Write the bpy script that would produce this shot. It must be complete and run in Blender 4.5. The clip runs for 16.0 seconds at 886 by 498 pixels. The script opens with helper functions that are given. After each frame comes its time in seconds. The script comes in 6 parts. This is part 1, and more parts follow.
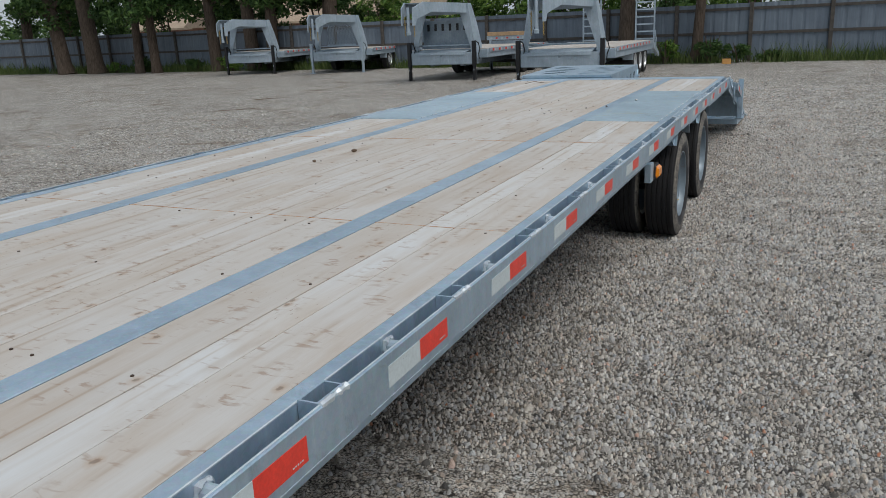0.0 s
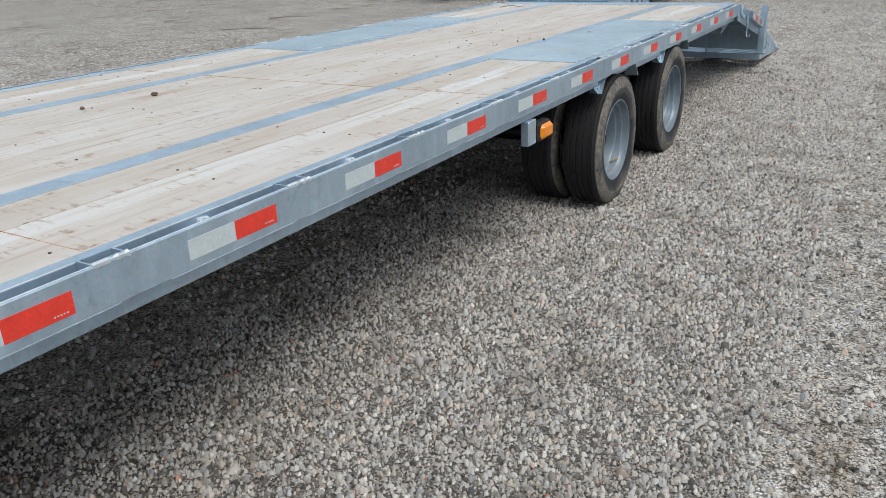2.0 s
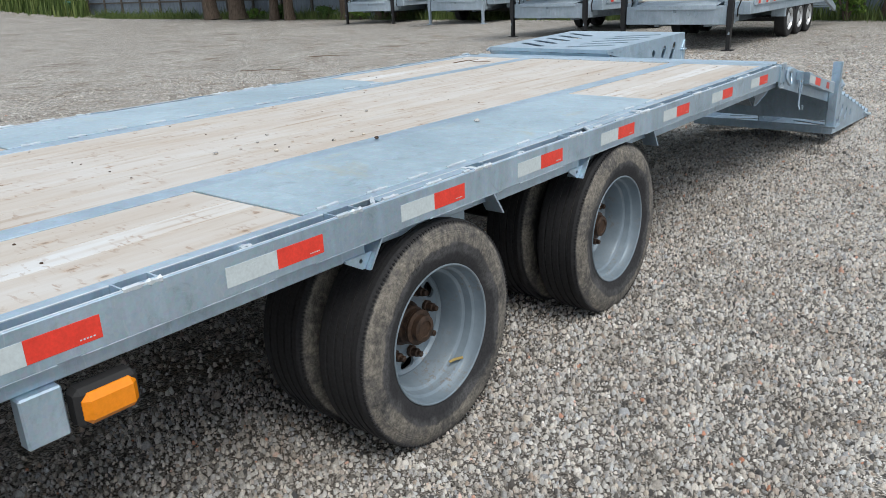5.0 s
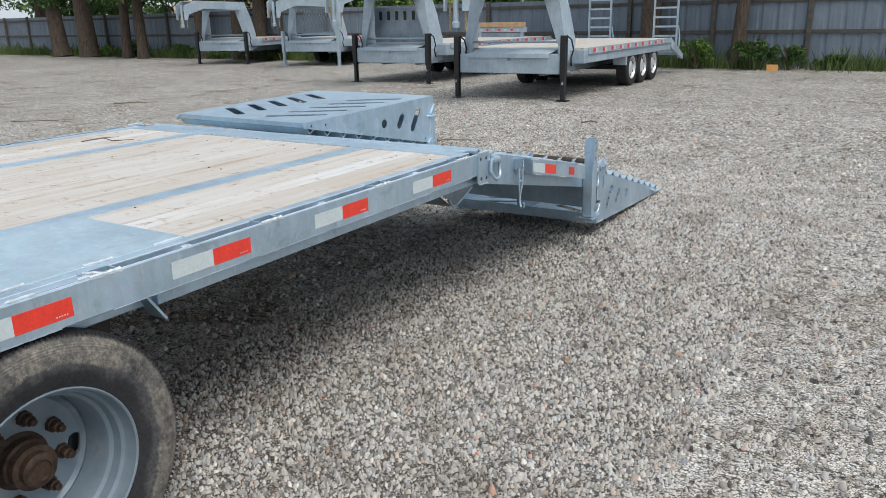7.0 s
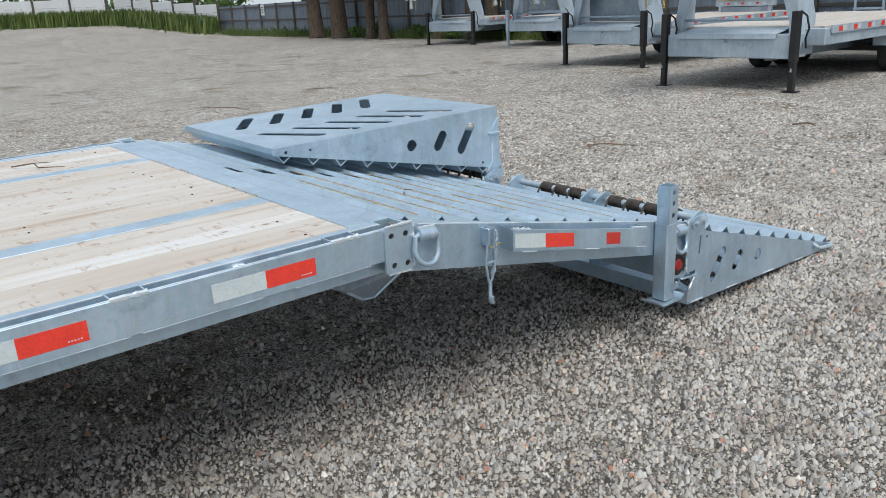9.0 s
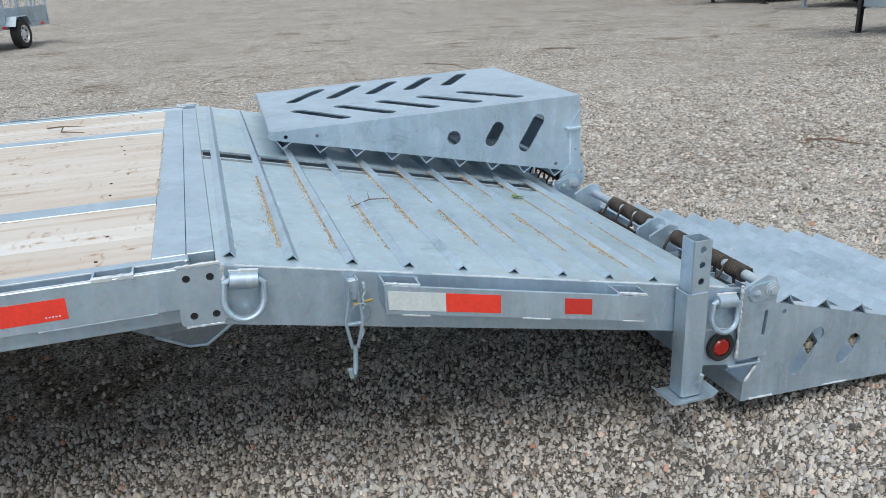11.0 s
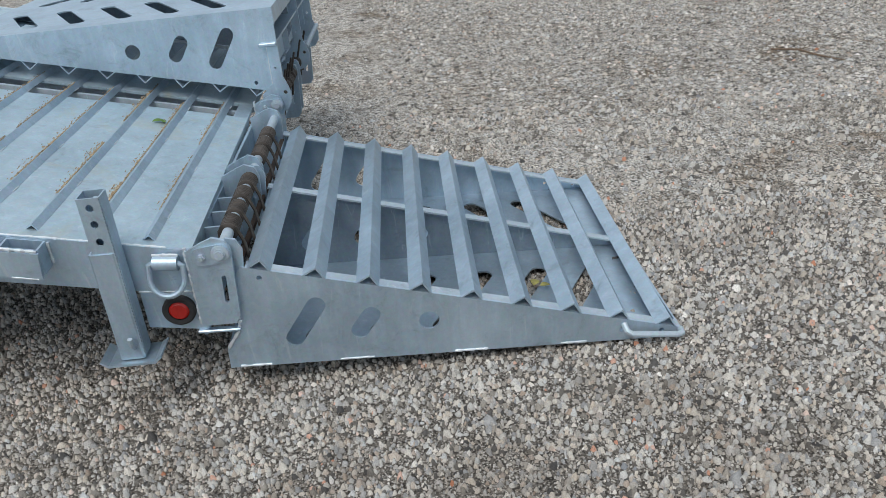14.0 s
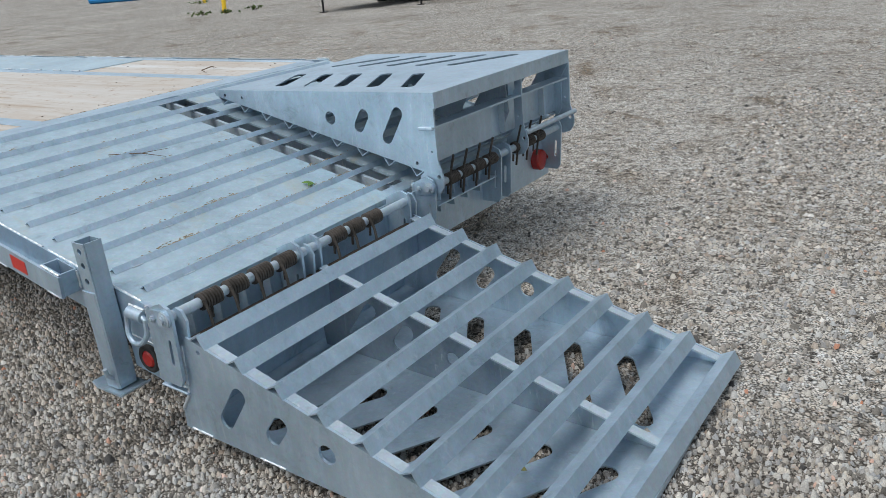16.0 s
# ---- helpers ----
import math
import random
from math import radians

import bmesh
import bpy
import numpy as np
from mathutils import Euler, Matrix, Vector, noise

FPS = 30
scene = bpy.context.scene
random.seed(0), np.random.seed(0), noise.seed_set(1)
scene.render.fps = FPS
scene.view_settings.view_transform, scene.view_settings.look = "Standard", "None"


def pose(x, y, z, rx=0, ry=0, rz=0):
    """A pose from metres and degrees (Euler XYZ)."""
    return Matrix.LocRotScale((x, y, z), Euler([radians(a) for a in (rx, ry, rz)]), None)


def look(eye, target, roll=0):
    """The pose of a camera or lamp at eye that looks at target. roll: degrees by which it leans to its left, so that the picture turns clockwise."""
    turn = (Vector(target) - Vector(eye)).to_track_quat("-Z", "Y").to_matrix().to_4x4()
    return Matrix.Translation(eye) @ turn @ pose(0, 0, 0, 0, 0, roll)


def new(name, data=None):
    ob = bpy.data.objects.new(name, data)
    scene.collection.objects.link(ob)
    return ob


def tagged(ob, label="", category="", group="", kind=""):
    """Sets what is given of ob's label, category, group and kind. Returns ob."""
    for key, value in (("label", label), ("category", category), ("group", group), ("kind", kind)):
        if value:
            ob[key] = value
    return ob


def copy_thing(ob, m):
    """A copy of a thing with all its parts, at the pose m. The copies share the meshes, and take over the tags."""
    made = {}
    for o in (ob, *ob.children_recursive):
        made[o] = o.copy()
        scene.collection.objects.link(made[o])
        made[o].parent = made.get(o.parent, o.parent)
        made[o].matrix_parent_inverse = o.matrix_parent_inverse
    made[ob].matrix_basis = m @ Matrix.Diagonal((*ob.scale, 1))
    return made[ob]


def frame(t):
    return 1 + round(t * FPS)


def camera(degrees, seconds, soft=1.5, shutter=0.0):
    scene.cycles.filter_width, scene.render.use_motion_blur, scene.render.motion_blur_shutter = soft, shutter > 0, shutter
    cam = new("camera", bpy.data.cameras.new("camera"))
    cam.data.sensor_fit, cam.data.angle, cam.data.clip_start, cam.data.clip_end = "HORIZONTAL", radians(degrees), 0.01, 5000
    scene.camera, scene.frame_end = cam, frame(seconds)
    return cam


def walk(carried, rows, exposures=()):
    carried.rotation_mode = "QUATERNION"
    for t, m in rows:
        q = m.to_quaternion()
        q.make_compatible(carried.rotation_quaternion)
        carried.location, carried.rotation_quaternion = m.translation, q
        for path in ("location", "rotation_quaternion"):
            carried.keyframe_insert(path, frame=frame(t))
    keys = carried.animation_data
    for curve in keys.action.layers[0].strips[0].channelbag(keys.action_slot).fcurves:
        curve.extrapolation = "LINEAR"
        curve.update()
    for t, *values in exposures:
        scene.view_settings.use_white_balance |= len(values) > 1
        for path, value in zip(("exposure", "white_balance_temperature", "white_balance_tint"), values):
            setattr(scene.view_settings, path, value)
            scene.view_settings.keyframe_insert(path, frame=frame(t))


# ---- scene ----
cam = camera(59.9, 16.0, soft=0.5)
PATH = [
    (0, (0.758, -9.278, 1.505), (-0.062, -7.54, 0.953), -2.5),
    (0.5, (0.919, -8.983, 1.495), (0.133, -7.228, 0.943), -2.0),
    (1, (1.04, -8.584, 1.437), (0.293, -6.85, 0.777), -1.6),
    (1.5, (1.247, -8.226, 1.409), (0.411, -6.563, 0.679), -1.9),
    (2, (1.37, -7.892, 1.438), (0.419, -6.293, 0.705), -2.0),
    (2.5, (1.38, -7.466, 1.455), (0.369, -5.893, 0.743), -1.9),
    (3, (1.424, -7.043, 1.441), (0.302, -5.535, 0.757), -2.4),
    (3.2, (1.437, -6.869, 1.449), (0.267, -5.394, 0.774), -2.6),
    (5.3, (1.454, -5.012, 1.422), (0.254, -3.551, 0.769), -2.3),
    (5.5, (1.481, -4.831, 1.442), (0.322, -3.333, 0.799), -1.9),
    (6, (1.607, -4.32, 1.442), (0.521, -2.761, 0.818), -1.6),
    (6.5, (1.696, -3.772, 1.447), (0.664, -2.167, 0.846), -1.2),
    (7, (1.736, -3.215, 1.463), (0.724, -1.59, 0.886), -1.2),
    (7.5, (1.81, -2.697, 1.469), (0.727, -1.118, 0.893), -1.5),
    (8, (1.787, -2.208, 1.464), (0.633, -0.681, 0.885), -1.4),
    (8.5, (1.761, -1.731, 1.482), (0.474, -0.321, 0.886), -1.9),
    (9, (1.818, -1.343, 1.48), (0.331, -0.153, 0.868), -2.9),
    (9.2, (1.81, -1.194, 1.461), (0.259, -0.089, 0.85), -3.3),
    (11.3, (1.745, 0.169, 1.471), (-0.072, 0.627, 0.773), -2.6),
    (11.5, (1.743, 0.287, 1.485), (-0.091, 0.67, 0.784), -2.8),
    (12, (1.818, 0.626, 1.483), (-0.054, 0.762, 0.792), -3.9),
    (12.5, (1.878, 0.957, 1.503), (0.011, 1.004, 0.787), -4.2),
    (13, (1.793, 1.327, 1.455), (-0.018, 1.464, 0.619), -4.3),
    (13.5, (1.804, 1.666, 1.442), (0.033, 1.847, 0.53), -4.1),
    (14, (1.882, 2.041, 1.459), (0.119, 2.135, 0.52), -4.3),
    (14.5, (1.758, 2.354, 1.427), (0.003, 2.293, 0.469), -4.3),
    (15, (1.561, 2.69, 1.455), (-0.217, 2.327, 0.614), -4.2),
    (15.5, (1.441, 3.077, 1.489), (-0.229, 2.242, 0.774), -4.8),
    (16, (1.191, 3.354, 1.453), (-0.331, 2.283, 0.722), -4.8),
]
BRIGHT = [(0, -0.60), (0.5, -0.43), (1, -0.24), (1.5, -0.17), (3, -0.12), (6, 0.01), (9, 0.0), (11.5, 0.0), (12.5, 0.0), (13, -0.12), (14, -0.26), (16, -0.24)]
walk(cam, [(t, look(eye, target, roll)) for t, eye, target, roll in PATH], exposures=BRIGHT)

# ---- light ----
world = bpy.data.worlds.new("world")
scene.world = world
world.use_nodes = True
wn, wl = world.node_tree.nodes, world.node_tree.links
wn.clear()
sky = wn.new("ShaderNodeTexSky")
sky.sky_type = "NISHITA"
sky.sun_disc = False
sky.sun_elevation, sky.sun_rotation = radians(59), radians(115.7)
sky.air_density, sky.dust_density, sky.ozone_density = 1.0, 4.0, 1.0
cloud = wn.new("ShaderNodeRGB")
cloud.outputs[0].default_value = (7.15, 8.0, 8.8, 1)
wmix = wn.new("ShaderNodeMixRGB")
wmix.inputs[0].default_value = 0.72
wbg = wn.new("ShaderNodeBackground")
wbg.inputs[1].default_value = 0.115
wout = wn.new("ShaderNodeOutputWorld")
wl.new(sky.outputs[0], wmix.inputs[1])
wl.new(cloud.outputs[0], wmix.inputs[2])
wl.new(wmix.outputs[0], wbg.inputs[0])
wl.new(wbg.outputs[0], wout.inputs[0])
sun = new("sun", bpy.data.lights.new("sun", "SUN"))
sun.data.energy, sun.data.angle, sun.data.color = 2.2, radians(32), (1.0, 0.975, 0.93)
sun.matrix_world = look((5.4, -2.6, 10), (0, 0, 0))

# ---- materials ----


class Mat:
    """A node material with a principled shader and short ways to add textures."""

    def __init__(self, name, rough=0.6, metal=0.0, spec=0.5):
        self.m = bpy.data.materials.new(name)
        self.m.use_nodes = True
        self.n, self.l = self.m.node_tree.nodes, self.m.node_tree.links
        self.p = self.n["Principled BSDF"]
        self.p.inputs["Roughness"].default_value = rough
        self.p.inputs["Metallic"].default_value = metal
        self.p.inputs["Specular IOR Level"].default_value = spec
        self.tc = self.n.new("ShaderNodeTexCoord")
        self.height = None

    def coords(self, scale=(1, 1, 1), shift=None, world_space=False):
        mp = self.n.new("ShaderNodeMapping")
        mp.inputs["Scale"].default_value = scale
        src = self.tc.outputs["Object"]
        if world_space:
            src = self.n.new("ShaderNodeNewGeometry").outputs["Position"]
        if shift is not None:
            add = self.n.new("ShaderNodeVectorMath")
            add.operation = "ADD"
            self.l.new(src, add.inputs[0])
            self.l.new(shift, add.inputs[1])
            src = add.outputs[0]
        self.l.new(src, mp.inputs[0])
        return mp.outputs[0]

    def object_random(self, spread=30.0):
        info = self.n.new("ShaderNodeObjectInfo")
        sc = self.n.new("ShaderNodeMath")
        sc.operation = "MULTIPLY"
        sc.inputs[1].default_value = spread
        self.l.new(info.outputs["Random"], sc.inputs[0])
        return info.outputs["Random"], sc.outputs[0]

    def noise(self, vec, scale, detail=4.0, rough=0.6, dist=0.0):
        t = self.n.new("ShaderNodeTexNoise")
        t.inputs["Scale"].default_value, t.inputs["Detail"].default_value = scale, detail
        t.inputs["Roughness"].default_value, t.inputs["Distortion"].default_value = rough, dist
        self.l.new(vec, t.inputs["Vector"])
        return t.outputs["Fac"]

    def voronoi(self, vec, scale, feature="F1", rand=1.0, dims="3D"):
        t = self.n.new("ShaderNodeTexVoronoi")
        t.voronoi_dimensions = dims
        t.feature = feature
        t.inputs["Scale"].default_value = scale
        t.inputs["Randomness"].default_value = rand
        self.l.new(vec, t.inputs["Vector"])
        return t

    def ramp(self, fac, *stops):
        r = self.n.new("ShaderNodeValToRGB")
        e = r.color_ramp.elements
        while len(e) < len(stops):
            e.new(0.5)
        for el, (pos, col) in zip(e, stops):
            el.position = pos
            el.color = (*col, 1) if len(col) == 3 else (col[0],) * 3 + (1,)
        self.l.new(fac, r.inputs[0])
        return r.outputs[0]

    def mix(self, a, b, fac, mode="MIX"):
        m = self.n.new("ShaderNodeMixRGB")
        m.blend_type = mode
        for sock, v in ((m.inputs[0], fac), (m.inputs[1], a), (m.inputs[2], b)):
            if isinstance(v, (int, float)):
                sock.default_value = v
            elif isinstance(v, tuple):
                sock.default_value = (*v, 1)
            else:
                self.l.new(v, sock)
        return m.outputs[0]

    def math(self, op, a, b=0.0, c=0.0):
        m = self.n.new("ShaderNodeMath")
        m.operation = op
        for sock, v in zip(m.inputs, (a, b, c)):
            if isinstance(v, (int, float)):
                sock.default_value = v
            else:
                self.l.new(v, sock)
        return m.outputs[0]

    def colour(self, v):
        if isinstance(v, tuple):
            self.p.inputs["Base Color"].default_value = (*v, 1)
        else:
            self.l.new(v, self.p.inputs["Base Color"])
        return self

    def rough(self, v):
        self.l.new(v, self.p.inputs["Roughness"])
        return self

    def bump(self, h, strength=0.3, dist=0.01):
        b = self.n.new("ShaderNodeBump")
        b.inputs["Strength"].default_value, b.inputs["Distance"].default_value = strength, dist
        self.l.new(h, b.inputs["Height"])
        if self.height is not None:
            self.l.new(self.height, b.inputs["Normal"])
        self.height = b.outputs[0]
        self.l.new(b.outputs[0], self.p.inputs["Normal"])
        return self


def galvanised(name, lo, hi, rough=0.42, metal=0.68, stain=0.0):
    m = Mat(name, rough, metal)
    v = m.coords(world_space=True)
    big = m.noise(v, 2.2, 5, 0.65)
    streak = m.noise(m.coords((5, 5, 0.8), world_space=True), 4, 4, 0.6, 0.4)
    spangle = m.voronoi(v, 95)
    fine = m.noise(v, 160, 3)
    base = m.ramp(big, (0.3, lo), (0.72, hi))
    base = m.mix(base, spangle.outputs["Color"], 0.06, "OVERLAY")
    drip = m.noise(m.coords((26, 26, 5), world_space=True), 1.6, 4, 0.65, 0.8)
    base = m.mix(base, (0.80, 0.85, 0.88), m.math("MULTIPLY", m.ramp(drip, (0.60, (0,)), (0.72, (1,))), 0.35))
    scuff = m.noise(v, 9, 6, 0.75, 1.2)
    base = m.mix(base, m.ramp(scuff, (0.30, (0.55,)), (0.44, (1.0,)), (0.7, (1.12,))), 0.45, "MULTIPLY")
    base = m.mix(base, m.ramp(streak, (0.45, (0.72,)), (0.68, (1.0,))), 0.4, "MULTIPLY")
    base = m.mix(base, m.ramp(fine, (0.3, (0.86,)), (0.7, (1.0,))), 0.5, "MULTIPLY")
    if stain:
        blot = m.noise(v, 3.1, 7, 0.72, 0.7)
        base = m.mix(base, (0.56, 0.50, 0.33), m.math("MULTIPLY", m.ramp(blot, (0.56, (0,)), (0.68, (1,))), stain))
        pale = m.noise(m.coords((2, 7, 2), world_space=True), 2.0, 6, 0.7, 0.5)
        base = m.mix(base, (0.82, 0.87, 0.90), m.math("MULTIPLY", m.ramp(pale, (0.54, (0,)), (0.72, (1,))), stain * 0.35))
    m.colour(base)
    m.rough(m.math("MULTIPLY_ADD", streak, 0.3, rough - 0.14))
    m.bump(fine, 0.06, 0.002)
    m.bump(big, 0.12, 0.01)
    return m.m


STEEL = galvanised("galvanised_steel", (0.385, 0.505, 0.61), (0.575, 0.71, 0.825))
STEEL_STAINED = galvanised("stained_galvanised_plate", (0.41, 0.54, 0.625), (0.58, 0.725, 0.805), 0.44, 0.6, 0.42)
# darker copy of the steel; on under-deck and inner parts it paints their shade
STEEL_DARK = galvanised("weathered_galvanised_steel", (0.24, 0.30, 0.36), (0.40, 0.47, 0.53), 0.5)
STEEL_FAR = galvanised("pale_galvanised_steel", (0.36, 0.445, 0.52), (0.52, 0.61, 0.685), 0.52, 0.3)
WELD = galvanised("weld_bead", (0.56, 0.63, 0.68), (0.78, 0.83, 0.87), 0.4, 0.45)


def plain(name, col, rough=0.5, metal=0.0, vary=0.25, scale=14, grain=120):
    m = Mat(name, rough, metal)
    v = m.coords()
    n = m.noise(v, scale, 5, 0.65)
    g = m.noise(v, grain, 2)
    lo = tuple(c * (1 - vary) for c in col)
    hi = tuple(min(1, c * (1 + vary)) for c in col)
    c = m.mix(m.ramp(n, (0.3, lo), (0.7, hi)), m.ramp(g, (0.3, (0.85,)), (0.7, (1.0,))), 0.6, "MULTIPLY")
    m.colour(c).bump(g, 0.12, 0.002)
    return m.m


RED_TAPE = plain("red_reflective_tape", (0.78, 0.05, 0.03), 0.35, 0, 0.1, 30)
WHITE_TAPE = plain("white_reflective_tape", (0.55, 0.615, 0.63), 0.35, 0, 0.06, 30)
DARK_RED = plain("dark_red_tape", (0.55, 0.035, 0.025), 0.35, 0, 0.1, 30)
BLACK_PAINT = plain("black_paint", (0.012, 0.012, 0.014), 0.4, 0, 0.3)
BLACK_RUBBER = plain("black_rubber", (0.016, 0.016, 0.017), 0.75, 0, 0.3)
RUST = plain("rusty_steel", (0.062, 0.036, 0.023), 0.6, 0.3, 0.7, 45)
SPRING_STEEL = plain("dull_spring_steel", (0.066, 0.055, 0.047), 0.55, 0.35, 0.6, 22)
AMBER = plain("amber_lens", (0.85, 0.26, 0.01), 0.2, 0, 0.08, 20)
RED_LENS = plain("red_lens", (0.33, 0.014, 0.01), 0.18, 0, 0.15, 40)
YELLOW = plain("yellow_paint", (0.85, 0.55, 0.02), 0.5, 0, 0.1)
BLUE = plain("blue_plastic", (0.03, 0.3, 0.7), 0.4, 0, 0.1)
CHAIN = plain("brass_coloured_chain", (0.45, 0.33, 0.12), 0.5, 0.5, 0.3)
GREEN_BIN = plain("green_plastic", (0.03, 0.12, 0.08), 0.5)


def rim_paint():
    m = Mat("silver_grey_rim_paint", 0.42, 0.3)
    v = m.coords()
    n = m.noise(v, 5, 5, 0.65)
    d = m.noise(v, 60, 3, 0.7)
    c = m.ramp(n, (0.3, (0.165, 0.212, 0.25)), (0.7, (0.27, 0.33, 0.38)))
    dirt = m.math("MULTIPLY", m.ramp(d, (0.5, (0,)), (0.75, (1,))), m.ramp(n, (0.45, (0,)), (0.65, (1,))))
    m.colour(m.mix(c, (0.22, 0.17, 0.12), dirt))
    m.bump(d, 0.08, 0.002)
    return m.m


RIM = rim_paint()


def tyre_rubber():
    m = Mat("dusty_black_tyre_rubber", 0.85)
    v = m.coords()
    patch = m.noise(v, 7, 6, 0.7, 0.3)
    fine = m.noise(v, 45, 5, 0.7)
    sep = m.n.new("ShaderNodeSeparateXYZ")
    m.l.new(m.tc.outputs["Object"], sep.inputs[0])
    r2 = m.math("SQRT", m.math("ADD", m.math("POWER", sep.outputs[1], 2.0), m.math("POWER", sep.outputs[2], 2.0)))
    edge = m.math("MULTIPLY_ADD", m.noise(v, 5, 5, 0.7), 0.07, m.math("SUBTRACT", r2, 0.035))
    wall = m.ramp(edge, (0.296, (0.05,)), (0.304, (1,)), (0.366, (1,)), (0.378, (0.05,)))
    amount = m.math("MULTIPLY", m.math("MULTIPLY", wall, m.ramp(r2, (0.364, (1,)), (0.373, (0.0,)))), m.ramp(m.math("MULTIPLY_ADD", fine, 0.35, m.math("MULTIPLY", patch, 0.85)), (0.46, (0.10,)), (0.68, (0.95,))))
    grey = m.mix((0.020, 0.020, 0.022), (0.10, 0.10, 0.105), m.ramp(m.noise(v, 13, 6, 0.75), (0.38, (0.25,)), (0.65, (0.9,))))
    side = m.ramp(r2, (0.362, (1,)), (0.376, (0,)))
    dark = m.mix((0.016, 0.016, 0.018), grey, side)
    dust = m.ramp(fine, (0.3, (0.13, 0.118, 0.10)), (0.7, (0.31, 0.28, 0.235)))
    clean = m.math("MULTIPLY", m.ramp(m.math("MULTIPLY_ADD", m.noise(v, 4, 4, 0.6), 0.14, r2), (0.335, (1,)), (0.350, (0,))), 0.85)
    worn = m.mix(m.mix(dark, dust, amount), (0.018, 0.018, 0.021), clean)
    fleck = m.ramp(m.noise(v, 95, 4, 0.8), (0.42, (0.35,)), (0.55, (1.0,)))
    m.colour(m.mix(worn, fleck, 0.6, "MULTIPLY"))
    rib = m.math("SINE", m.math("MULTIPLY", r2, 900.0))
    m.bump(m.math("MULTIPLY", rib, m.ramp(r2, (0.330, (0,)), (0.336, (1,)), (0.354, (1,)), (0.358, (0,)))), 0.35, 0.0015)
    m.bump(fine, 0.25, 0.003)
    return m.m


TYRE = tyre_rubber()


def lumber(name="pale_softwood_planks", pale=0.0):
    m = Mat(name, 0.72)
    rnd, off = m.object_random(57.0)
    shift = m.n.new("ShaderNodeCombineXYZ")
    m.l.new(off, shift.inputs[0])
    m.l.new(off, shift.inputs[1])
    v = m.coords((1, 1, 1), shift.outputs[0], True)
    ln = m.coords((9, 0.32, 9), shift.outputs[0], True)
    rings = m.n.new("ShaderNodeTexWave")
    rings.wave_type, rings.bands_direction = "BANDS", "X"
    rings.inputs["Scale"].default_value = 0.5
    rings.inputs["Distortion"].default_value = 11.0
    rings.inputs["Detail"].default_value = 3.0
    rings.inputs["Detail Scale"].default_value = 1.3
    m.l.new(ln, rings.inputs["Vector"])
    swirl = m.ramp(m.noise(m.coords((2.2, 1.1, 1), shift.outputs[0], True), 1.6, 3), (0.50, (0,)), (0.62, (1,)))
    grain = m.noise(m.coords((90, 2.2, 90), shift.outputs[0], True), 3, 4, 0.6)
    big = m.noise(v, 1.4, 4, 0.6)
    tone = m.ramp(rnd, (0.0, (0.535, 0.50, 0.455)), (0.2, (0.605, 0.585, 0.555)), (0.4, (0.565, 0.535, 0.495)), (0.6, (0.635, 0.62, 0.595)), (0.8, (0.55, 0.52, 0.475)), (1.0, (0.665, 0.655, 0.635)))
    tone = m.mix(tone, (0.585, 0.565, 0.54), 0.6)
    tone = m.mix(m.mix(tone, (0.68, 0.70, 0.71), pale), (0.925, 0.935, 0.95), 1.0, "MULTIPLY")
    c = m.mix(tone, m.ramp(rings.outputs["Fac"], (0.25, (0.86, 0.79, 0.72)), (0.6, (1.0, 1.0, 1.0))), 0.16, "MULTIPLY")
    c = m.mix(c, m.ramp(grain, (0.35, (0.84, 0.79, 0.73)), (0.55, (1.0, 1.0, 1.0))), 0.16, "MULTIPLY")
    c = m.mix(c, m.mix((1.0, 1.0, 1.0), (0.70, 0.58, 0.46), m.ramp(rings.outputs["Fac"], (0.02, (1,)), (0.20, (0,)))), m.math("MULTIPLY", swirl, 0.55), "MULTIPLY")
    fibre = m.noise(m.coords((260, 9, 260), shift.outputs[0], True), 2, 3, 0.7)
    c = m.mix(c, m.ramp(fibre, (0.32, (0.72, 0.69, 0.66)), (0.5, (1.0, 1.0, 1.0)), (0.7, (1.04, 1.04, 1.04))), 0.14, "MULTIPLY")
    c = m.mix(c, m.ramp(big, (0.35, (0.93, 0.88, 0.82)), (0.65, (1.0, 1.0, 1.0))), 0.8, "MULTIPLY")
    knots = m.voronoi(m.coords((8.0, 5.4, 1), shift.outputs[0], True), 1.0, dims="2D")
    ksep = m.n.new("ShaderNodeSeparateColor")
    m.l.new(knots.outputs["Color"], ksep.inputs[0])
    wob = m.noise(v, 38, 3, 0.7)
    ring = m.math("MULTIPLY_ADD", wob, 0.13, m.math("ADD", knots.outputs["Distance"], m.ramp(ksep.outputs[0], (0.24, (0.0,)), (0.44, (0.17,)))))
    c = m.mix(c, (0.42, 0.30, 0.205), m.ramp(ring, (0.11, (0.55,)), (0.21, (0.0,))))
    c = m.mix(c, (0.085, 0.055, 0.038), m.ramp(ring, (0.100, (0.5,)), (0.125, (0.0,))))
    tear = m.noise(m.coords((16, 42, 1), shift.outputs[0], True), 1.0, 3, 0.6, 0.5)
    torn = m.math("MULTIPLY", m.ramp(tear, (0.56, (0,)), (0.64, (1,))), m.ramp(knots.outputs["Distance"], (0.22, (1.0,)), (0.50, (0.0,))))
    c = m.mix(c, (0.30, 0.205, 0.145), m.math("MULTIPLY", torn, 0.62))
    dash = m.voronoi(m.coords((48, 6.5, 1), shift.outputs[0], True), 1.0, dims="2D")
    c = m.mix(c, (0.25, 0.17, 0.115), m.ramp(m.math("MULTIPLY_ADD", big, 0.25, dash.outputs["Distance"]), (0.128, (0.85,)), (0.148, (0.0,))))
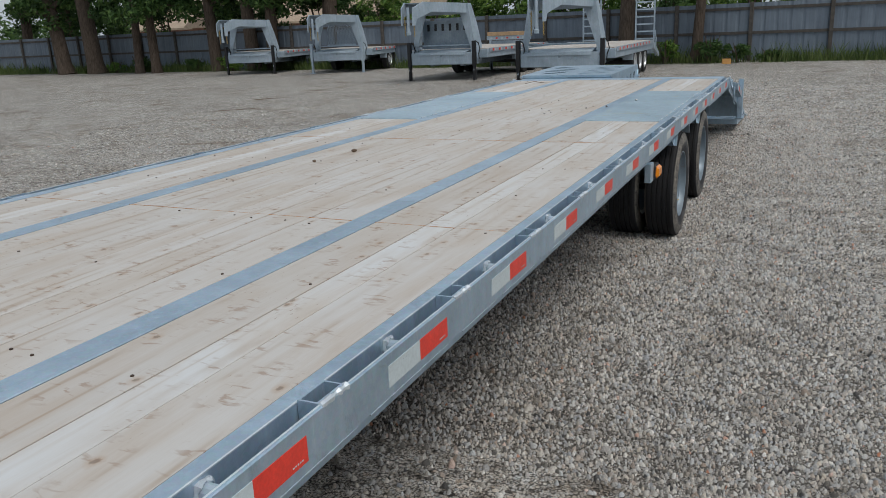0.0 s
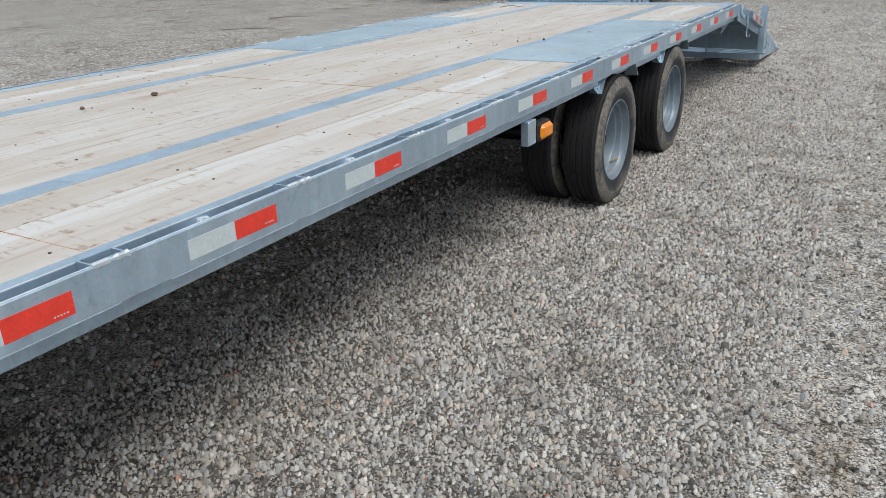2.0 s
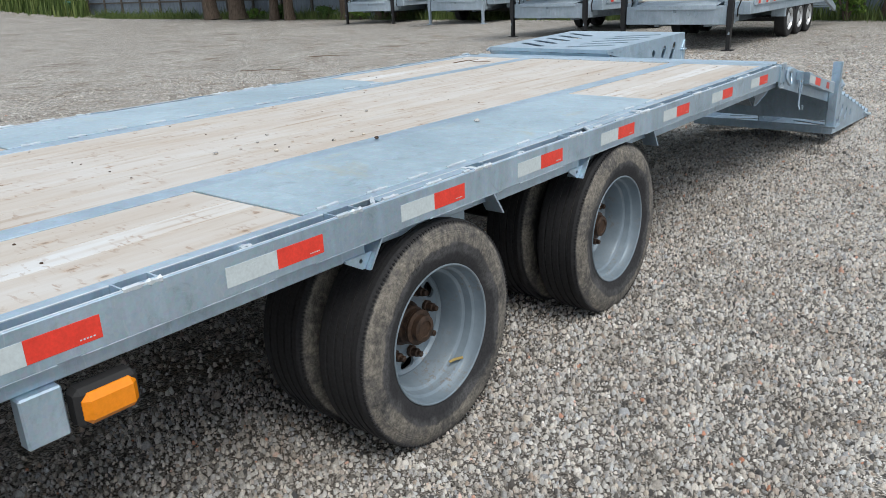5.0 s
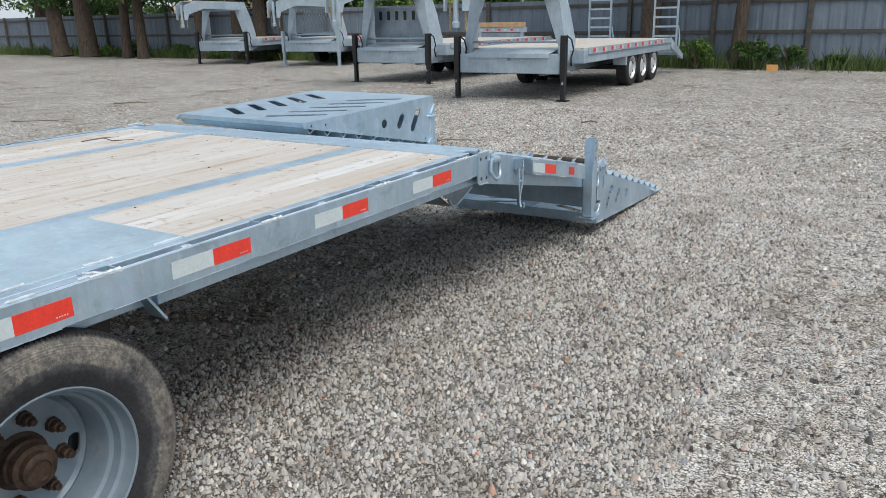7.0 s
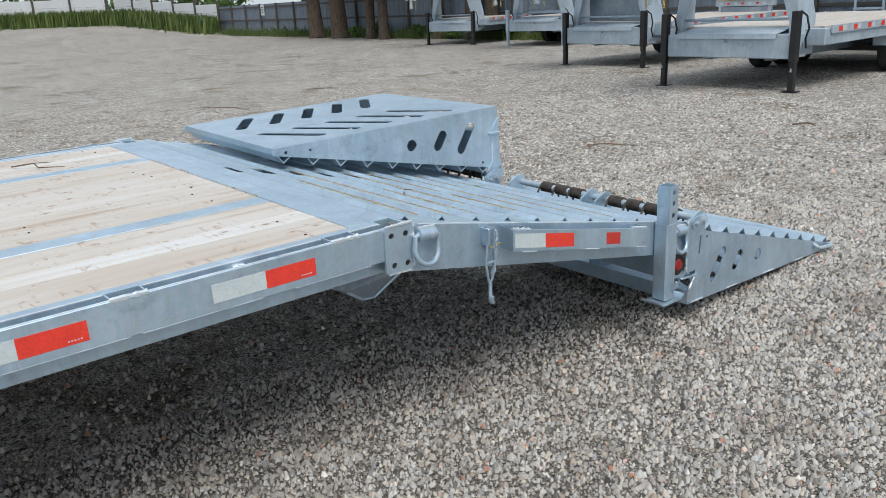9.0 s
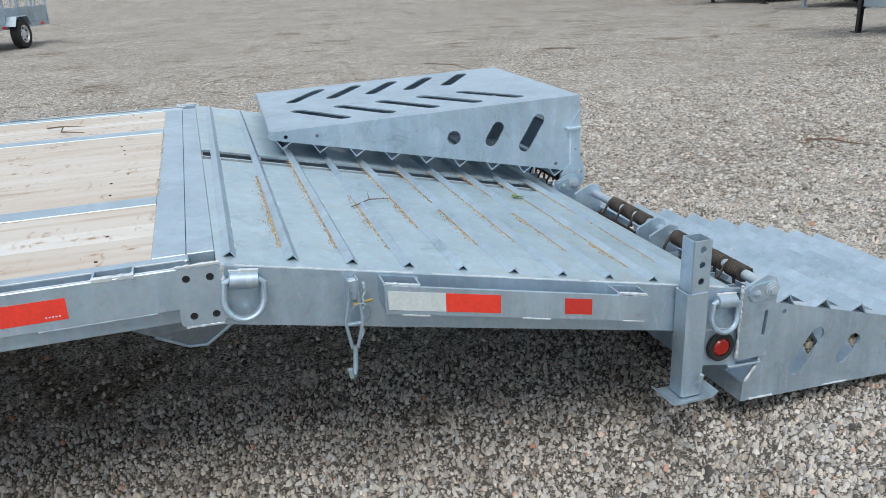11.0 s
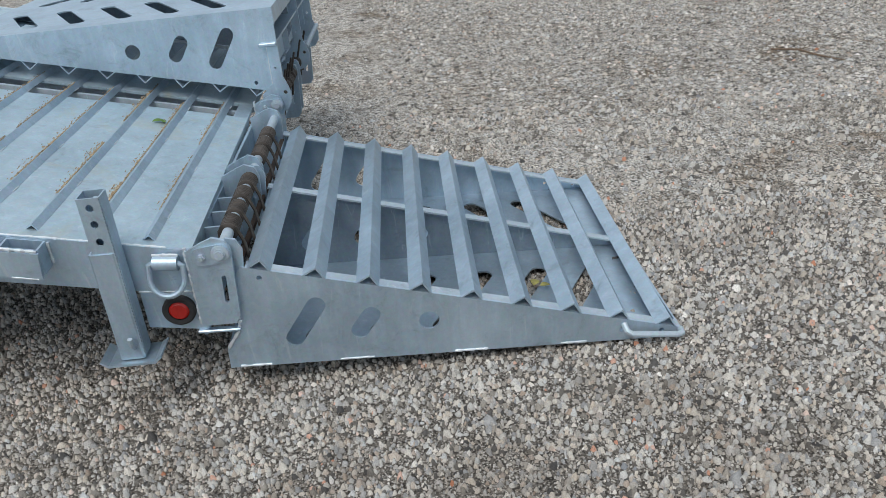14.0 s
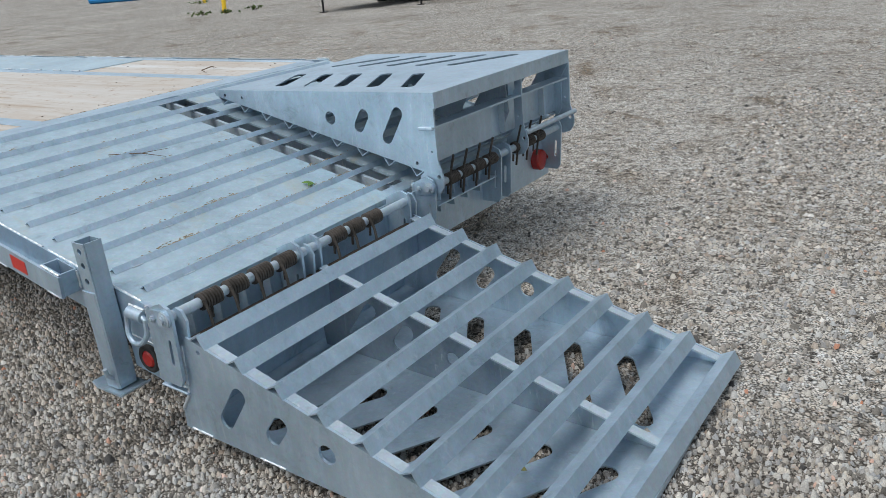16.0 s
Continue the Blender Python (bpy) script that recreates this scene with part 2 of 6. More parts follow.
    stain = m.noise(m.coords((3.0, 0.55, 1), shift.outputs[0], True), 2.3, 5, 0.65, 0.6)
    c = m.mix(c, m.ramp(stain, (0.36, (0.80, 0.66, 0.53)), (0.56, (1.0, 1.0, 1.0))), 0.42, "MULTIPLY")
    m.colour(c)
    m.rough(m.math("MULTIPLY_ADD", grain, 0.2, 0.58))
    m.bump(grain, 0.15, 0.002)
    m.bump(rings.outputs["Fac"], 0.03, 0.002)
    return m.m


WOOD = lumber()
WOOD_PALE = lumber("whitish_softwood_planks", 0.75)


def gravel_ground():
    m = Mat("grey_gravel_ground", 0.92, 0, 0.25)
    v = m.coords(world_space=True)
    wob = m.n.new("ShaderNodeTexNoise")
    wob.inputs["Scale"].default_value = 30
    m.l.new(v, wob.inputs["Vector"])
    vv = m.n.new("ShaderNodeVectorMath")
    vv.operation = "MULTIPLY_ADD"
    m.l.new(wob.outputs["Color"], vv.inputs[0])
    vv.inputs[1].default_value = (0.012, 0.012, 0.012)
    m.l.new(v, vv.inputs[2])
    a, b, c3 = (m.voronoi(vv.outputs[0], s, dims="2D") for s in (70, 135, 34))
    pal = ((0.0, (0.09, 0.086, 0.082)), (0.14, (0.27, 0.25, 0.225)), (0.30, (0.50, 0.475, 0.435)), (0.45, (0.40, 0.405, 0.41)), (0.58, (0.56, 0.525, 0.47)), (0.72, (0.58, 0.57, 0.55)), (0.84, (0.46, 0.39, 0.33)), (0.92, (0.52, 0.55, 0.56)), (1.0, (0.66, 0.65, 0.63)))
    rs = [m.n.new("ShaderNodeSeparateColor") for _ in range(3)]
    for r, t in zip(rs, (a, b, c3)):
        m.l.new(t.outputs["Color"], r.inputs[0])
    ca, cb, cc = (m.ramp(r.outputs[0], *pal) for r in rs)
    pick = m.noise(v, 26, 2)
    which = m.ramp(pick, (0.45, (0,)), (0.52, (1,)))
    c = m.mix(ca, cb, which)
    few = m.math("MULTIPLY", m.ramp(rs[2].outputs[1], (0.72, (0,)), (0.75, (1,))), m.ramp(c3.outputs["Distance"], (0.42, (1,)), (0.5, (0,))))
    c = m.mix(c, cc, few)
    # darkens the cell rims: crevice shade between stones painted into the colour
    gap_shade = m.mix(m.ramp(a.outputs["Distance"], (0.34, (1.0,)), (0.62, (0.12,))), m.ramp(b.outputs["Distance"], (0.34, (1.0,)), (0.62, (0.14,))), which)
    c = m.mix(c, gap_shade, 0.9, "MULTIPLY")
    patch = m.noise(v, 0.35, 5, 0.6)
    mid = m.noise(v, 2.3, 4, 0.6)
    c = m.mix(c, m.ramp(patch, (0.35, (1.06, 1.055, 1.05)), (0.65, (1.29, 1.295, 1.30))), 1.0, "MULTIPLY")
    c = m.mix(c, m.ramp(mid, (0.35, (0.80, 0.76, 0.71)), (0.52, (1.0, 0.99, 0.97)), (0.7, (1.06, 1.06, 1.05))), 0.85, "MULTIPLY")
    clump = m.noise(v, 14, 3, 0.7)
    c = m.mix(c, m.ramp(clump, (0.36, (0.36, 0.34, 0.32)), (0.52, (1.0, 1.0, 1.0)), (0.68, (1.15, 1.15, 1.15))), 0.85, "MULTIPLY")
    damp = m.noise(v, 1.1, 6, 0.72, 0.6)
    c = m.mix(c, m.ramp(damp, (0.33, (0.46, 0.37, 0.28)), (0.46, (1.0, 1.0, 1.0))), 0.85, "MULTIPLY")
    grit = m.noise(v, 110, 2, 0.8)
    c = m.mix(c, m.ramp(grit, (0.36, (0.55, 0.53, 0.50)), (0.52, (1.0, 1.0, 1.0))), 0.7, "MULTIPLY")
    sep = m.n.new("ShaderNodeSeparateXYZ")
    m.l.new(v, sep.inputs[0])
    # zone of the loose stones, where the ground between them is coloured darker
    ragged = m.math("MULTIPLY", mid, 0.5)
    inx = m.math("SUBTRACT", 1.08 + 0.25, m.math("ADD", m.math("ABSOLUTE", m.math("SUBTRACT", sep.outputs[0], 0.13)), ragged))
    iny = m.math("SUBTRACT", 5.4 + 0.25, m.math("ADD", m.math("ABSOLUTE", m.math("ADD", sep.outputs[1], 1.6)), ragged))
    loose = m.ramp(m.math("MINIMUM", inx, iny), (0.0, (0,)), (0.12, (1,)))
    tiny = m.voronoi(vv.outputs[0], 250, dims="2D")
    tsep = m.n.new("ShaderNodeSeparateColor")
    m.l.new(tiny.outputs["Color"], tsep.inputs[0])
    # brown grit, darkened so the shade between loose stones is in its colour
    shaded_fines = m.mix(m.ramp(tsep.outputs[0], (0.0, (0.030, 0.026, 0.022)), (0.45, (0.125, 0.11, 0.095)), (0.8, (0.27, 0.25, 0.225)), (1.0, (0.55, 0.53, 0.50))), gap_shade, 0.7, "MULTIPLY")
    m.colour(m.mix(c, shaded_fines, m.math("MULTIPLY", loose, 0.9)))
    h = m.math("SUBTRACT", 1.0, m.math("ADD", m.math("MULTIPLY", a.outputs["Distance"], 0.7), m.math("MULTIPLY", b.outputs["Distance"], 0.5)))
    m.bump(h, 0.3, 0.005)
    m.bump(mid, 0.5, 0.02)
    return m.m


GRAVEL = gravel_ground()


def stones():
    m = Mat("gravel_stones", 0.88, 0, 0.3)
    geo = m.n.new("ShaderNodeNewGeometry")
    v = m.coords(world_space=True)
    c = m.ramp(geo.outputs["Random Per Island"], (0.0, (0.07, 0.07, 0.072)), (0.09, (0.17, 0.16, 0.145)), (0.20, (0.40, 0.375, 0.335)), (0.31, (0.31, 0.32, 0.33)), (0.42, (0.55, 0.515, 0.46)), (0.52, (0.44, 0.445, 0.435)), (0.62, (0.66, 0.63, 0.58)), (0.70, (0.36, 0.29, 0.235)), (0.79, (0.50, 0.52, 0.53)), (0.88, (0.58, 0.52, 0.44)), (0.95, (0.24, 0.255, 0.275)), (0.985, (0.80, 0.78, 0.74)), (1.0, (0.50, 0.22, 0.13)))
    n = m.noise(v, 330, 3, 0.75)
    c = m.mix(c, (1.15, 1.15, 1.15), 1.0, "MULTIPLY")
    lot = m.noise(v, 3.5, 4, 0.65)
    c = m.mix(c, m.ramp(lot, (0.36, (0.66, 0.63, 0.60)), (0.54, (1.0, 1.0, 1.0))), 0.8, "MULTIPLY")
    m.colour(m.mix(c, m.ramp(n, (0.34, (0.5,)), (0.56, (1.0,))), 0.8, "MULTIPLY"))
    m.bump(n, 0.5, 0.003)
    return m.m


STONES = stones()


def fence_sheet():
    m = Mat("blue_grey_corrugated_sheet", 0.55, 0.2)
    rnd, off = m.object_random(20)
    v = m.coords(world_space=True)
    n = m.noise(v, 1.1, 4, 0.6)
    s = m.noise(m.coords((12, 12, 0.6), world_space=True), 1.5, 4, 0.6)
    c = m.ramp(n, (0.3, (0.145, 0.18, 0.225)), (0.7, (0.20, 0.242, 0.288)))
    c = m.mix(c, m.ramp(s, (0.4, (0.8,)), (0.65, (1.0,))), 0.7, "MULTIPLY")
    c = m.mix(c, m.ramp(rnd, (0, (0.85,)), (1, (1.1,))), 1.0, "MULTIPLY")
    m.colour(c)
    return m.m


FENCE = fence_sheet()
POST_WOOD = plain("weathered_timber", (0.085, 0.075, 0.066), 0.85, 0, 0.35, 6)


def bark():
    m = Mat("rough_bark", 0.95, 0, 0.2)
    v = m.coords((6, 6, 1.2), world_space=True)
    n = m.noise(v, 3, 6, 0.7, 0.5)
    m.colour(m.ramp(n, (0.3, (0.045, 0.034, 0.026)), (0.7, (0.15, 0.115, 0.09))))
    m.bump(n, 0.9, 0.04)
    return m.m


BARK = bark()


def leafage(name, lo, mid, hi):
    m = Mat(name, 0.6, 0, 0.3)
    geo = m.n.new("ShaderNodeNewGeometry")
    n = m.noise(m.coords(world_space=True), 0.9, 3)
    f = m.math("ADD", m.math("MULTIPLY", geo.outputs["Random Per Island"], 0.6), m.math("MULTIPLY", n, 0.4))
    m.colour(m.ramp(f, (0.15, lo), (0.5, mid), (0.85, hi)))
    m.p.inputs["Transmission Weight"].default_value = 0.0
    return m.m


LEAF = leafage("tree_leaves", (0.018, 0.045, 0.012), (0.04, 0.09, 0.02), (0.10, 0.17, 0.04))
SHRUB = leafage("shrub_leaves", (0.03, 0.075, 0.012), (0.08, 0.16, 0.025), (0.20, 0.30, 0.06))
GRASS = leafage("weedy_grass", (0.03, 0.055, 0.014), (0.075, 0.12, 0.03), (0.17, 0.21, 0.07))
ROOF = plain("tan_roof_shingles", (0.38, 0.30, 0.22), 0.9, 0, 0.2, 3, 30)
HOUSE_WALL = plain("brick_coloured_wall", (0.30, 0.17, 0.12), 0.9, 0, 0.2, 4)
PALE_WALL = plain("pale_metal_wall", (0.62, 0.64, 0.66), 0.6, 0, 0.08, 1)
TWIG = plain("dry_twig", (0.15, 0.105, 0.072), 0.9, 0, 0.3, 30)
GREENLEAF = plain("fallen_green_leaf", (0.10, 0.20, 0.03), 0.6, 0, 0.3, 40)
YELLOWLEAF = plain("wilted_yellow_leaf", (0.33, 0.31, 0.10), 0.7, 0, 0.35, 50)
SEALER = plain("orange_brown_sealer", (0.50, 0.25, 0.10), 0.8, 0, 0.3, 40)
SAWDUST = plain("straw_coloured_dust", (0.40, 0.31, 0.20), 0.95, 0, 0.6, 60)
TAN_PLANK = plain("tan_lumber", (0.46, 0.31, 0.18), 0.8, 0, 0.2, 8)
FADED_ORANGE = plain("faded_orange_plastic", (0.62, 0.32, 0.10), 0.6, 0, 0.15)
SIGN_RED = plain("red_lettering", (0.6, 0.06, 0.05), 0.5)
BRIGHT_RIM = plain("bright_wheel_rim", (0.66, 0.68, 0.70), 0.3, 0.4, 0.08)

# ---- building helpers ----


def thing(name, label, category, group="", m=Matrix()):
    ob = new(name)
    ob.empty_display_size = 0.1
    ob.matrix_world = m
    return tagged(ob, label, category, group)


def link(name, bm, material, parent=None, label="", smooth=False):
    """One mesh object from a bmesh, under a parent if given."""
    me = bpy.data.meshes.new(name)
    bmesh.ops.recalc_face_normals(bm, faces=bm.faces)
    if smooth:
        for e in bm.edges:
            if len(e.link_faces) == 2 and e.calc_face_angle(0.0) > radians(32):
                e.smooth = False
    bm.to_mesh(me)
    bm.free()
    me.materials.append(material)
    if smooth:
        for f in me.polygons:
            f.use_smooth = True
    ob = new(name, me)
    if parent is not None:
        ob.parent = parent
    if label:
        ob["label"] = label
    return ob


part = link


def again(ob, x=0.0, y=0.0, z=0.0, parent=None, name=None, m=None):
    """Another object on the same mesh."""
    o = new(name or ob.name.split(".")[0], ob.data)
    o.parent = parent if parent is not None else ob.parent
    o.matrix_basis = m if m is not None else Matrix.Translation((x, y, z))
    if "label" in ob:
        o["label"] = ob["label"]
    return o


def box(bm, x0, x1, y0, y1, z0, z1, bevel=0.0, m=None):
    vs = [bm.verts.new((x, y, z)) for x in (x0, x1) for y in (y0, y1) for z in (z0, z1)]
    fs = [bm.faces.new([vs[i] for i in q]) for q in ((0, 1, 3, 2), (4, 6, 7, 5), (0, 4, 5, 1), (2, 3, 7, 6), (0, 2, 6, 4), (1, 5, 7, 3))]
    if bevel:
        es = list({e for f in fs for e in f.edges})
        r = bmesh.ops.bevel(bm, geom=es, offset=bevel, segments=1, affect="EDGES", profile=0.5)
        vs = list({v for f in r["faces"] for v in f.verts} | {v for v in vs if v.is_valid})
    if m is not None:
        bmesh.ops.transform(bm, matrix=m, verts=[v for v in vs if v.is_valid])
    return bm


def boxed(*a, bevel=0.0):
    return box(bmesh.new(), *a, bevel=bevel)


def circle(cx, cy, r, n=16):
    return [(cx + r * math.cos(2 * math.pi * i / n), cy + r * math.sin(2 * math.pi * i / n)) for i in range(n)]


def slot(x0, y0, x1, y1, r, n=6):
    a = math.atan2(y1 - y0, x1 - x0)
    out = []
    for cx, cy, s in ((x1, y1, -90), (x0, y0, 90)):
        out += [(cx + r * math.cos(a + radians(s + 180 * i / n)), cy + r * math.sin(a + radians(s + 180 * i / n))) for i in range(n + 1)]
    return out


def plate(bm, outer, holes, place, thick):
    """A plate with holes: outer and holes in (u, v); place(u, v, w) gives the point, w from 0 to thick."""
    layers = []
    for w in (0.0, thick):
        loops, edges = [], []
        for ring in (outer, *holes):
            vs = [bm.verts.new(place(u, v, w)) for u, v in ring]
            edges += [bm.edges.new((a, b)) for a, b in zip(vs, vs[1:] + vs[:1])]
            loops.append(vs)
        bmesh.ops.triangle_fill(bm, use_beauty=True, edges=edges)
        layers.append(loops)
    for la, lb in zip(*layers):
        k = len(la)
        for i in range(k):
            bm.faces.new((la[i], la[(i + 1) % k], lb[(i + 1) % k], lb[i]))
    return bm


def in_x(x):
    return lambda u, v, w: (x + w, u, v)


def lathe(bm, profile, n=32, axis="x", closed=False, caps=True):
    """Turns (along, radius) points round an axis."""
    rings = []
    for a, r in profile:
        ring = []
        for i in range(n):
            t = 2 * math.pi * i / n
            p = (a, r * math.cos(t), r * math.sin(t))
            ring.append(bm.verts.new(p if axis == "x" else (p[1], a, p[2]) if axis == "y" else (p[1], p[2], a)))
        rings.append(ring)
    pairs = list(zip(rings, rings[1:]))
    if closed:
        pairs.append((rings[-1], rings[0]))
    for a, b in pairs:
        for i in range(n):
            bm.faces.new((a[i], a[(i + 1) % n], b[(i + 1) % n], b[i]))
    if caps and not closed:
        for ring, (_, r) in ((rings[0], profile[0]), (rings[-1], profile[-1])):
            if r > 1e-4:
                bm.faces.new(ring)
    return bm


def tube(bm, pts, r, n=8, closed=False):
    """A round bar along points."""
    pts = [Vector(p) for p in pts]
    rings = []
    up = None
    k = len(pts)
    for i, p in enumerate(pts):
        a = pts[(i - 1) % k] if closed or i else p
        b = pts[(i + 1) % k] if closed or i < k - 1 else p
        d = (b - a).normalized()
        if up is None:
            up = Vector((0, 0, 1)) if abs(d.z) < 0.9 else Vector((1, 0, 0))
        u = (up - d * up.dot(d)).normalized()
        w = d.cross(u)
        up = u
        rr = r[i] if isinstance(r, (list, tuple)) else r
        rings.append([bm.verts.new(p + (u * math.cos(2 * math.pi * j / n) + w * math.sin(2 * math.pi * j / n)) * rr) for j in range(n)])
    for a, b in zip(rings, rings[1:] + (rings[:1] if closed else [])):
        for j in range(n):
            bm.faces.new((a[j], a[(j + 1) % n], b[(j + 1) % n], b[j]))
    if not closed:
        bm.faces.new(rings[0])
        bm.faces.new(rings[-1])
    return bm


def raw(name, verts, faces, material, parent=None, smooth=False):
    me = bpy.data.meshes.new(name)
    me.from_pydata(verts, [], faces)
    me.materials.append(material)
    if smooth:
        me.polygons.foreach_set("use_smooth", [True] * len(me.polygons))
    ob = new(name, me)
    if parent is not None:
        ob.parent = parent
    return ob


def bead(p0, p1, r=0.0045, seed=1, flat=0.6):
    """One run of weld: a wavy flattened bar from p0 to p1."""
    rng = random.Random(seed)
    a, b = Vector(p0), Vector(p1)
    n = max(3, int((b - a).length / 0.009))
    bm = bmesh.new()
    tube(bm, [a.lerp(b, i / n) for i in range(n + 1)], [r * rng.uniform(0.55, 1.2) for _ in range(n + 1)], 6)
    return bm


# ---- ground ----


def rise(x):
    """The yard climbs a little at its far end."""
    t = min(1.0, max(0.0, (-x - 46) / 20))
    return 1.15 * t * t * (3 - 2 * t)


def smooth(t):
    t = np.clip(t, 0.0, 1.0)
    return t * t * (3 - 2 * t)


def swell(x, y):
    """Slight unevenness, a low rise behind the trailer and a hollow under its front wheel."""
    wave = 0.006 * np.sin(x * 1.3 + 0.4 * y) + 0.005 * np.sin(y * 0.9 - 0.5 * x)
    bank = 0.066 * smooth((y - 0.4) / 2.6) * smooth((x + 2.8) / 1.6) * (1 - smooth((y - 6) / 5)) * (1 - smooth((x - 7) / 4))
    hollow = 0.034 * np.exp(-((x + 0.15) ** 2 + (y + 3.53) ** 2) / 0.35)
    return wave + bank - hollow


def ground():
    near = [-12 + 0.25 * i for i in range(97)]
    xs = sorted(set([-900, -400, -200, -120, -80, -66, -63, -60, -57, -54, -51, -48, -46, -35, -28, -22, -18, -15] + near + [15, 20, 30, 50, 90, 200, 400, 900]))
    vs = [(x, y, float(swell(x, y)) if abs(x) < 12 and abs(y) < 12 else rise(x)) for y in xs for x in xs]
    k = len(xs)
    fs = [(j * k + i, j * k + i + 1, (j + 1) * k + i + 1, (j + 1) * k + i) for j in range(k - 1) for i in range(k - 1)]
    tagged(raw("ground", vs, fs, GRAVEL, None, True), "wide yard of pale grey crushed gravel", "ground", kind="structure")


ground()

# ---- the flatbed trailer ----
W = 2.51            # overall width
DECK = 0.843        # top of the planks
PITCH = 0.61        # spacing of stake pockets and tape
FRONT, END = -11.6, -0.08
WOOD_END = -0.165   # where the planks meet the end plate
PLATE_Y = (-3.98, -1.73)  # steel cover plates over the wheels
trailer = thing("flatbed_trailer", "galvanised deck-over flatbed trailer with pale plank deck and folding ramps", "trailer")


def rails():
    for side in (0, 1):
        sx = (lambda x: x) if side == 0 else (lambda x: -W - x)
        bar = part("rub_rail", boxed(*sorted((sx(-0.009), sx(0.0))), FRONT, END + 0.02, 0.745, 0.846, bevel=0.002), STEEL, trailer, "galvanised flat bar rub rail")
        for y0, y1 in ((FRONT, -3.83), (-3.18, -2.61), (-1.91, END + 0.02)):
            part("side_channel", boxed(*sorted((sx(-0.056), sx(-0.028))), y0, y1, 0.700, 0.746, bevel=0.003), STEEL, trailer)
        part("rail_flange", boxed(*sorted((sx(-0.034), sx(-0.0095))), FRONT, END + 0.015, 0.7465, 0.7525), STEEL, bar)
        part("deck_edge_angle", boxed(*sorted((sx(-0.10), sx(-0.057))), FRONT, END, 0.70, DECK + 0.003, bevel=0.003), STEEL, trailer)
        # thin pale bars paint the highlight that runs along the rounded edges
        for x, z in ((-0.0585, DECK + 0.002), (-0.008, 0.8455)):
            part("rolled_lip", tube(bmesh.new(), [(sx(x), FRONT, z), (sx(x), END - 0.01, z)], 0.0026, 6), WELD, bar)
        # the channel is closed over each wheel, with two open slits beside the rail
        for y in (-3.528, -2.288):
            part("channel_cover", boxed(*sorted((sx(-0.0555), sx(-0.022))), y - 0.24, y + 0.18, 0.836, 0.8465, bevel=0.002), STEEL, bar)
            for a, b in ((-0.24, -0.165), (-0.05, 0.03), (0.135, 0.18)):
                part("slit_bridge", boxed(*sorted((sx(-0.0215), sx(-0.0092))), y + a, y + b, 0.834, 0.8455, bevel=0.002), STEEL, bar)
                part("weld_bead", bead((sx(-0.011), y + a + 0.005, 0.847), (sx(-0.012), y + b - 0.005, 0.847), 0.008, int(-y * 9 + a * 50)), WELD, bar)
            for a, b in ((-0.275, -0.24), (0.21, 0.18)):
                part("weld_bead", bead((sx(-0.011), y + a, 0.846), (sx(-0.050), y + b, 0.848), 0.007, int(-y * 5)), WELD, bar)
        # weld seam under the rail, in short runs
        y = FRONT
        rng = random.Random(5 + side)
        while y < END - 0.1:
            ln = rng.uniform(0.25, 0.5)
            part("weld_seam", bead((sx(-0.0012), y, 0.7447), (sx(-0.0012), min(y + ln, END), 0.7447), 0.0022, int(-y * 7)), STEEL_FAR, bar)
            y += ln + rng.uniform(0.02, 0.15)
        # stake pockets and spacer tubes
        pocket = spool = ringw = red = white = bead_ = None
        k = 0
        while -0.5 - PITCH * k > FRONT + 0.4:
            yb = -0.5 - PITCH * k
            x0, x1 = sorted((sx(-0.056), sx(-0.0095)))
            if pocket is None:
                def ring(u0, u1, v0, v1):
                    return [(u0, v0), (u1, v0), (u1, v1), (u0, v1)]
                bm = bmesh.new()
                plate(bm, ring(x0, x1, -0.045, 0.045), [ring(x0 + 0.005, x1 - 0.005, -0.04, 0.04)], lambda u, v, w: (u, v, 0.75 + w), 0.1)
                pocket = part("stake_pocket", bm, STEEL, bar)
                bm = bmesh.new()
                lathe(bm, [(x0, 0.017), (x1 - 0.012, 0.017), (x1 - 0.004, 0.021), (x1, 0.023)] if side == 0 else [(x0, 0.017), (x1, 0.017)], 12)
                bmesh.ops.translate(bm, verts=bm.verts, vec=(0, 0, 0.815))
                spool = part("spacer_tube", bm, STEEL_FAR, bar, smooth=False)
                bm = bmesh.new()
                tube(bm, [(sx(-0.0535), 0.020 * math.cos(t), 0.815 + 0.020 * math.sin(t)) for t in [2 * math.pi * q / 14 for q in range(14)]], [0.0055 + 0.002 * ((q * 7) % 3 - 1) for q in range(14)], 6, True)
                ringw = part("weld_ring", bm, WELD, bar)
                xo = sx(0.0)
                xa, xb = sorted((xo, sx(0.0012)))
                red = part("red_tape", boxed(xa, xb, 0.0, 0.152, 0.768, 0.818), RED_TAPE, bar, "red reflective tape")
                white = part("white_tape", boxed(xa, xb, -0.152, -0.0004, 0.768, 0.818), WHITE_TAPE, bar, "white reflective tape")
                xa, xb = sorted((sx(-0.018), sx(0.002)))
                bead_ = part("weld_bead", bead((sx(-0.005), -0.044, 0.846), (sx(-0.005), 0.046, 0.845), 0.0085 if side == 0 else 0.003, 3), WELD, bar)
                for o, y in ((pocket, yb + 0.255), (spool, yb - 0.05), (ringw, yb - 0.05), (red, yb), (white, yb), (bead_, yb + 0.255)):
                    o.location.y = y
            else:
                for o, y in ((pocket, yb + 0.255), (spool, yb - 0.05), (ringw, yb - 0.05), (red, yb), (white, yb), (bead_, yb + 0.255)):
                    again(o, y=y)
            k += 1


rails()

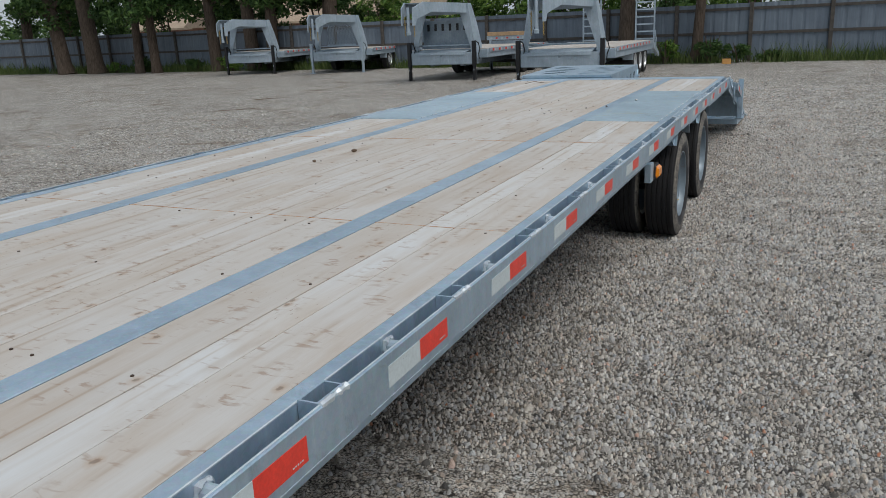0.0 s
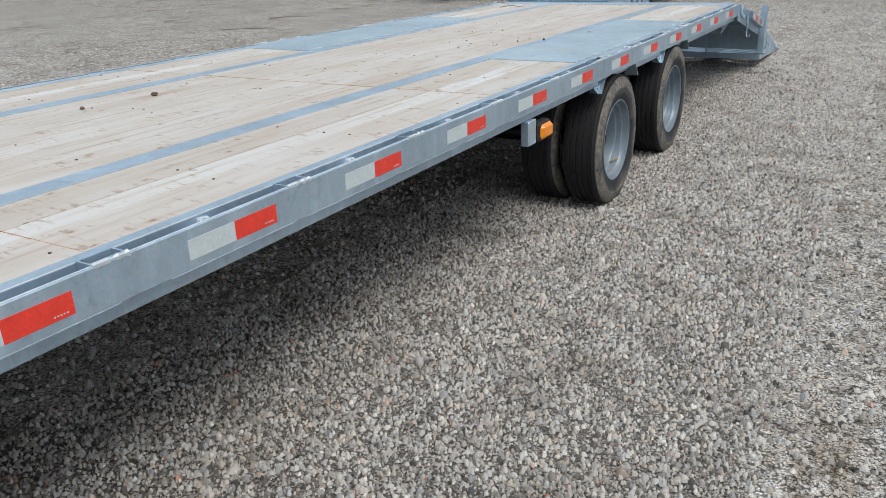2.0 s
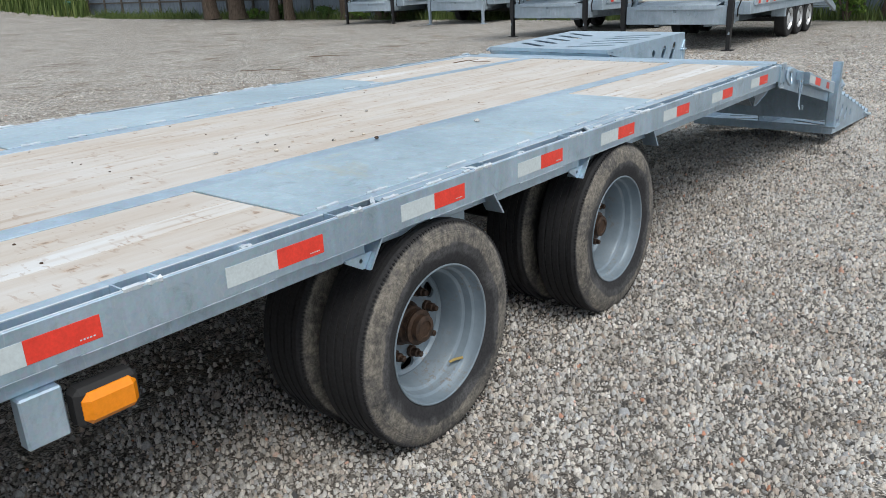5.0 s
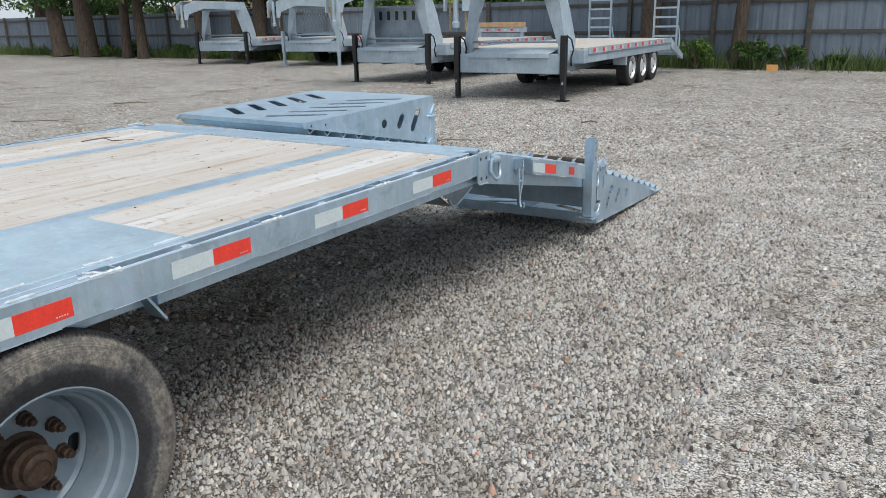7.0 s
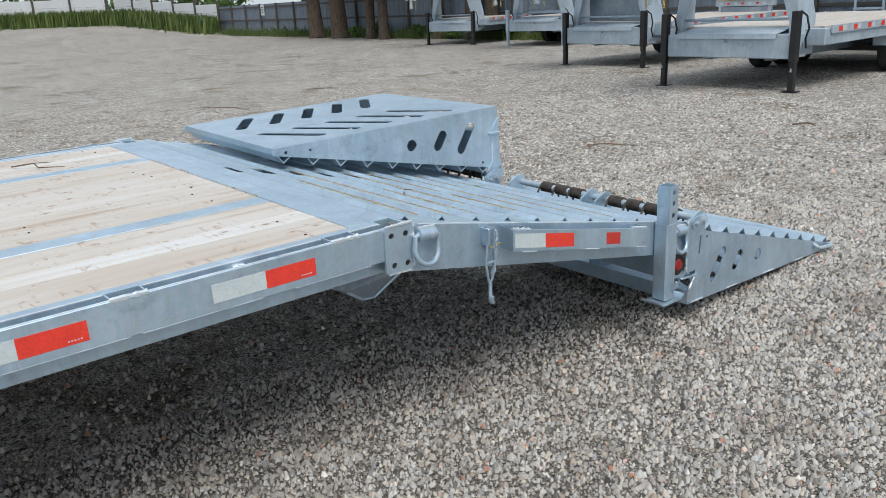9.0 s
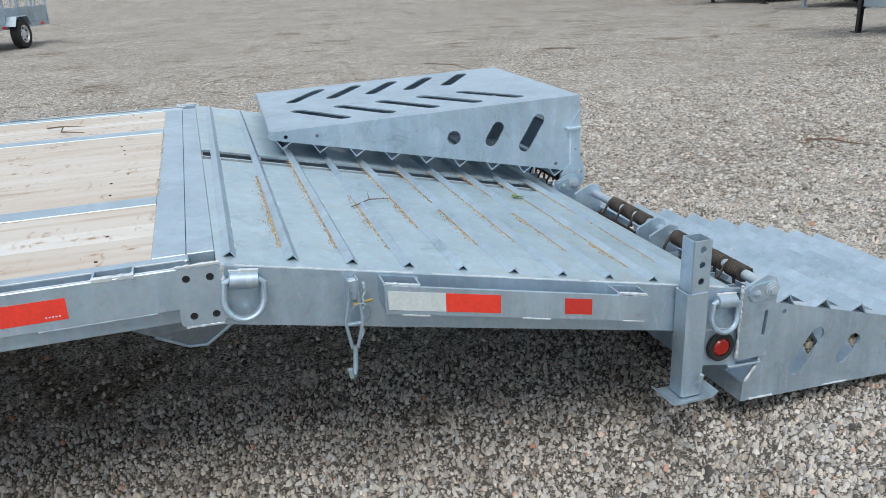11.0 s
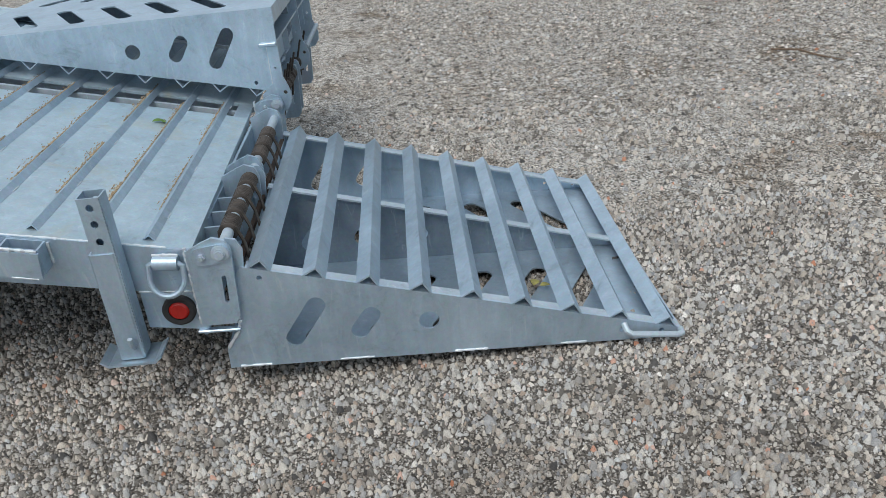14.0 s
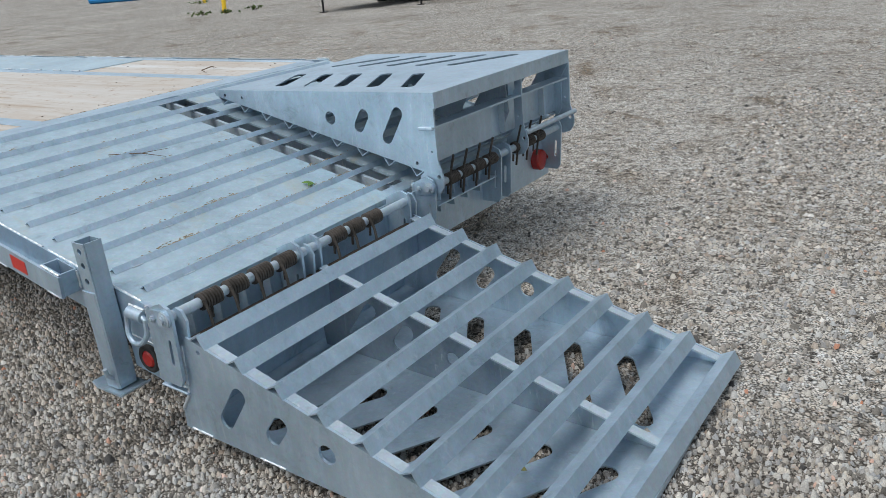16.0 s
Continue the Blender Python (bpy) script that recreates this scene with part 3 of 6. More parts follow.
# small print lines on the tape
bm = bmesh.new()
for k in range(14):
    for d, s in ((0.105, 0.03), (-0.09, 0.03)):
        y = -0.5 - PITCH * k + d
        for j in range(5):
            box(bm, 0.0012, 0.0016, y + j * 0.007, y + j * 0.007 + 0.004, 0.776 if d > 0 else 0.806, 0.779 if d > 0 else 0.809)
part("tape_print", bm, WHITE_TAPE, trailer, "tiny pale print on the tape")["kind"] = "stuff"

STRIPS = ((-0.705, -0.61), (-1.90, -1.805))
for a, b in STRIPS:
    part("deck_strip", boxed(a, b, FRONT, WOOD_END - 0.001, 0.78, DECK + 0.001, bevel=0.002), STEEL, trailer, "galvanised steel strip between planks")
for a, b in ((-0.612, -0.1005), (-2.4095, -1.898)):
    part("wheel_cover_plate", boxed(a, b, *PLATE_Y, 0.80, DECK + 0.005, bevel=0.002), STEEL_STAINED, trailer, "flat galvanised cover plate over the wheels")
    rng = random.Random(3)
    xi = -0.103 if a > -1 else -1.8985
    y = PLATE_Y[0] + 0.05
    while y < PLATE_Y[1] - 0.1:
        part("weld_bead", bead((xi, y, DECK + 0.005), (xi + rng.uniform(-0.004, 0.004), y + rng.uniform(0.06, 0.1), DECK + 0.005), 0.006, int(-y * 50)), WELD, trailer)
        y += 0.2 + rng.uniform(-0.02, 0.03)
for a, b in ((WOOD_END, END - 0.006), (END - 0.0045, END + 0.06)):
    part("deck_end_strip", boxed(-W + 0.101, -0.101, a, b, 0.79, DECK + 0.003, bevel=0.0015), STEEL, trailer)


def deck():
    """Planks, each its own piece, with butt joints and gaps."""
    rows = []
    for a, ws in ((-0.1015, (0.196, 0.114, 0.196)), (-0.7065, (0.1825,) * 6), (-1.9015, (0.196, 0.114, 0.196))):
        x = a
        for w in ws:
            rows.append((x, w))
            x -= w
    rng = random.Random(11)
    for n, (x, w) in enumerate(rows):
        outer = n < 3 or n > 8
        cuts = [FRONT, -8.985, -4.965, WOOD_END + 0.001]
        if outer:
            cuts = [FRONT, -8.985, -4.965, PLATE_Y[0] - 0.002, None, PLATE_Y[1] + 0.002, WOOD_END + 0.001]
        for y0, y1 in zip(cuts, cuts[1:]):
            if y0 is None or y1 is None:
                continue
            dz = rng.uniform(-0.0008, 0.0005)
            g = rng.uniform(0.0016, 0.0028)
            part("plank", boxed(x - w + g, x - g, y0 + 0.0008, y1 - 0.0008, 0.805 + dz, DECK + dz, bevel=0.0015), WOOD_PALE if n in (1, 10) else WOOD, trailer)


deck()

# dark screws along the cross members
bm = bmesh.new()
rng = random.Random(21)
for i in range(19):
    y = -0.3 - i * 0.61
    for x in (-0.15, -0.25, -0.35, -0.45, -0.56, -0.76, -0.85, -0.95, -1.04, -1.12, -1.22, -1.31, -1.40, -1.50, -1.58, -1.68, -1.76, -1.95, -2.05, -2.15, -2.25, -2.36):
        if PLATE_Y[0] < y < PLATE_Y[1] and (x > -0.6 or x < -1.9):
            continue
        if rng.random() < 0.34 and y < WOOD_END:
            s = bmesh.ops.create_cone(bm, cap_ends=True, segments=8, radius1=0.0048, radius2=0.0038, depth=0.003)
            bmesh.ops.translate(bm, verts=s["verts"], vec=(x + rng.uniform(-0.02, 0.02), y + rng.uniform(-0.03, 0.03), DECK + 0.0008))
part("deck_screws", bm, RUST, trailer, "rusty deck screws")["kind"] = "stuff"
for x0, x1 in ((-0.608, -0.103), (-1.803, -0.707), (-2.407, -1.903)):
    for y, hw in ((-6.945, 0.0008), (-4.965, 0.0016)):
        part("joint_seal", boxed(x0, x1, y - hw, y + hw, 0.82, DECK + 0.0009), SEALER, trailer, "thin orange-brown line across the planks")
    part("plank_bed", boxed(x0, x1, FRONT, WOOD_END, 0.803, DECK - 0.0065), SEALER, trailer, "brown shadowed bed under the planks")

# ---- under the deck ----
# beams and cross members in the darker steel, under-deck shade in its colour
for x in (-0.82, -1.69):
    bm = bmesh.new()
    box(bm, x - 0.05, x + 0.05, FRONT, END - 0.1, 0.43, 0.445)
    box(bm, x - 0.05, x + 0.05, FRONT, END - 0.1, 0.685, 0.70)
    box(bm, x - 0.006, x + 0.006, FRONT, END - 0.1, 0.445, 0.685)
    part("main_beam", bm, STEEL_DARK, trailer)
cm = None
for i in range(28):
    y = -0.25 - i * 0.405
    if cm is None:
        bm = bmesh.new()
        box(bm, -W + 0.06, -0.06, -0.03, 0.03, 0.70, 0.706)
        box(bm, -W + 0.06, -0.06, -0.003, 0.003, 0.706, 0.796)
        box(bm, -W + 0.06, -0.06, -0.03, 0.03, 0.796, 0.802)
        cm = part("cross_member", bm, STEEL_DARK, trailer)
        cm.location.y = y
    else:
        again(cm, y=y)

AXLES = (-3.528, -2.288)
AXLE_Z, TYRE_R = (0.337, 0.360), 0.381


def wheel_set():
    """The outer and inner wheel of one axle end, at the origin, with the outer face towards +x."""
    rim = bmesh.new()
    lathe(rim, [(-0.010, 0.236), (-0.003, 0.238), (0.003, 0.237), (0.004, 0.234), (0.001, 0.230), (-0.008, 0.229), (-0.026, 0.226), (-0.036, 0.222), (-0.042, 0.213), (-0.068, 0.208), (-0.074, 0.198), (-0.084, 0.194), (-0.150, 0.190), (-0.165, 0.186), (-0.172, 0.19), (-0.185, 0.220), (-0.19, 0.238), (-0.184, 0.238), (-0.175, 0.205), (-0.16, 0.198), (-0.12, 0.204), (-0.05, 0.216), (-0.03, 0.230)], 64, closed=True)
    wheel = link("wheel", rim, RIM, None, "grey dual wheel with dusty tyres", True)
    disc = bmesh.new()
    holes = []
    for k in range(3):
        a = radians(30 + 120 * k)
        c, d = 0.153 * math.cos(a), 0.153 * math.sin(a)
        holes.append(slot(c + 0.014 * math.sin(a), d - 0.014 * math.cos(a), c - 0.014 * math.sin(a), d + 0.014 * math.cos(a), 0.020))
    dish = lambda u, v, w: (-0.178 + w - 0.10 * max(0.0, 0.13 - math.hypot(u, v)), u, v)
    plate(disc, circle(0, 0, 0.1865, 48), holes + [circle(0, 0, 0.07, 24)], dish, 0.012)
    part("wheel_disc", disc, RIM, wheel)
    bm = bmesh.new()
    lathe(bm, [(-0.172, 0.1855), (-0.158, 0.1855), (-0.155, 0.180), (-0.166, 0.170)], 48, closed=True)
    part("disc_weld", bm, RIM, wheel, smooth=True)
    bm = bmesh.new()
    lathe(bm, [(-0.20, 0.080), (-0.165, 0.078), (-0.158, 0.070), (-0.134, 0.066), (-0.128, 0.060), (-0.112, 0.058), (-0.108, 0.061), (-0.100, 0.061), (-0.096, 0.048), (-0.078, 0.046), (-0.074, 0.040), (-0.073, 0.029), (-0.079, 0.027), (-0.079, 0.0001)], 32)
    part("hub", bm, RUST, wheel, "rusty brown axle hub with a capped centre", True)
    nut = None
    for i in range(8):
        a = 2 * math.pi * (i + 0.25) / 8
        if nut is None:
            bm = bmesh.new()
            lathe(bm, [(-0.168, 0.022), (-0.156, 0.021), (-0.154, 0.016), (-0.134, 0.0155), (-0.131, 0.011), (-0.118, 0.0105), (-0.116, 0.008)], 8)
            nut = part("lug_nut", bm, RUST, wheel, "dark rusty lug nut")
            nut.location = (0, 0.116 * math.cos(a), 0.116 * math.sin(a))
        else:
            again(nut, 0, 0.116 * math.cos(a), 0.116 * math.sin(a))
    prof = [(0.0, 0.237), (0.007, 0.256), (0.014, 0.285), (0.015, 0.315), (0.010, 0.345), (-0.002, 0.368), (-0.008, 0.376), (-0.018, 0.382)]
    for c in (0.042, 0.076, 0.110, 0.144):
        prof += [(-c + 0.005, TYRE_R), (-c + 0.003, TYRE_R - 0.010), (-c - 0.003, TYRE_R - 0.010), (-c - 0.005, TYRE_R)]
    prof += [(-0.17, 0.382), (-0.181, 0.376), (-0.188, 0.366), (-0.200, 0.345), (-0.205, 0.315), (-0.204, 0.285), (-0.198, 0.262), (-0.19, 0.240)]
    bm = bmesh.new()
    lathe(bm, prof, 72, caps=False)
    # shoulder notches
    for i in range(170):
        a = 2 * math.pi * i / 170
        box(bm, -0.012, -0.0005, -0.0028, 0.0028, 0.356, 0.3765, m=Matrix.Rotation(a, 4, "X"))
    # raised sidewall marks
    for i in range(26):
        if i % 13 < 9:
            a = radians(18 + i * 3.4 + (160 if i > 12 else 0))
            box(bm, 0.012, 0.0165, -0.006, 0.004, 0.298, 0.318, m=Matrix.Rotation(a, 4, "X"))
    tyre = part("tyre", bm, TYRE, wheel, "worn black tyre with dusty sidewall", True)
    again(tyre, x=-0.262, name="inner_tyre")
    bm = bmesh.new()
    lathe(bm, [(-0.262, 0.246), (-0.27, 0.21), (-0.44, 0.21), (-0.452, 0.246)], 32, caps=False)
    part("inner_rim", bm, RIM, wheel, smooth=True)
    bm = bmesh.new()
    tube(bm, [(-0.06, 0.10, -0.16), (-0.05, 0.12, -0.155), (-0.03, 0.14, -0.15)], 0.005)
    part("valve_stem", bm, CHAIN, wheel)
    return wheel


first = wheel_set()
first.parent = trailer
TX = -0.006
first.matrix_basis = pose(TX, AXLES[0], AXLE_Z[0], 0, 0, 0)
for k, (y, far) in enumerate(((AXLES[1], 0), (AXLES[0], 1), (AXLES[1], 1))):
    zc = AXLE_Z[AXLES.index(y)]
    c = copy_thing(first, pose(TX, y, zc, 200, 0, 0) if not far else pose(-W - TX, y, zc, 40 * k, 0, 180))
    c.parent = trailer
for y, axle_z in zip(AXLES, AXLE_Z):
    bm = bmesh.new()
    lathe(bm, [(-W + 0.25, 0.055), (-0.25, 0.055)], 16)
    bmesh.ops.translate(bm, verts=bm.verts, vec=(0, y, axle_z))
    part("axle", bm, BLACK_PAINT, trailer, smooth=True)
    for x in (-0.60, -W + 0.60):
        bm = bmesh.new()
        for i, ln in enumerate((0.5, 0.42, 0.33, 0.24)):
            box(bm, x - 0.035, x + 0.035, y - ln, y + ln, 0.47 - i * 0.014, 0.482 - i * 0.014)
        part("leaf_spring", bm, BLACK_PAINT, trailer)
        for d in (-0.52, 0.52):
            bm = bmesh.new()
            plate(bm, [(y + d - 0.09, 0.70), (y + d + 0.09, 0.70), (y + d + 0.035, 0.44), (y + d - 0.035, 0.44)], [], in_x(x - 0.05), 0.1)
            part("spring_hanger", bm, BLACK_PAINT, trailer)
# black pieces added between the wheels to block light and darken the underbody
for x in (-0.60, -W + 0.60):
    eq = part("equaliser", plate(bmesh.new(), [(-3.10, 0.50), (-3.02, 0.56), (-2.91, 0.60), (-2.80, 0.56), (-2.72, 0.50), (-2.74, 0.46), (-2.91, 0.50), (-3.08, 0.46)], [], in_x(x - 0.03), 0.06), BLACK_PAINT, trailer, "black suspension piece added to darken the space between the wheels")
    part("equaliser_hanger", plate(bmesh.new(), [(-3.06, 0.70), (-2.76, 0.70), (-2.85, 0.50), (-2.97, 0.50)], [], in_x(x + 0.035), 0.012), BLACK_PAINT, eq)
# gussets under the side channel
for y, s in ((-3.84, 1), (-3.17, -1), (-2.62, 1), (-1.90, -1)):
    for sx in (0, 1):
        bm = bmesh.new()
        x0 = -0.075 if sx == 0 else -W + 0.006
        ring = [(y + 0.056 * s, 0.744), (y + 0.064 * s, 0.744), (y + 0.009 * s, 0.662), (y, 0.662)]
        plate(bm, ring, [], in_x(x0), 0.071)
        if s > 0:
            plate(bm, [(y - 0.075, 0.6995), (y - 0.075, 0.708), (y + 0.030, 0.708), (y - 0.001, 0.664), (y - 0.012, 0.664)], [circle(y - 0.016, 0.690, 0.007, 8)], in_x(x0 + 0.0485), 0.005)
        part("gusset", bm, STEEL, trailer)
# hanger plate with a nut, between the wheels
bm = bmesh.new()
plate(bm, [(-3.235, 0.70), (-3.095, 0.70), (-3.098, 0.545), (-3.13, 0.535), (-3.215, 0.555)], [], in_x(-0.245), 0.009)
hanger = part("hanger_plate", bm, STEEL, trailer, "galvanised hanger plate")
bm = bmesh.new()
lathe(bm, [(-0.236, 0.022), (-0.228, 0.022), (-0.227, 0.016), (-0.212, 0.016), (-0.211, 0.009)], 6)
bmesh.ops.translate(bm, verts=bm.verts, vec=(0, -3.15, 0.575))
part("nut", bm, SPRING_STEEL, hanger, "dark steel nut")
# amber marker lamp
bm = boxed(-0.045, -0.006, -4.80, -4.715, 0.588, 0.70, bevel=0.004)
part("lamp_bracket", bm, STEEL, trailer)
lampbox = part("marker_lamp", boxed(-0.05, 0.004, -4.70, -4.56, 0.585, 0.675, bevel=0.012), BLACK_RUBBER, trailer)
part("amber_lens", boxed(-0.04, 0.02, -4.69, -4.57, 0.595, 0.665, bevel=0.014), AMBER, lampbox, "amber marker lens")

# ---- beavertail ----
SL = 0.212


def top(y):
    return 0.849 - SL * (y + 0.05)


def floor_z(y):
    return 0.8405 - 0.222 * y


TAIL = 1.456
for x in (-0.012, -W):
    bm = bmesh.new()
    pts = [(-0.07, 0.849), (0.0, top(0.0)), (1.462, top(1.462)), (1.462, 0.275), (1.30, 0.302), (1.30, 0.42), (-0.07, 0.702)]
    plate(bm, pts, [circle(1.447, 0.512, 0.006, 8), circle(1.447, 0.40, 0.006, 8)], in_x(x), 0.012)
    part("side_plate", bm, STEEL, trailer)
    xo = x + 0.012 if x > -1 else x - 0.009
    bm = bmesh.new()
    plate(bm, [(-0.115, 0.712), (-0.105, 0.702), (-0.025, 0.70), (-0.012, 0.712), (-0.008, 0.835), (-0.02, 0.848), (-0.10, 0.850), (-0.113, 0.838)], [circle(u, v, 0.0095, 10) for u, v in ((-0.09, 0.822), (-0.037, 0.82), (-0.085, 0.728), (-0.035, 0.726))], in_x(xo), 0.009)
    bp = part("bolt_plate", bm, STEEL, trailer)
    for u, v in ((-0.09, 0.822), (-0.037, 0.82), (-0.085, 0.728), (-0.035, 0.726)):
        bm = bmesh.new()
        lathe(bm, [(xo, 0.0088), (xo + 0.006, 0.0085)], 8)
        bmesh.ops.translate(bm, verts=bm.verts, vec=(0, u, v))
        part("bolt", bm, BLACK_PAINT, bp, "dark bolt")
    xw = xo + 0.007 if x > -1 else xo + 0.001
    for p, q, r in (((-0.112, 0.852), (-0.012, 0.852), 0.005), ((-0.007, 0.846), (-0.010, 0.712), 0.0055), ((-0.105, 0.702), (-0.020, 0.700), 0.004)):
        part("weld_bead", bead((xw, *p), (xw, *q), r, int(p[1] * 100)), WELD, bp)
    for a, b in ((0.02, 0.45), (0.5, 0.92), (0.95, 1.4)):
        part("weld_seam", bead((x + 0.006, a, top(a) - 0.0005), (x + 0.006, b, top(b) - 0.0005), 0.0045, 7), WELD, trailer)
for x0, x1 in ((-1.178, -0.012), (-W + 0.012, -1.345)):
    bm = bmesh.new()
    vs = [(x, y, z) for x in (x0, x1) for y, z in ((END + 0.061, 0.8435), (0.0, floor_z(0)), (TAIL, floor_z(TAIL)), (TAIL, floor_z(TAIL) - 0.03), (TAIL - 0.012, floor_z(TAIL) - 0.03), (TAIL - 0.012, floor_z(TAIL) - 0.009), (0.0, floor_z(0) - 0.009), (END + 0.061, 0.833))]
    v = [bm.verts.new(p) for p in vs]
    bm.faces.new(v[:8])
    bm.faces.new(v[8:])
    for i in range(8):
        bm.faces.new((v[i], v[(i + 1) % 8], v[8 + (i + 1) % 8], v[8 + i]))
    part("tail_floor", bm, STEEL_STAINED, trailer, "sloped galvanised floor plate")
# recess along the middle, closed at both ends, with a bar in it
part("tail_floor", plate(bmesh.new(), [(1.40, floor_z(1.40)), (TAIL, floor_z(TAIL)), (TAIL, floor_z(TAIL) - 0.009), (1.40, floor_z(1.40) - 0.009)], [], in_x(-1.3448), 0.1664), STEEL, trailer)
bm = bmesh.new()
plate(bm, [(-0.015, floor_z(-0.015) - 0.010), (1.44, floor_z(1.44) - 0.010), (1.44, floor_z(1.44) - 0.05), (-0.015, floor_z(-0.015) - 0.05)], [], in_x(-1.281), 0.018)
part("tail_beam", bm, STEEL_FAR, trailer)
# tray in the darker steel, so the recess is shaded by colour too
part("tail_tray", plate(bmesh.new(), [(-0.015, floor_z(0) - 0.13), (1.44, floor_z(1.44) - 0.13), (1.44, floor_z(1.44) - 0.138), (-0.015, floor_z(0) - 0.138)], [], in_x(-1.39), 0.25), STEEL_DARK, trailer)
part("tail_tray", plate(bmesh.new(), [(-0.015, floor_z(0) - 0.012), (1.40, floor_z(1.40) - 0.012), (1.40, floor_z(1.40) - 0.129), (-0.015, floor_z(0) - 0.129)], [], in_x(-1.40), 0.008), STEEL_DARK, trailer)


def angle_iron(bm, x0, x1, leg=0.017, h=0.016, t=0.0035):
    """An inverted angle bar along x on the origin."""
    prof = [(-leg, 0), (0, h), (leg, 0), (leg - t, 0), (0, h - t * 1.3), (-leg + t, 0)]
    a = [bm.verts.new((x0, u, v)) for u, v in prof]
    b = [bm.verts.new((x1, u, v)) for u, v in prof]
    k = len(prof)
    for i in range(k):
        bm.faces.new((a[i], a[(i + 1) % k], b[(i + 1) % k], b[i]))
    for r in (a, b):
        bm.faces.new((r[0], r[1], r[4], r[5]))
        bm.faces.new((r[1], r[2], r[3], r[4]))
    return bm


rung = None
tilt = math.degrees(math.atan(0.222))
for i in range(10):
    y = 0.012 + 0.1475 * i
    m = pose(0, y, floor_z(y) + 0.0005, -tilt, 0, 0) @ pose(0, 0, 0, 0, 0, -0.8)
    if rung is None:
        rung = part("cleat", angle_iron(bmesh.new(), -W + 0.06, -0.06), STEEL, trailer, "welded angle-iron cleat")
        rung.matrix_basis = m
        stitch = part("weld_bead", bead((0, 0.0178, 0.001), (-0.04, 0.0178, 0.001), 0.0030, 4), WELD, trailer)
        stitch.matrix_basis = m @ Matrix.Translation((-0.3, 0, 0))
    else:
        again(rung, m=m)
    for j in range(5):
        again(stitch, m=m @ Matrix.Translation((-0.12 - 0.45 * j - 0.08 * ((i * 5 + j * 3) % 4), 0, 0)))
# dry plant dust along some cleats
bm = bmesh.new()
rng = random.Random(31)
for i in range(1, 10):
    y = 0.012 + 0.1475 * i - 0.0185
    runs = [(-rng.uniform(0.15, 1.15), rng.uniform(0.12, 0.4)) for _ in range(6)]
    for _ in range(900 if i % 3 else 500):
        x0, ln = rng.choice(runs)
        x = x0 - rng.uniform(0, ln)
        yy = y - 0.014 * x - abs(rng.gauss(0, 0.0024 if rng.random() < 0.85 else 0.011))
        s = rng.uniform(0.0008, 0.0022)
        box(bm, x, x + s * rng.uniform(2, 7), yy, yy + s, floor_z(yy) - 0.0005, floor_z(yy) + rng.uniform(0.0008, 0.0026))
for _ in range(110):
    x, yy, s = -rng.uniform(0.7, 1.8), WOOD_END + rng.gauss(0, 0.004), rng.uniform(0.001, 0.003)
    box(bm, x, x + s * rng.uniform(1, 2.5), yy, yy + s, DECK + 0.0025, DECK + 0.004 + s * 0.3)
tagged(link("dry_plant_dust", bm, SAWDUST), "straw-coloured dry plant dust against the steel cleats", "dust", kind="stuff")

# rub rail of the tail, with tape
def below(y, d):
    return (y, top(y) - d)


bm = bmesh.new()
plate(bm, [below(0.358, 0.011), below(1.102, 0.013), below(1.094, 0.087), below(0.358, 0.085)], [], in_x(0.056), 0.010)
tailrail = part("tail_rub_rail", bm, STEEL, trailer, "short galvanised rub rail")
part("rail_flange", plate(bmesh.new(), [below(0.365, 0.079), below(1.09, 0.080), below(1.09, 0.086), below(0.365, 0.085)], [], in_x(0.0005), 0.0553), STEEL, tailrail)
for y in (0.358, 1.005):
    bm = bmesh.new()
    plate(bm, [(0.0008, y), (0.0558, y), (0.0558, y + 0.095), (0.0008, y + 0.095)], [[(0.0048, y + 0.005), (0.0515, y + 0.005), (0.0515, y + 0.09), (0.0048, y + 0.09)]], lambda u, v, w: (u, v, top(v) - 0.078 + w), 0.072)
    tube_ = part("stand_off", bm, STEEL, tailrail, "open rectangular stand-off tube")
    part("weld_bead", bead((0.059, y + 0.004, top(y) - 0.0085), (0.059, y + 0.092, top(y + 0.092) - 0.0095), 0.0055, 9), WELD, tube_)
    part("weld_bead", bead((0.0025, y + 0.099, top(y + 0.097) - 0.010), (0.0025, y + 0.099, top(y + 0.097) - 0.070), 0.0045, 19), WELD, tube_)
for a, b in ((0.40, 0.47), (0.72, 0.80), (1.02, 1.085)):
    part("weld_seam", bead((0.0655, a, top(a) - 0.087), (0.0655, b, top(b) - 0.088), 0.0028, 11), WELD, tailrail)
for nm, mat, y0, y1, d0, d1 in (("white_tape", WHITE_TAPE, 0.366, 0.5125, 0.024, 0.074), ("red_tape", RED_TAPE, 0.513, 0.660, 0.024, 0.074), ("dark_red_tape", DARK_RED, 0.843, 0.923, 0.026, 0.071)):
    part(nm, plate(bmesh.new(), [below(y0, d0), below(y1, d0), below(y1, d1), below(y0, d1)], [], in_x(0.066), 0.0012), mat, tailrail)


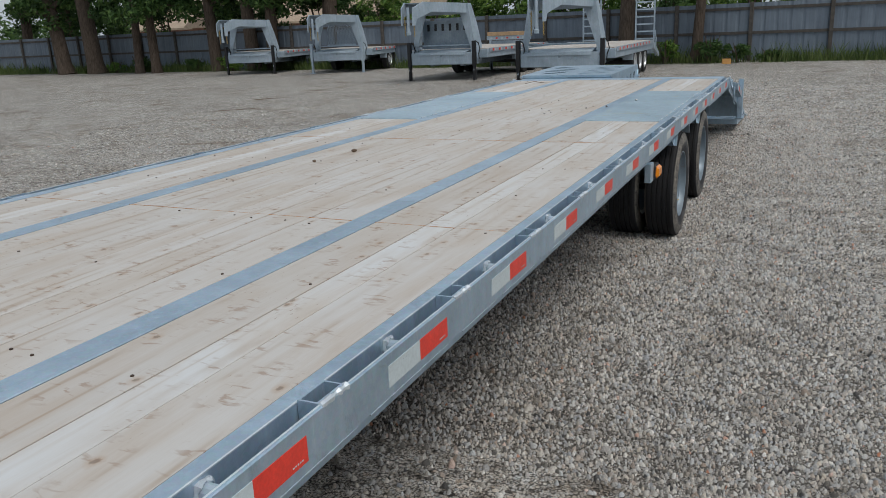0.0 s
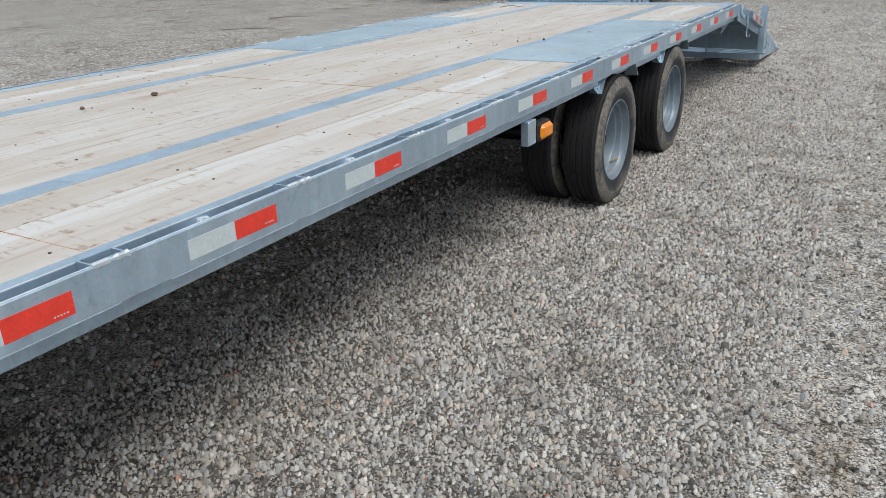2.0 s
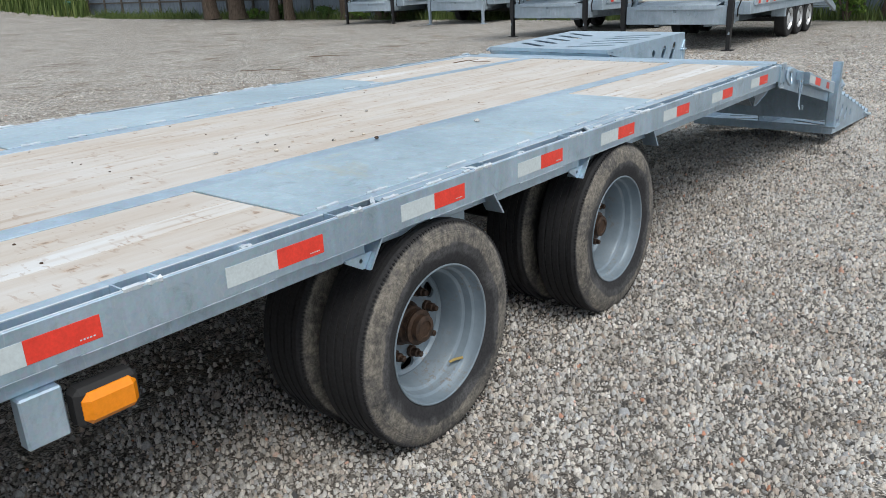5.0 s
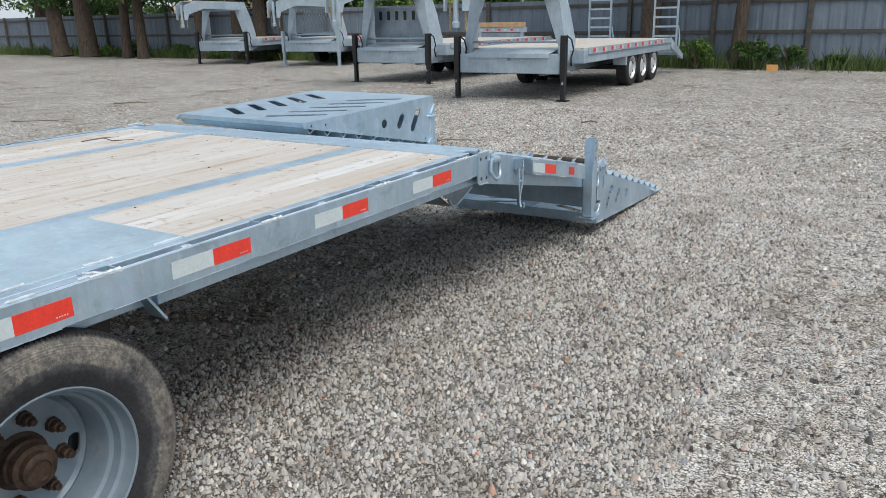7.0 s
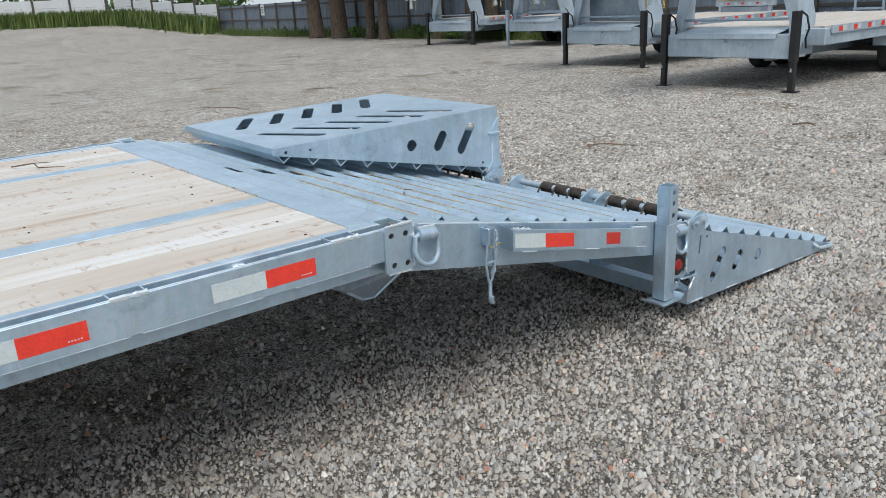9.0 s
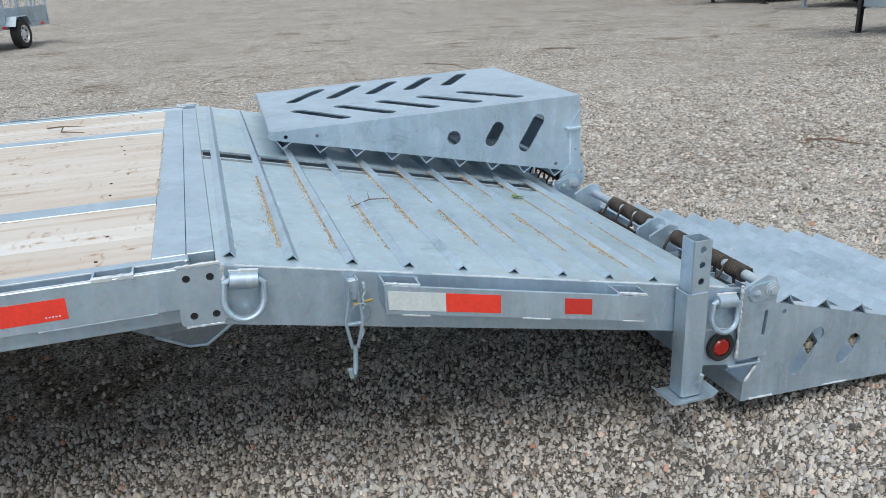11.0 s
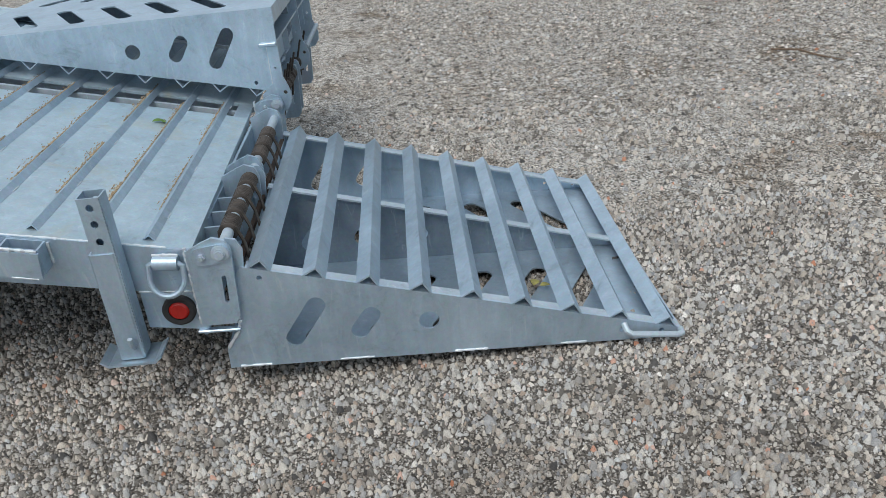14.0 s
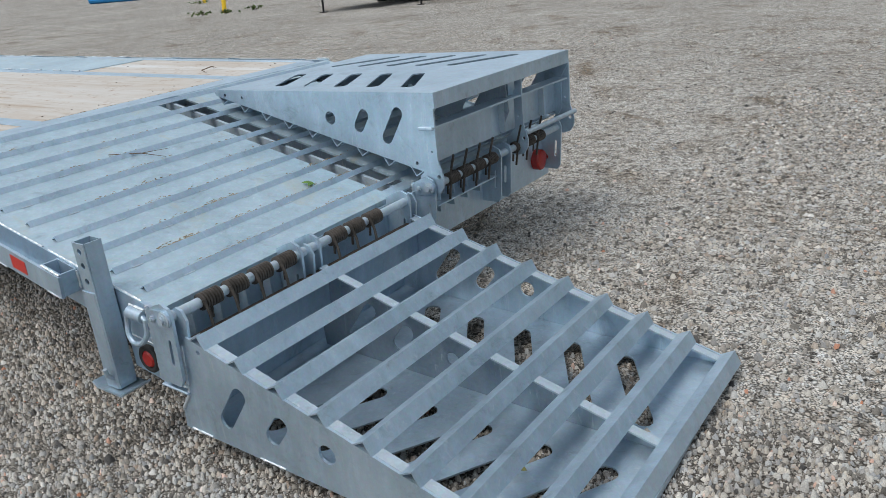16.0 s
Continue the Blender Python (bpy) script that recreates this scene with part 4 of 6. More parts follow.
def d_ring(y, z, lean):
    """A forged ring hanging from a welded lug."""
    bm = bmesh.new()
    pts = [(0.020, y - 0.044, z + 0.036)]
    for i in range(21):
        a = math.pi + math.pi * i / 20
        pts.append((0.020 + 0.014 * abs(math.sin(a)), y + 0.046 * math.cos(a), z - 0.004 + 0.048 * math.sin(a)))
    pts += [(0.020, y + 0.044, z + 0.036), (0.019, y + 0.030, z + 0.044), (0.019, y - 0.030, z + 0.044)]
    tube(bm, pts, 0.0085, 10, True)
    turn = Matrix.Rotation(radians(lean), 3, "X")
    bmesh.ops.rotate(bm, verts=bm.verts, cent=(0.02, y, z), matrix=turn)
    ring = part("d_ring", bm, STEEL, trailer, "galvanised tie-down ring", True)
    bm = bmesh.new()
    lathe(bm, [(y - 0.034, 0.016), (y - 0.032, 0.021), (y + 0.032, 0.021), (y + 0.034, 0.016)], 16, "y")
    bmesh.ops.translate(bm, verts=bm.verts, vec=(0.014, 0, z + 0.040))
    bmesh.ops.rotate(bm, verts=bm.verts, cent=(0.02, y, z), matrix=turn)
    part("weld_lug", bm, STEEL, ring, smooth=True)
    bm = bead((0.012, y - 0.034, z + 0.062), (0.012, y + 0.034, z + 0.062), 0.006, 41)
    bmesh.ops.rotate(bm, verts=bm.verts, cent=(0.02, y, z), matrix=turn)
    part("weld_bead", bm, WELD, ring)


d_ring(0.032, 0.762, -6)
d_ring(1.39, 0.466, -6)
part("weld_seam", bead((0.0005, 1.298, 0.418), (0.0005, 1.452, 0.402), 0.0032, 23), WELD, trailer)

# hanging latch hook
bm = bmesh.new()
box(bm, 0.0, 0.02, 0.275, 0.302, 0.705, 0.762, 0.004)
bmesh.ops.translate(bm, verts=bm.verts, vec=(0.001, 0, 0))
latch = part("latch_hook", bm, STEEL_FAR, trailer, "galvanised hanging latch with hook")
bm = bmesh.new()
tube(bm, [(0.03, 0.280, 0.73), (0.034, 0.262, 0.66), (0.032, 0.274, 0.585)], 0.0047)
tube(bm, [(0.03, 0.299, 0.73), (0.036, 0.306, 0.66), (0.032, 0.288, 0.585)], 0.0047)
tube(bm, [(0.032, 0.281, 0.59), (0.034, 0.278, 0.54), (0.046, 0.270, 0.515), (0.062, 0.262, 0.522), (0.065, 0.258, 0.545)], 0.0068)
tube(bm, [(0.032, 0.268, 0.65), (0.032, 0.303, 0.65)], 0.005)
part("hook", bm, STEEL, latch, smooth=True)
bm = bmesh.new()
for j in range(8):
    tube(bm, [(0.028 + 0.007 * math.cos(t), 0.315 - 0.002 * j + 0.006 * math.sin(t) * (j % 2), 0.742 - 0.018 * j + 0.012 * math.sin(t)) for t in [2 * math.pi * q / 8 for q in range(8)]], 0.003, 5, True)
part("chain", bm, STEEL_FAR, latch)
bm = bmesh.new()
tube(bm, [(0.03 + 0.012 * math.sin(t), 0.302 + 0.026 * math.cos(t), 0.672 + 0.034 * math.sin(t)) for t in [2 * math.pi * q / 18 for q in range(18)]], 0.0017, 5, True)
part("wire_ring", bm, STEEL, latch)
bm = bmesh.new()
tube(bm, [(0.03, 0.285, 0.700), (0.03, 0.335, 0.706)], 0.004, 8)
part("brass_pin", bm, CHAIN, latch, "brass-coloured pin")
bm = bmesh.new()
for y in (0.276, 0.300):
    box(bm, 0.001, 0.040, y - 0.002, y + 0.002, 0.712, 0.768, 0.0015)
part("latch_cheek", bm, STEEL, latch)

# support post
bm = bmesh.new()


def square(a, r=0.006):
    return [(-a + r, -a), (a - r, -a), (a, -a + r), (a, a - r), (a - r, a), (-a + r, a), (-a, a - r), (-a, -a + r)]


plate(bm, square(0.034), [square(0.0285)], lambda u, v, w: (0.036 + u, 1.258 + v, 0.247 + w), 0.328)
post = part("post_sleeve", bm, STEEL, trailer, "galvanised square support post")
bm = bmesh.new()
for d in (0.026, -0.030):
    plate(bm, [(-0.03, 0.26), (0.03, 0.26), (0.03, 0.732), (-0.03, 0.732)], [circle(0, z, 0.0105, 12) for z in (0.61, 0.66, 0.705)], lambda u, v, w, d=d: (0.036 + d + w, 1.264 + u * 0.93, v), 0.004)
for s in (-1, 1):
    box(bm, 0.0105, 0.0615, 1.264 + s * 0.0279 - 0.002, 1.264 + s * 0.0279 + 0.002, 0.26, 0.732)
part("inner_post", bm, STEEL, post, "drilled inner tube")
bm = bmesh.new()
plate(bm, [(-0.082, 0.016), (-0.062, 0.002), (0.062, 0.002), (0.082, 0.016), (0.084, 0.012), (0.064, -0.005), (-0.064, -0.005), (-0.084, 0.012)], [], lambda u, v, w: (-0.012 + w, 1.256 + u, 0.24 + v), 0.098)
part("foot_plate", bm, STEEL, post)
bm = bmesh.new()
tube(bm, [(0.06, 1.27, 0.275), (0.085, 1.272, 0.30), (0.09, 1.273, 0.325)], 0.007)
part("pin", bm, STEEL_FAR, post)

# round red side lamp
bm = bmesh.new()
lathe(bm, [(0.0, 0.046), (0.012, 0.046), (0.016, 0.040), (0.014, 0.029), (0.0, 0.029)], 28)
bmesh.ops.translate(bm, verts=bm.verts, vec=(0.0005, 1.395, 0.352))
lampr = part("side_lamp", bm, BLACK_RUBBER, trailer, "round red lamp in a black grommet", True)
bm = bmesh.new()
lathe(bm, [(0.0, 0.0289), (0.012, 0.028), (0.018, 0.022), (0.019, 0.008), (0.019, 0.0001)], 24)
bmesh.ops.translate(bm, verts=bm.verts, vec=(0.0005, 1.395, 0.352))
part("red_lens", bm, RED_LENS, lampr, smooth=True)

# rear apron and lamps on it
bm = bmesh.new()
plate(bm, [(-0.013, 0.25), (-0.013, 0.50), (-W + 0.013, 0.50), (-W + 0.013, 0.25)], [], lambda u, v, w: (u, 1.44 + w - 0.024 * u, v), 0.010)
part("rear_apron", bm, STEEL, trailer)
for x, r in ((-2.36, 0.055), (-2.455, 0.034)):
    bm = bmesh.new()
    lathe(bm, [(1.4505, r), (1.482, r), (1.490, r * 0.9), (1.497, r * 0.5), (1.498, 0.0001)], 24, "y")
    bmesh.ops.translate(bm, verts=bm.verts, vec=(x, 0.0555, 0.362))
    part("tail_lamp", bm, RED_LENS, trailer, "round red tail lamp", True)
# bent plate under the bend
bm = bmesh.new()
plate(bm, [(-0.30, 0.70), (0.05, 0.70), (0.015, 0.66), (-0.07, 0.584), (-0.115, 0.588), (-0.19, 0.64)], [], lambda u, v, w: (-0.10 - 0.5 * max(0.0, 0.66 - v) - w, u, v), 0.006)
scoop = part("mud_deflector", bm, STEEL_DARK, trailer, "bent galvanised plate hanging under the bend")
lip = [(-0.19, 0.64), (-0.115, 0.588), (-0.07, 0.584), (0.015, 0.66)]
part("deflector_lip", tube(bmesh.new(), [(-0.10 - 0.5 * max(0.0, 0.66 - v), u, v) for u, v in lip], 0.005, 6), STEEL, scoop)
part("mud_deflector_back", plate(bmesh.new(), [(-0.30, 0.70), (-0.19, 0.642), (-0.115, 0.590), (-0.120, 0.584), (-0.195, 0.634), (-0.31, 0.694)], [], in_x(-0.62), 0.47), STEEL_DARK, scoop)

# ---- ramps ----
RW = 1.145


def ramp(handle_x, RW, folded=False):
    """A ramp with its hinge end at the origin, along +y, near side at x = 0, bottom at z = 0."""
    bm = bmesh.new()
    prof = [(0.0, 0.0), (1.345, 0.0), (1.364, 0.014), (1.355, 0.030), (0.073, 0.333), (0.05, 0.30), (0.045, 0.135), (0.0, 0.066)]
    ramp_slots = [slot(0.197, 0.088, 0.266, 0.194, 0.027), slot(0.386, 0.100, 0.420, 0.150, 0.027), circle(0.587, 0.118, 0.030, 16), circle(0.12, 0.295, 0.008, 10), circle(1.29, 0.026, 0.008, 10), circle(1.165, 0.036, 0.007, 10)]
    plate(bm, prof, ramp_slots, in_x(-0.008), 0.008)
    side = link("ramp", bm, STEEL, None, "galvanised steel ramp with angle-iron cleats")
    again(side, x=-RW + 0.008, parent=side, name="side_panel")
    # bottom plate with chevron slots
    bm = bmesh.new()
    holes = []
    for i in range(5):
        y = 0.410 + 0.197 * i
        for d in (-1, 1):
            holes.append(slot(-RW / 2 + d * 0.139, y, -RW / 2 + d * 0.437, y - 0.171, 0.031))
    plate(bm, [(-RW + 0.009, 0.0075), (-0.009, 0.0075), (-0.009, 1.345), (-RW + 0.009, 1.345)], holes, lambda u, v, w: (u, v, 0.0 + w), 0.006)
    part("bottom_plate", bm, STEEL, side, "plate with slanted slots")
    # hinge end: lip, rib, back panel
    bm = bmesh.new()
    plate(bm, [(-RW + 0.0005, 0.0), (-0.0085, 0.0), (-0.0085, 0.064), (-RW + 0.0085, 0.064)], [], lambda u, v, w: (u, 0.0 + w, v), 0.007)
    part("end_lip", bm, STEEL, side)
    part("tip_lip", boxed(-RW + 0.009, -0.009, 1.3455, 1.351, 0.0, 0.028), STEEL, side)
    bm = bmesh.new()
    plate(bm, [(-RW + 0.009, 0.145), (-0.009, 0.145), (-0.009, 0.31), (-RW + 0.009, 0.31)], [], lambda u, v, w: (u, 0.085 + w, v), 0.006)
    box(bm, -RW + 0.009, -0.009, 0.008 if folded else 0.035, 0.086, 0.137, 0.145)
    part("end_panel", bm, STEEL, side)
    # plates standing along the ramp, at the middle
    bm = bmesh.new()
    plate(bm, [(0.05, 0.0065), (1.33, 0.0065), (1.34, 0.024), (0.09, 0.317), (0.03, 0.20)], ramp_slots[:2] + [circle(0.60, 0.10, 0.025, 16)], in_x(-RW / 2 - 0.03), 0.007)
    part("middle_plate", bm, STEEL_DARK, side)
    # top rails and middle bar
    th = math.atan2(0.030 - 0.333, 1.355 - 0.073)
    for x in (-0.009, -RW / 2 + 0.008, -RW + 0.044):
        part("top_bar", plate(bmesh.new(), [(0.085, 0.3295), (1.35, 0.0305), (1.348, 0.0245), (0.083, 0.3235)], [], in_x(x - 0.034), 0.034), STEEL_FAR, side)
    r0 = None
    for i in range(9):
        d = 0.05 + 0.1516 * i
        y, z = 0.073 + d * math.cos(th), 0.3335 + d * math.sin(th)
        m = pose(0, y, z - 0.002, math.degrees(th), 0, 0) @ pose(0, 0, 0, 0, 0, 0 if folded else -1.1 - 0.11 * i)
        if r0 is None:
            r0 = part("cleat", angle_iron(bmesh.new(), -RW - 0.004, 0.002, 0.034, 0.034, 0.005), STEEL, side, "inverted angle-iron cleat")
            r0.matrix_basis = m
        else:
            again(r0, m=m)
    # grab handle
    bm = bmesh.new()
    d = 1 if handle_x == 0 else -1
    tube(bm, [(handle_x + d * u, v, w) for u, v, w in ((0.0, 1.17, 0.058), (0.022, 1.175, 0.045), (0.026, 1.19, 0.036), (0.026, 1.33, 0.024), (0.022, 1.345, 0.026), (0.0, 1.348, 0.026))], 0.010, 8)
    part("grab_handle", bm, STEEL_FAR, side, smooth=True)
    # weld runs along the lower edge
    for s0, s1 in () if folded else ((0.03, 0.12), (0.32, 0.42), (0.66, 0.76), (0.98, 1.06)):
        part("weld_bead", bead((0.0005, s0, 0.004), (0.0005, s1, 0.004), 0.004, int(s0 * 90)), WELD, side)
    # hinge arms
    for x in (0.010 if folded else -0.004, -0.68 if folded else -0.54, -RW + 0.002):
        bm = bmesh.new()
        if folded:
            plate(bm, [(0.002, 0.062), (0.046, 0.12), (0.05, 0.30), (0.10, 0.345), (0.108, 0.39), (0.09, 0.42), (0.05, 0.43), (0.01, 0.42), (-0.012, 0.39), (-0.017, 0.35), (-0.010, 0.32), (0.004, 0.28)], [circle(0.006, 0.345, 0.009, 10), circle(0.028, 0.24, 0.005, 8)], in_x(x - 0.010), 0.009)
            part("hinge_arm", bm, STEEL, side)
            continue
        plate(bm, [(0.045, 0.13), (0.075, 0.14), (0.082, 0.33), (0.086, 0.385), (0.07, 0.415), (0.045, 0.42), (0.02, 0.405), (0.016, 0.36), (0.042, 0.27)], [], in_x(x - 0.010), 0.009)
        part("hinge_arm", bm, STEEL, side)
    if not folded:
        part("weld_bead", bead((0.0015, 0.004, 0.07), (0.0015, 0.044, 0.131), 0.006, 21), WELD, side)
        part("weld_bead", bead((0.0015, 0.045, 0.14), (0.0015, 0.052, 0.30), 0.005, 22), WELD, side)
        part("shelf_stub", boxed(-0.009, 0.012, -0.07, 0.050, 0.132, 0.142, bevel=0.003), STEEL, side)
    if folded:
        # round bar over the springs, stub of the shelf bar and short ribs
        bm = bmesh.new()
        lathe(bm, [(-RW - 0.03, 0.012), (-0.685, 0.012)], 12)
        bmesh.ops.translate(bm, verts=bm.verts, vec=(0, -0.008, 0.318))
        part("spring_bar", bm, STEEL_FAR, side, smooth=True)
        part("shelf_stub", boxed(-0.009, 0.028, 0.004, 0.075, 0.134, 0.148, bevel=0.003), STEEL, side)
        part("weld_bead", bead((0.002, 0.048, 0.15), (0.002, 0.052, 0.315), 0.005, 12), WELD, side)
        for x in (-0.60, -0.98):
            part("rib", boxed(x - 0.003, x + 0.003, 0.055, 0.0845, 0.146, 0.30), STEEL_FAR, side)
        part("flat_plate_rib", boxed(-0.70, -0.64, 0.050, 0.084, 0.0625, 0.136), STEEL, side)
    return side


near_ramp = ramp(0.0, RW)
near_ramp.parent = trailer
near_ramp.matrix_basis = pose(0.0, 1.495, 0.134, -2.4, 0, 0)
far_ramp = ramp(-1.16, 1.16, True)
far_ramp.parent = trailer
far_ramp.matrix_basis = pose(-1.32, 1.600, 0.916, 0, 0, -2.4) @ pose(0, 0, 0, 181.7, 0, 0)
HY, HZ = 1.545, 0.525


def spring_pack(x):
    """One coil of torsion spring on the hinge rod, with two prongs."""
    bm = bmesh.new()
    prof, k = [], 7
    for i in range(k):
        a = x - 0.037 + 0.0106 * i
        prof += [(a, 0.0225), (a + 0.0025, 0.0275), (a + 0.008, 0.0275), (a + 0.0104, 0.0225)]
    lathe(bm, [(x - 0.0375, 0.017)] + prof + [(x + 0.0378, 0.017)], 18)
    bmesh.ops.translate(bm, verts=bm.verts, vec=(0, HY, HZ))
    o = part("torsion_spring", bm, SPRING_STEEL, trailer, "brown coil spring", True)
    return o


for k, (x0, mirror) in enumerate(((0.0, False), (-1.32, True))):
    before = set(trailer.children)
    bm = bmesh.new()
    lathe(bm, [(x0 - RW + 0.02, 0.0165), (x0 + 0.035, 0.0165)], 16)
    bmesh.ops.translate(bm, verts=bm.verts, vec=(0, HY, HZ))
    rod = part("hinge_rod", bm, STEEL_FAR, trailer, "galvanised hinge rod", True)
    for x in (0.012, -0.512, -0.60, -RW + 0.03):
        bm = bmesh.new()
        plate(bm, [(1.452, 0.30), (1.545, 0.30), (1.562, 0.325), (1.573, 0.53), (1.562, 0.558), (1.53, 0.57), (1.50, 0.558), (1.452, 0.535)], [slot(1.535, 0.375, 1.54, 0.45, 0.006, 4)], in_x(x0 + x), 0.010)
        part("hinge_bracket", bm, STEEL, trailer)
    bm = bmesh.new()
    lathe(bm, [(x0 + 0.022, 0.026), (x0 + 0.031, 0.024), (x0 + 0.033, 0.012), (x0 + 0.042, 0.012)], 20)
    bmesh.ops.translate(bm, verts=bm.verts, vec=(0, HY, HZ))
    part("hinge_cap", bm, STEEL_FAR, rod, smooth=True)
    bm = bmesh.new()
    plate(bm, slot(HY - 0.052, HZ - 0.006, HY, HZ, 0.027), [], in_x(x0 + 0.0225), 0.006)
    keeper = part("rod_keeper", bm, STEEL, rod, "teardrop keeper plate")
    bm = bmesh.new()
    lathe(bm, [(x0 + 0.0285, 0.011), (x0 + 0.036, 0.011), (x0 + 0.0365, 0.006), (x0 + 0.041, 0.006)], 6)
    bmesh.ops.translate(bm, verts=bm.verts, vec=(0, HY - 0.05, HZ - 0.006))
    part("bolt_head", bm, STEEL_FAR, keeper)
    part("weld_bead", bead((x0 + 0.016, 1.4515, 0.305), (x0 + 0.016, 1.4515, 0.545), 0.0065, 17), WELD, rod)
    part("weld_bead", bead((x0 + 0.012, 1.46, 0.299), (x0 + 0.012, 1.56, 0.299), 0.0055, 18), WELD, rod)
    for x in (-0.136, -0.238, -0.343, -0.449, -0.703, -0.803, -0.906):
        spring_pack(x0 + x)
        prongs = [[(x - 0.035, -0.02, 0.012), (x - 0.035, -0.045, -0.03), (x - 0.035, -0.05, -0.09)]]
        if mirror:
            prongs += [[(x + 0.02, 0.01, 0.02), (x + 0.02, 0.035, 0.11)], [(x + 0.02, 0.01, -0.02), (x + 0.02, 0.0, -0.09)]]
        else:
            prongs += [[(x + 0.035, 0.022, 0.015), (x + 0.035, 0.038, -0.03), (x + 0.035, 0.045, -0.085)]]
        for pts in prongs:
            part("spring_prong", tube(bmesh.new(), [(x0 + u, HY + v, HZ + w) for u, v, w in pts], 0.0052, 6), SPRING_STEEL, trailer, "dark spring prong")
    bm = bmesh.new()
    if mirror:
        box(bm, x0 - 0.50, x0 - 0.03, 1.452, 1.545, 0.425, 0.432, 0.002)
        part("spring_ledge", bm, STEEL, trailer, "galvanised ledge under the springs")
    else:
        box(bm, x0 - RW + 0.05, x0 - 0.02, 1.556, 1.572, 0.428, 0.444, 0.002)
        part("spring_ledge", bm, RUST, trailer, "rusty bar under the springs")
    for j in range(5):
        part("spring_tab", boxed(x0 - 0.10 - 0.105 * j, x0 - 0.092 - 0.105 * j, 1.452, 1.508, 0.38, 0.50), STEEL, trailer)
    # the hinge line runs a little askew
    askew = Matrix.Translation((x0, 1.5 + (0.018 if mirror else 0), 0)) @ Matrix.Rotation(math.radians(-1.9 if mirror else -1.3), 4, "Z") @ Matrix.Translation((-x0, -1.5, 0))
    for o in set(trailer.children) - before:
        o.matrix_basis = askew @ o.matrix_basis

# ---- other trailers in the yard ----


def road_wheel(parent, x, y, r, w, m_rim, face=1):
    bm = bmesh.new()
    lathe(bm, [(0.0, r * 0.60), (0.012, r * 0.72), (0.006, r * 0.93), (-0.02, r), (-w + 0.02, r), (-w, r * 0.92), (-w, r * 0.6), (-0.02, r * 0.6)], 28, caps=False)
    tyre = part("wheel", bm, BLACK_RUBBER, parent, "black tyre on a bright spoked rim", True)
    tyre.matrix_basis = pose(x, y, r, 0, 0, 0 if face > 0 else 180)
    bm = bmesh.new()
    lathe(bm, [(0.004, r * 0.62), (0.006, r * 0.57), (-0.04, r * 0.52), (-0.05, r * 0.40), (-0.02, r * 0.3), (0.0, r * 0.12), (0.0, 0.001)], 24, caps=False)
    part("rim", bm, m_rim, tyre, smooth=True)
    hole = None
    for i in range(6):
        turn = Matrix.Rotation(math.pi * i / 3, 4, "X")
        if hole is None:
            hole = part("rim_hole", boxed(-0.06, -0.022, -0.022, 0.022, r * 0.34, r * 0.47), BLACK_PAINT, tyre)
        else:
            again(hole, m=turn, parent=tyre)
    return tyre


def ladder_ramp(parent, x, y, z, h=1.55, w=0.68):
    bm = bmesh.new()
    for s in (-1, 1):
        box(bm, x + s * w / 2 - 0.02, x + s * w / 2 + 0.02, y - 0.03, y + 0.03, z, z + h)
    frame_ = part("ramp_frame", bm, STEEL_FAR, parent, "upright galvanised loading ramp")
    k = 8
    for i in range(k):
        zz = z + 0.12 + i * (h - 0.16) / (k - 1)
        part("ramp_rung", boxed(x - w / 2 + 0.021, x + w / 2 - 0.021, y - 0.035, y + 0.02, zz - 0.02, zz + 0.025), STEEL_FAR, frame_)
    bm = bmesh.new()
    tube(bm, [(x + w / 2 + 0.03, y, z + 0.6), (x + w / 2 + 0.06, y + 0.05, z + 0.35), (x + w / 2 + 0.05, y + 0.06, z - 0.2)], 0.02, 6)
    part("ramp_strut", bm, STEEL_FAR, frame_)


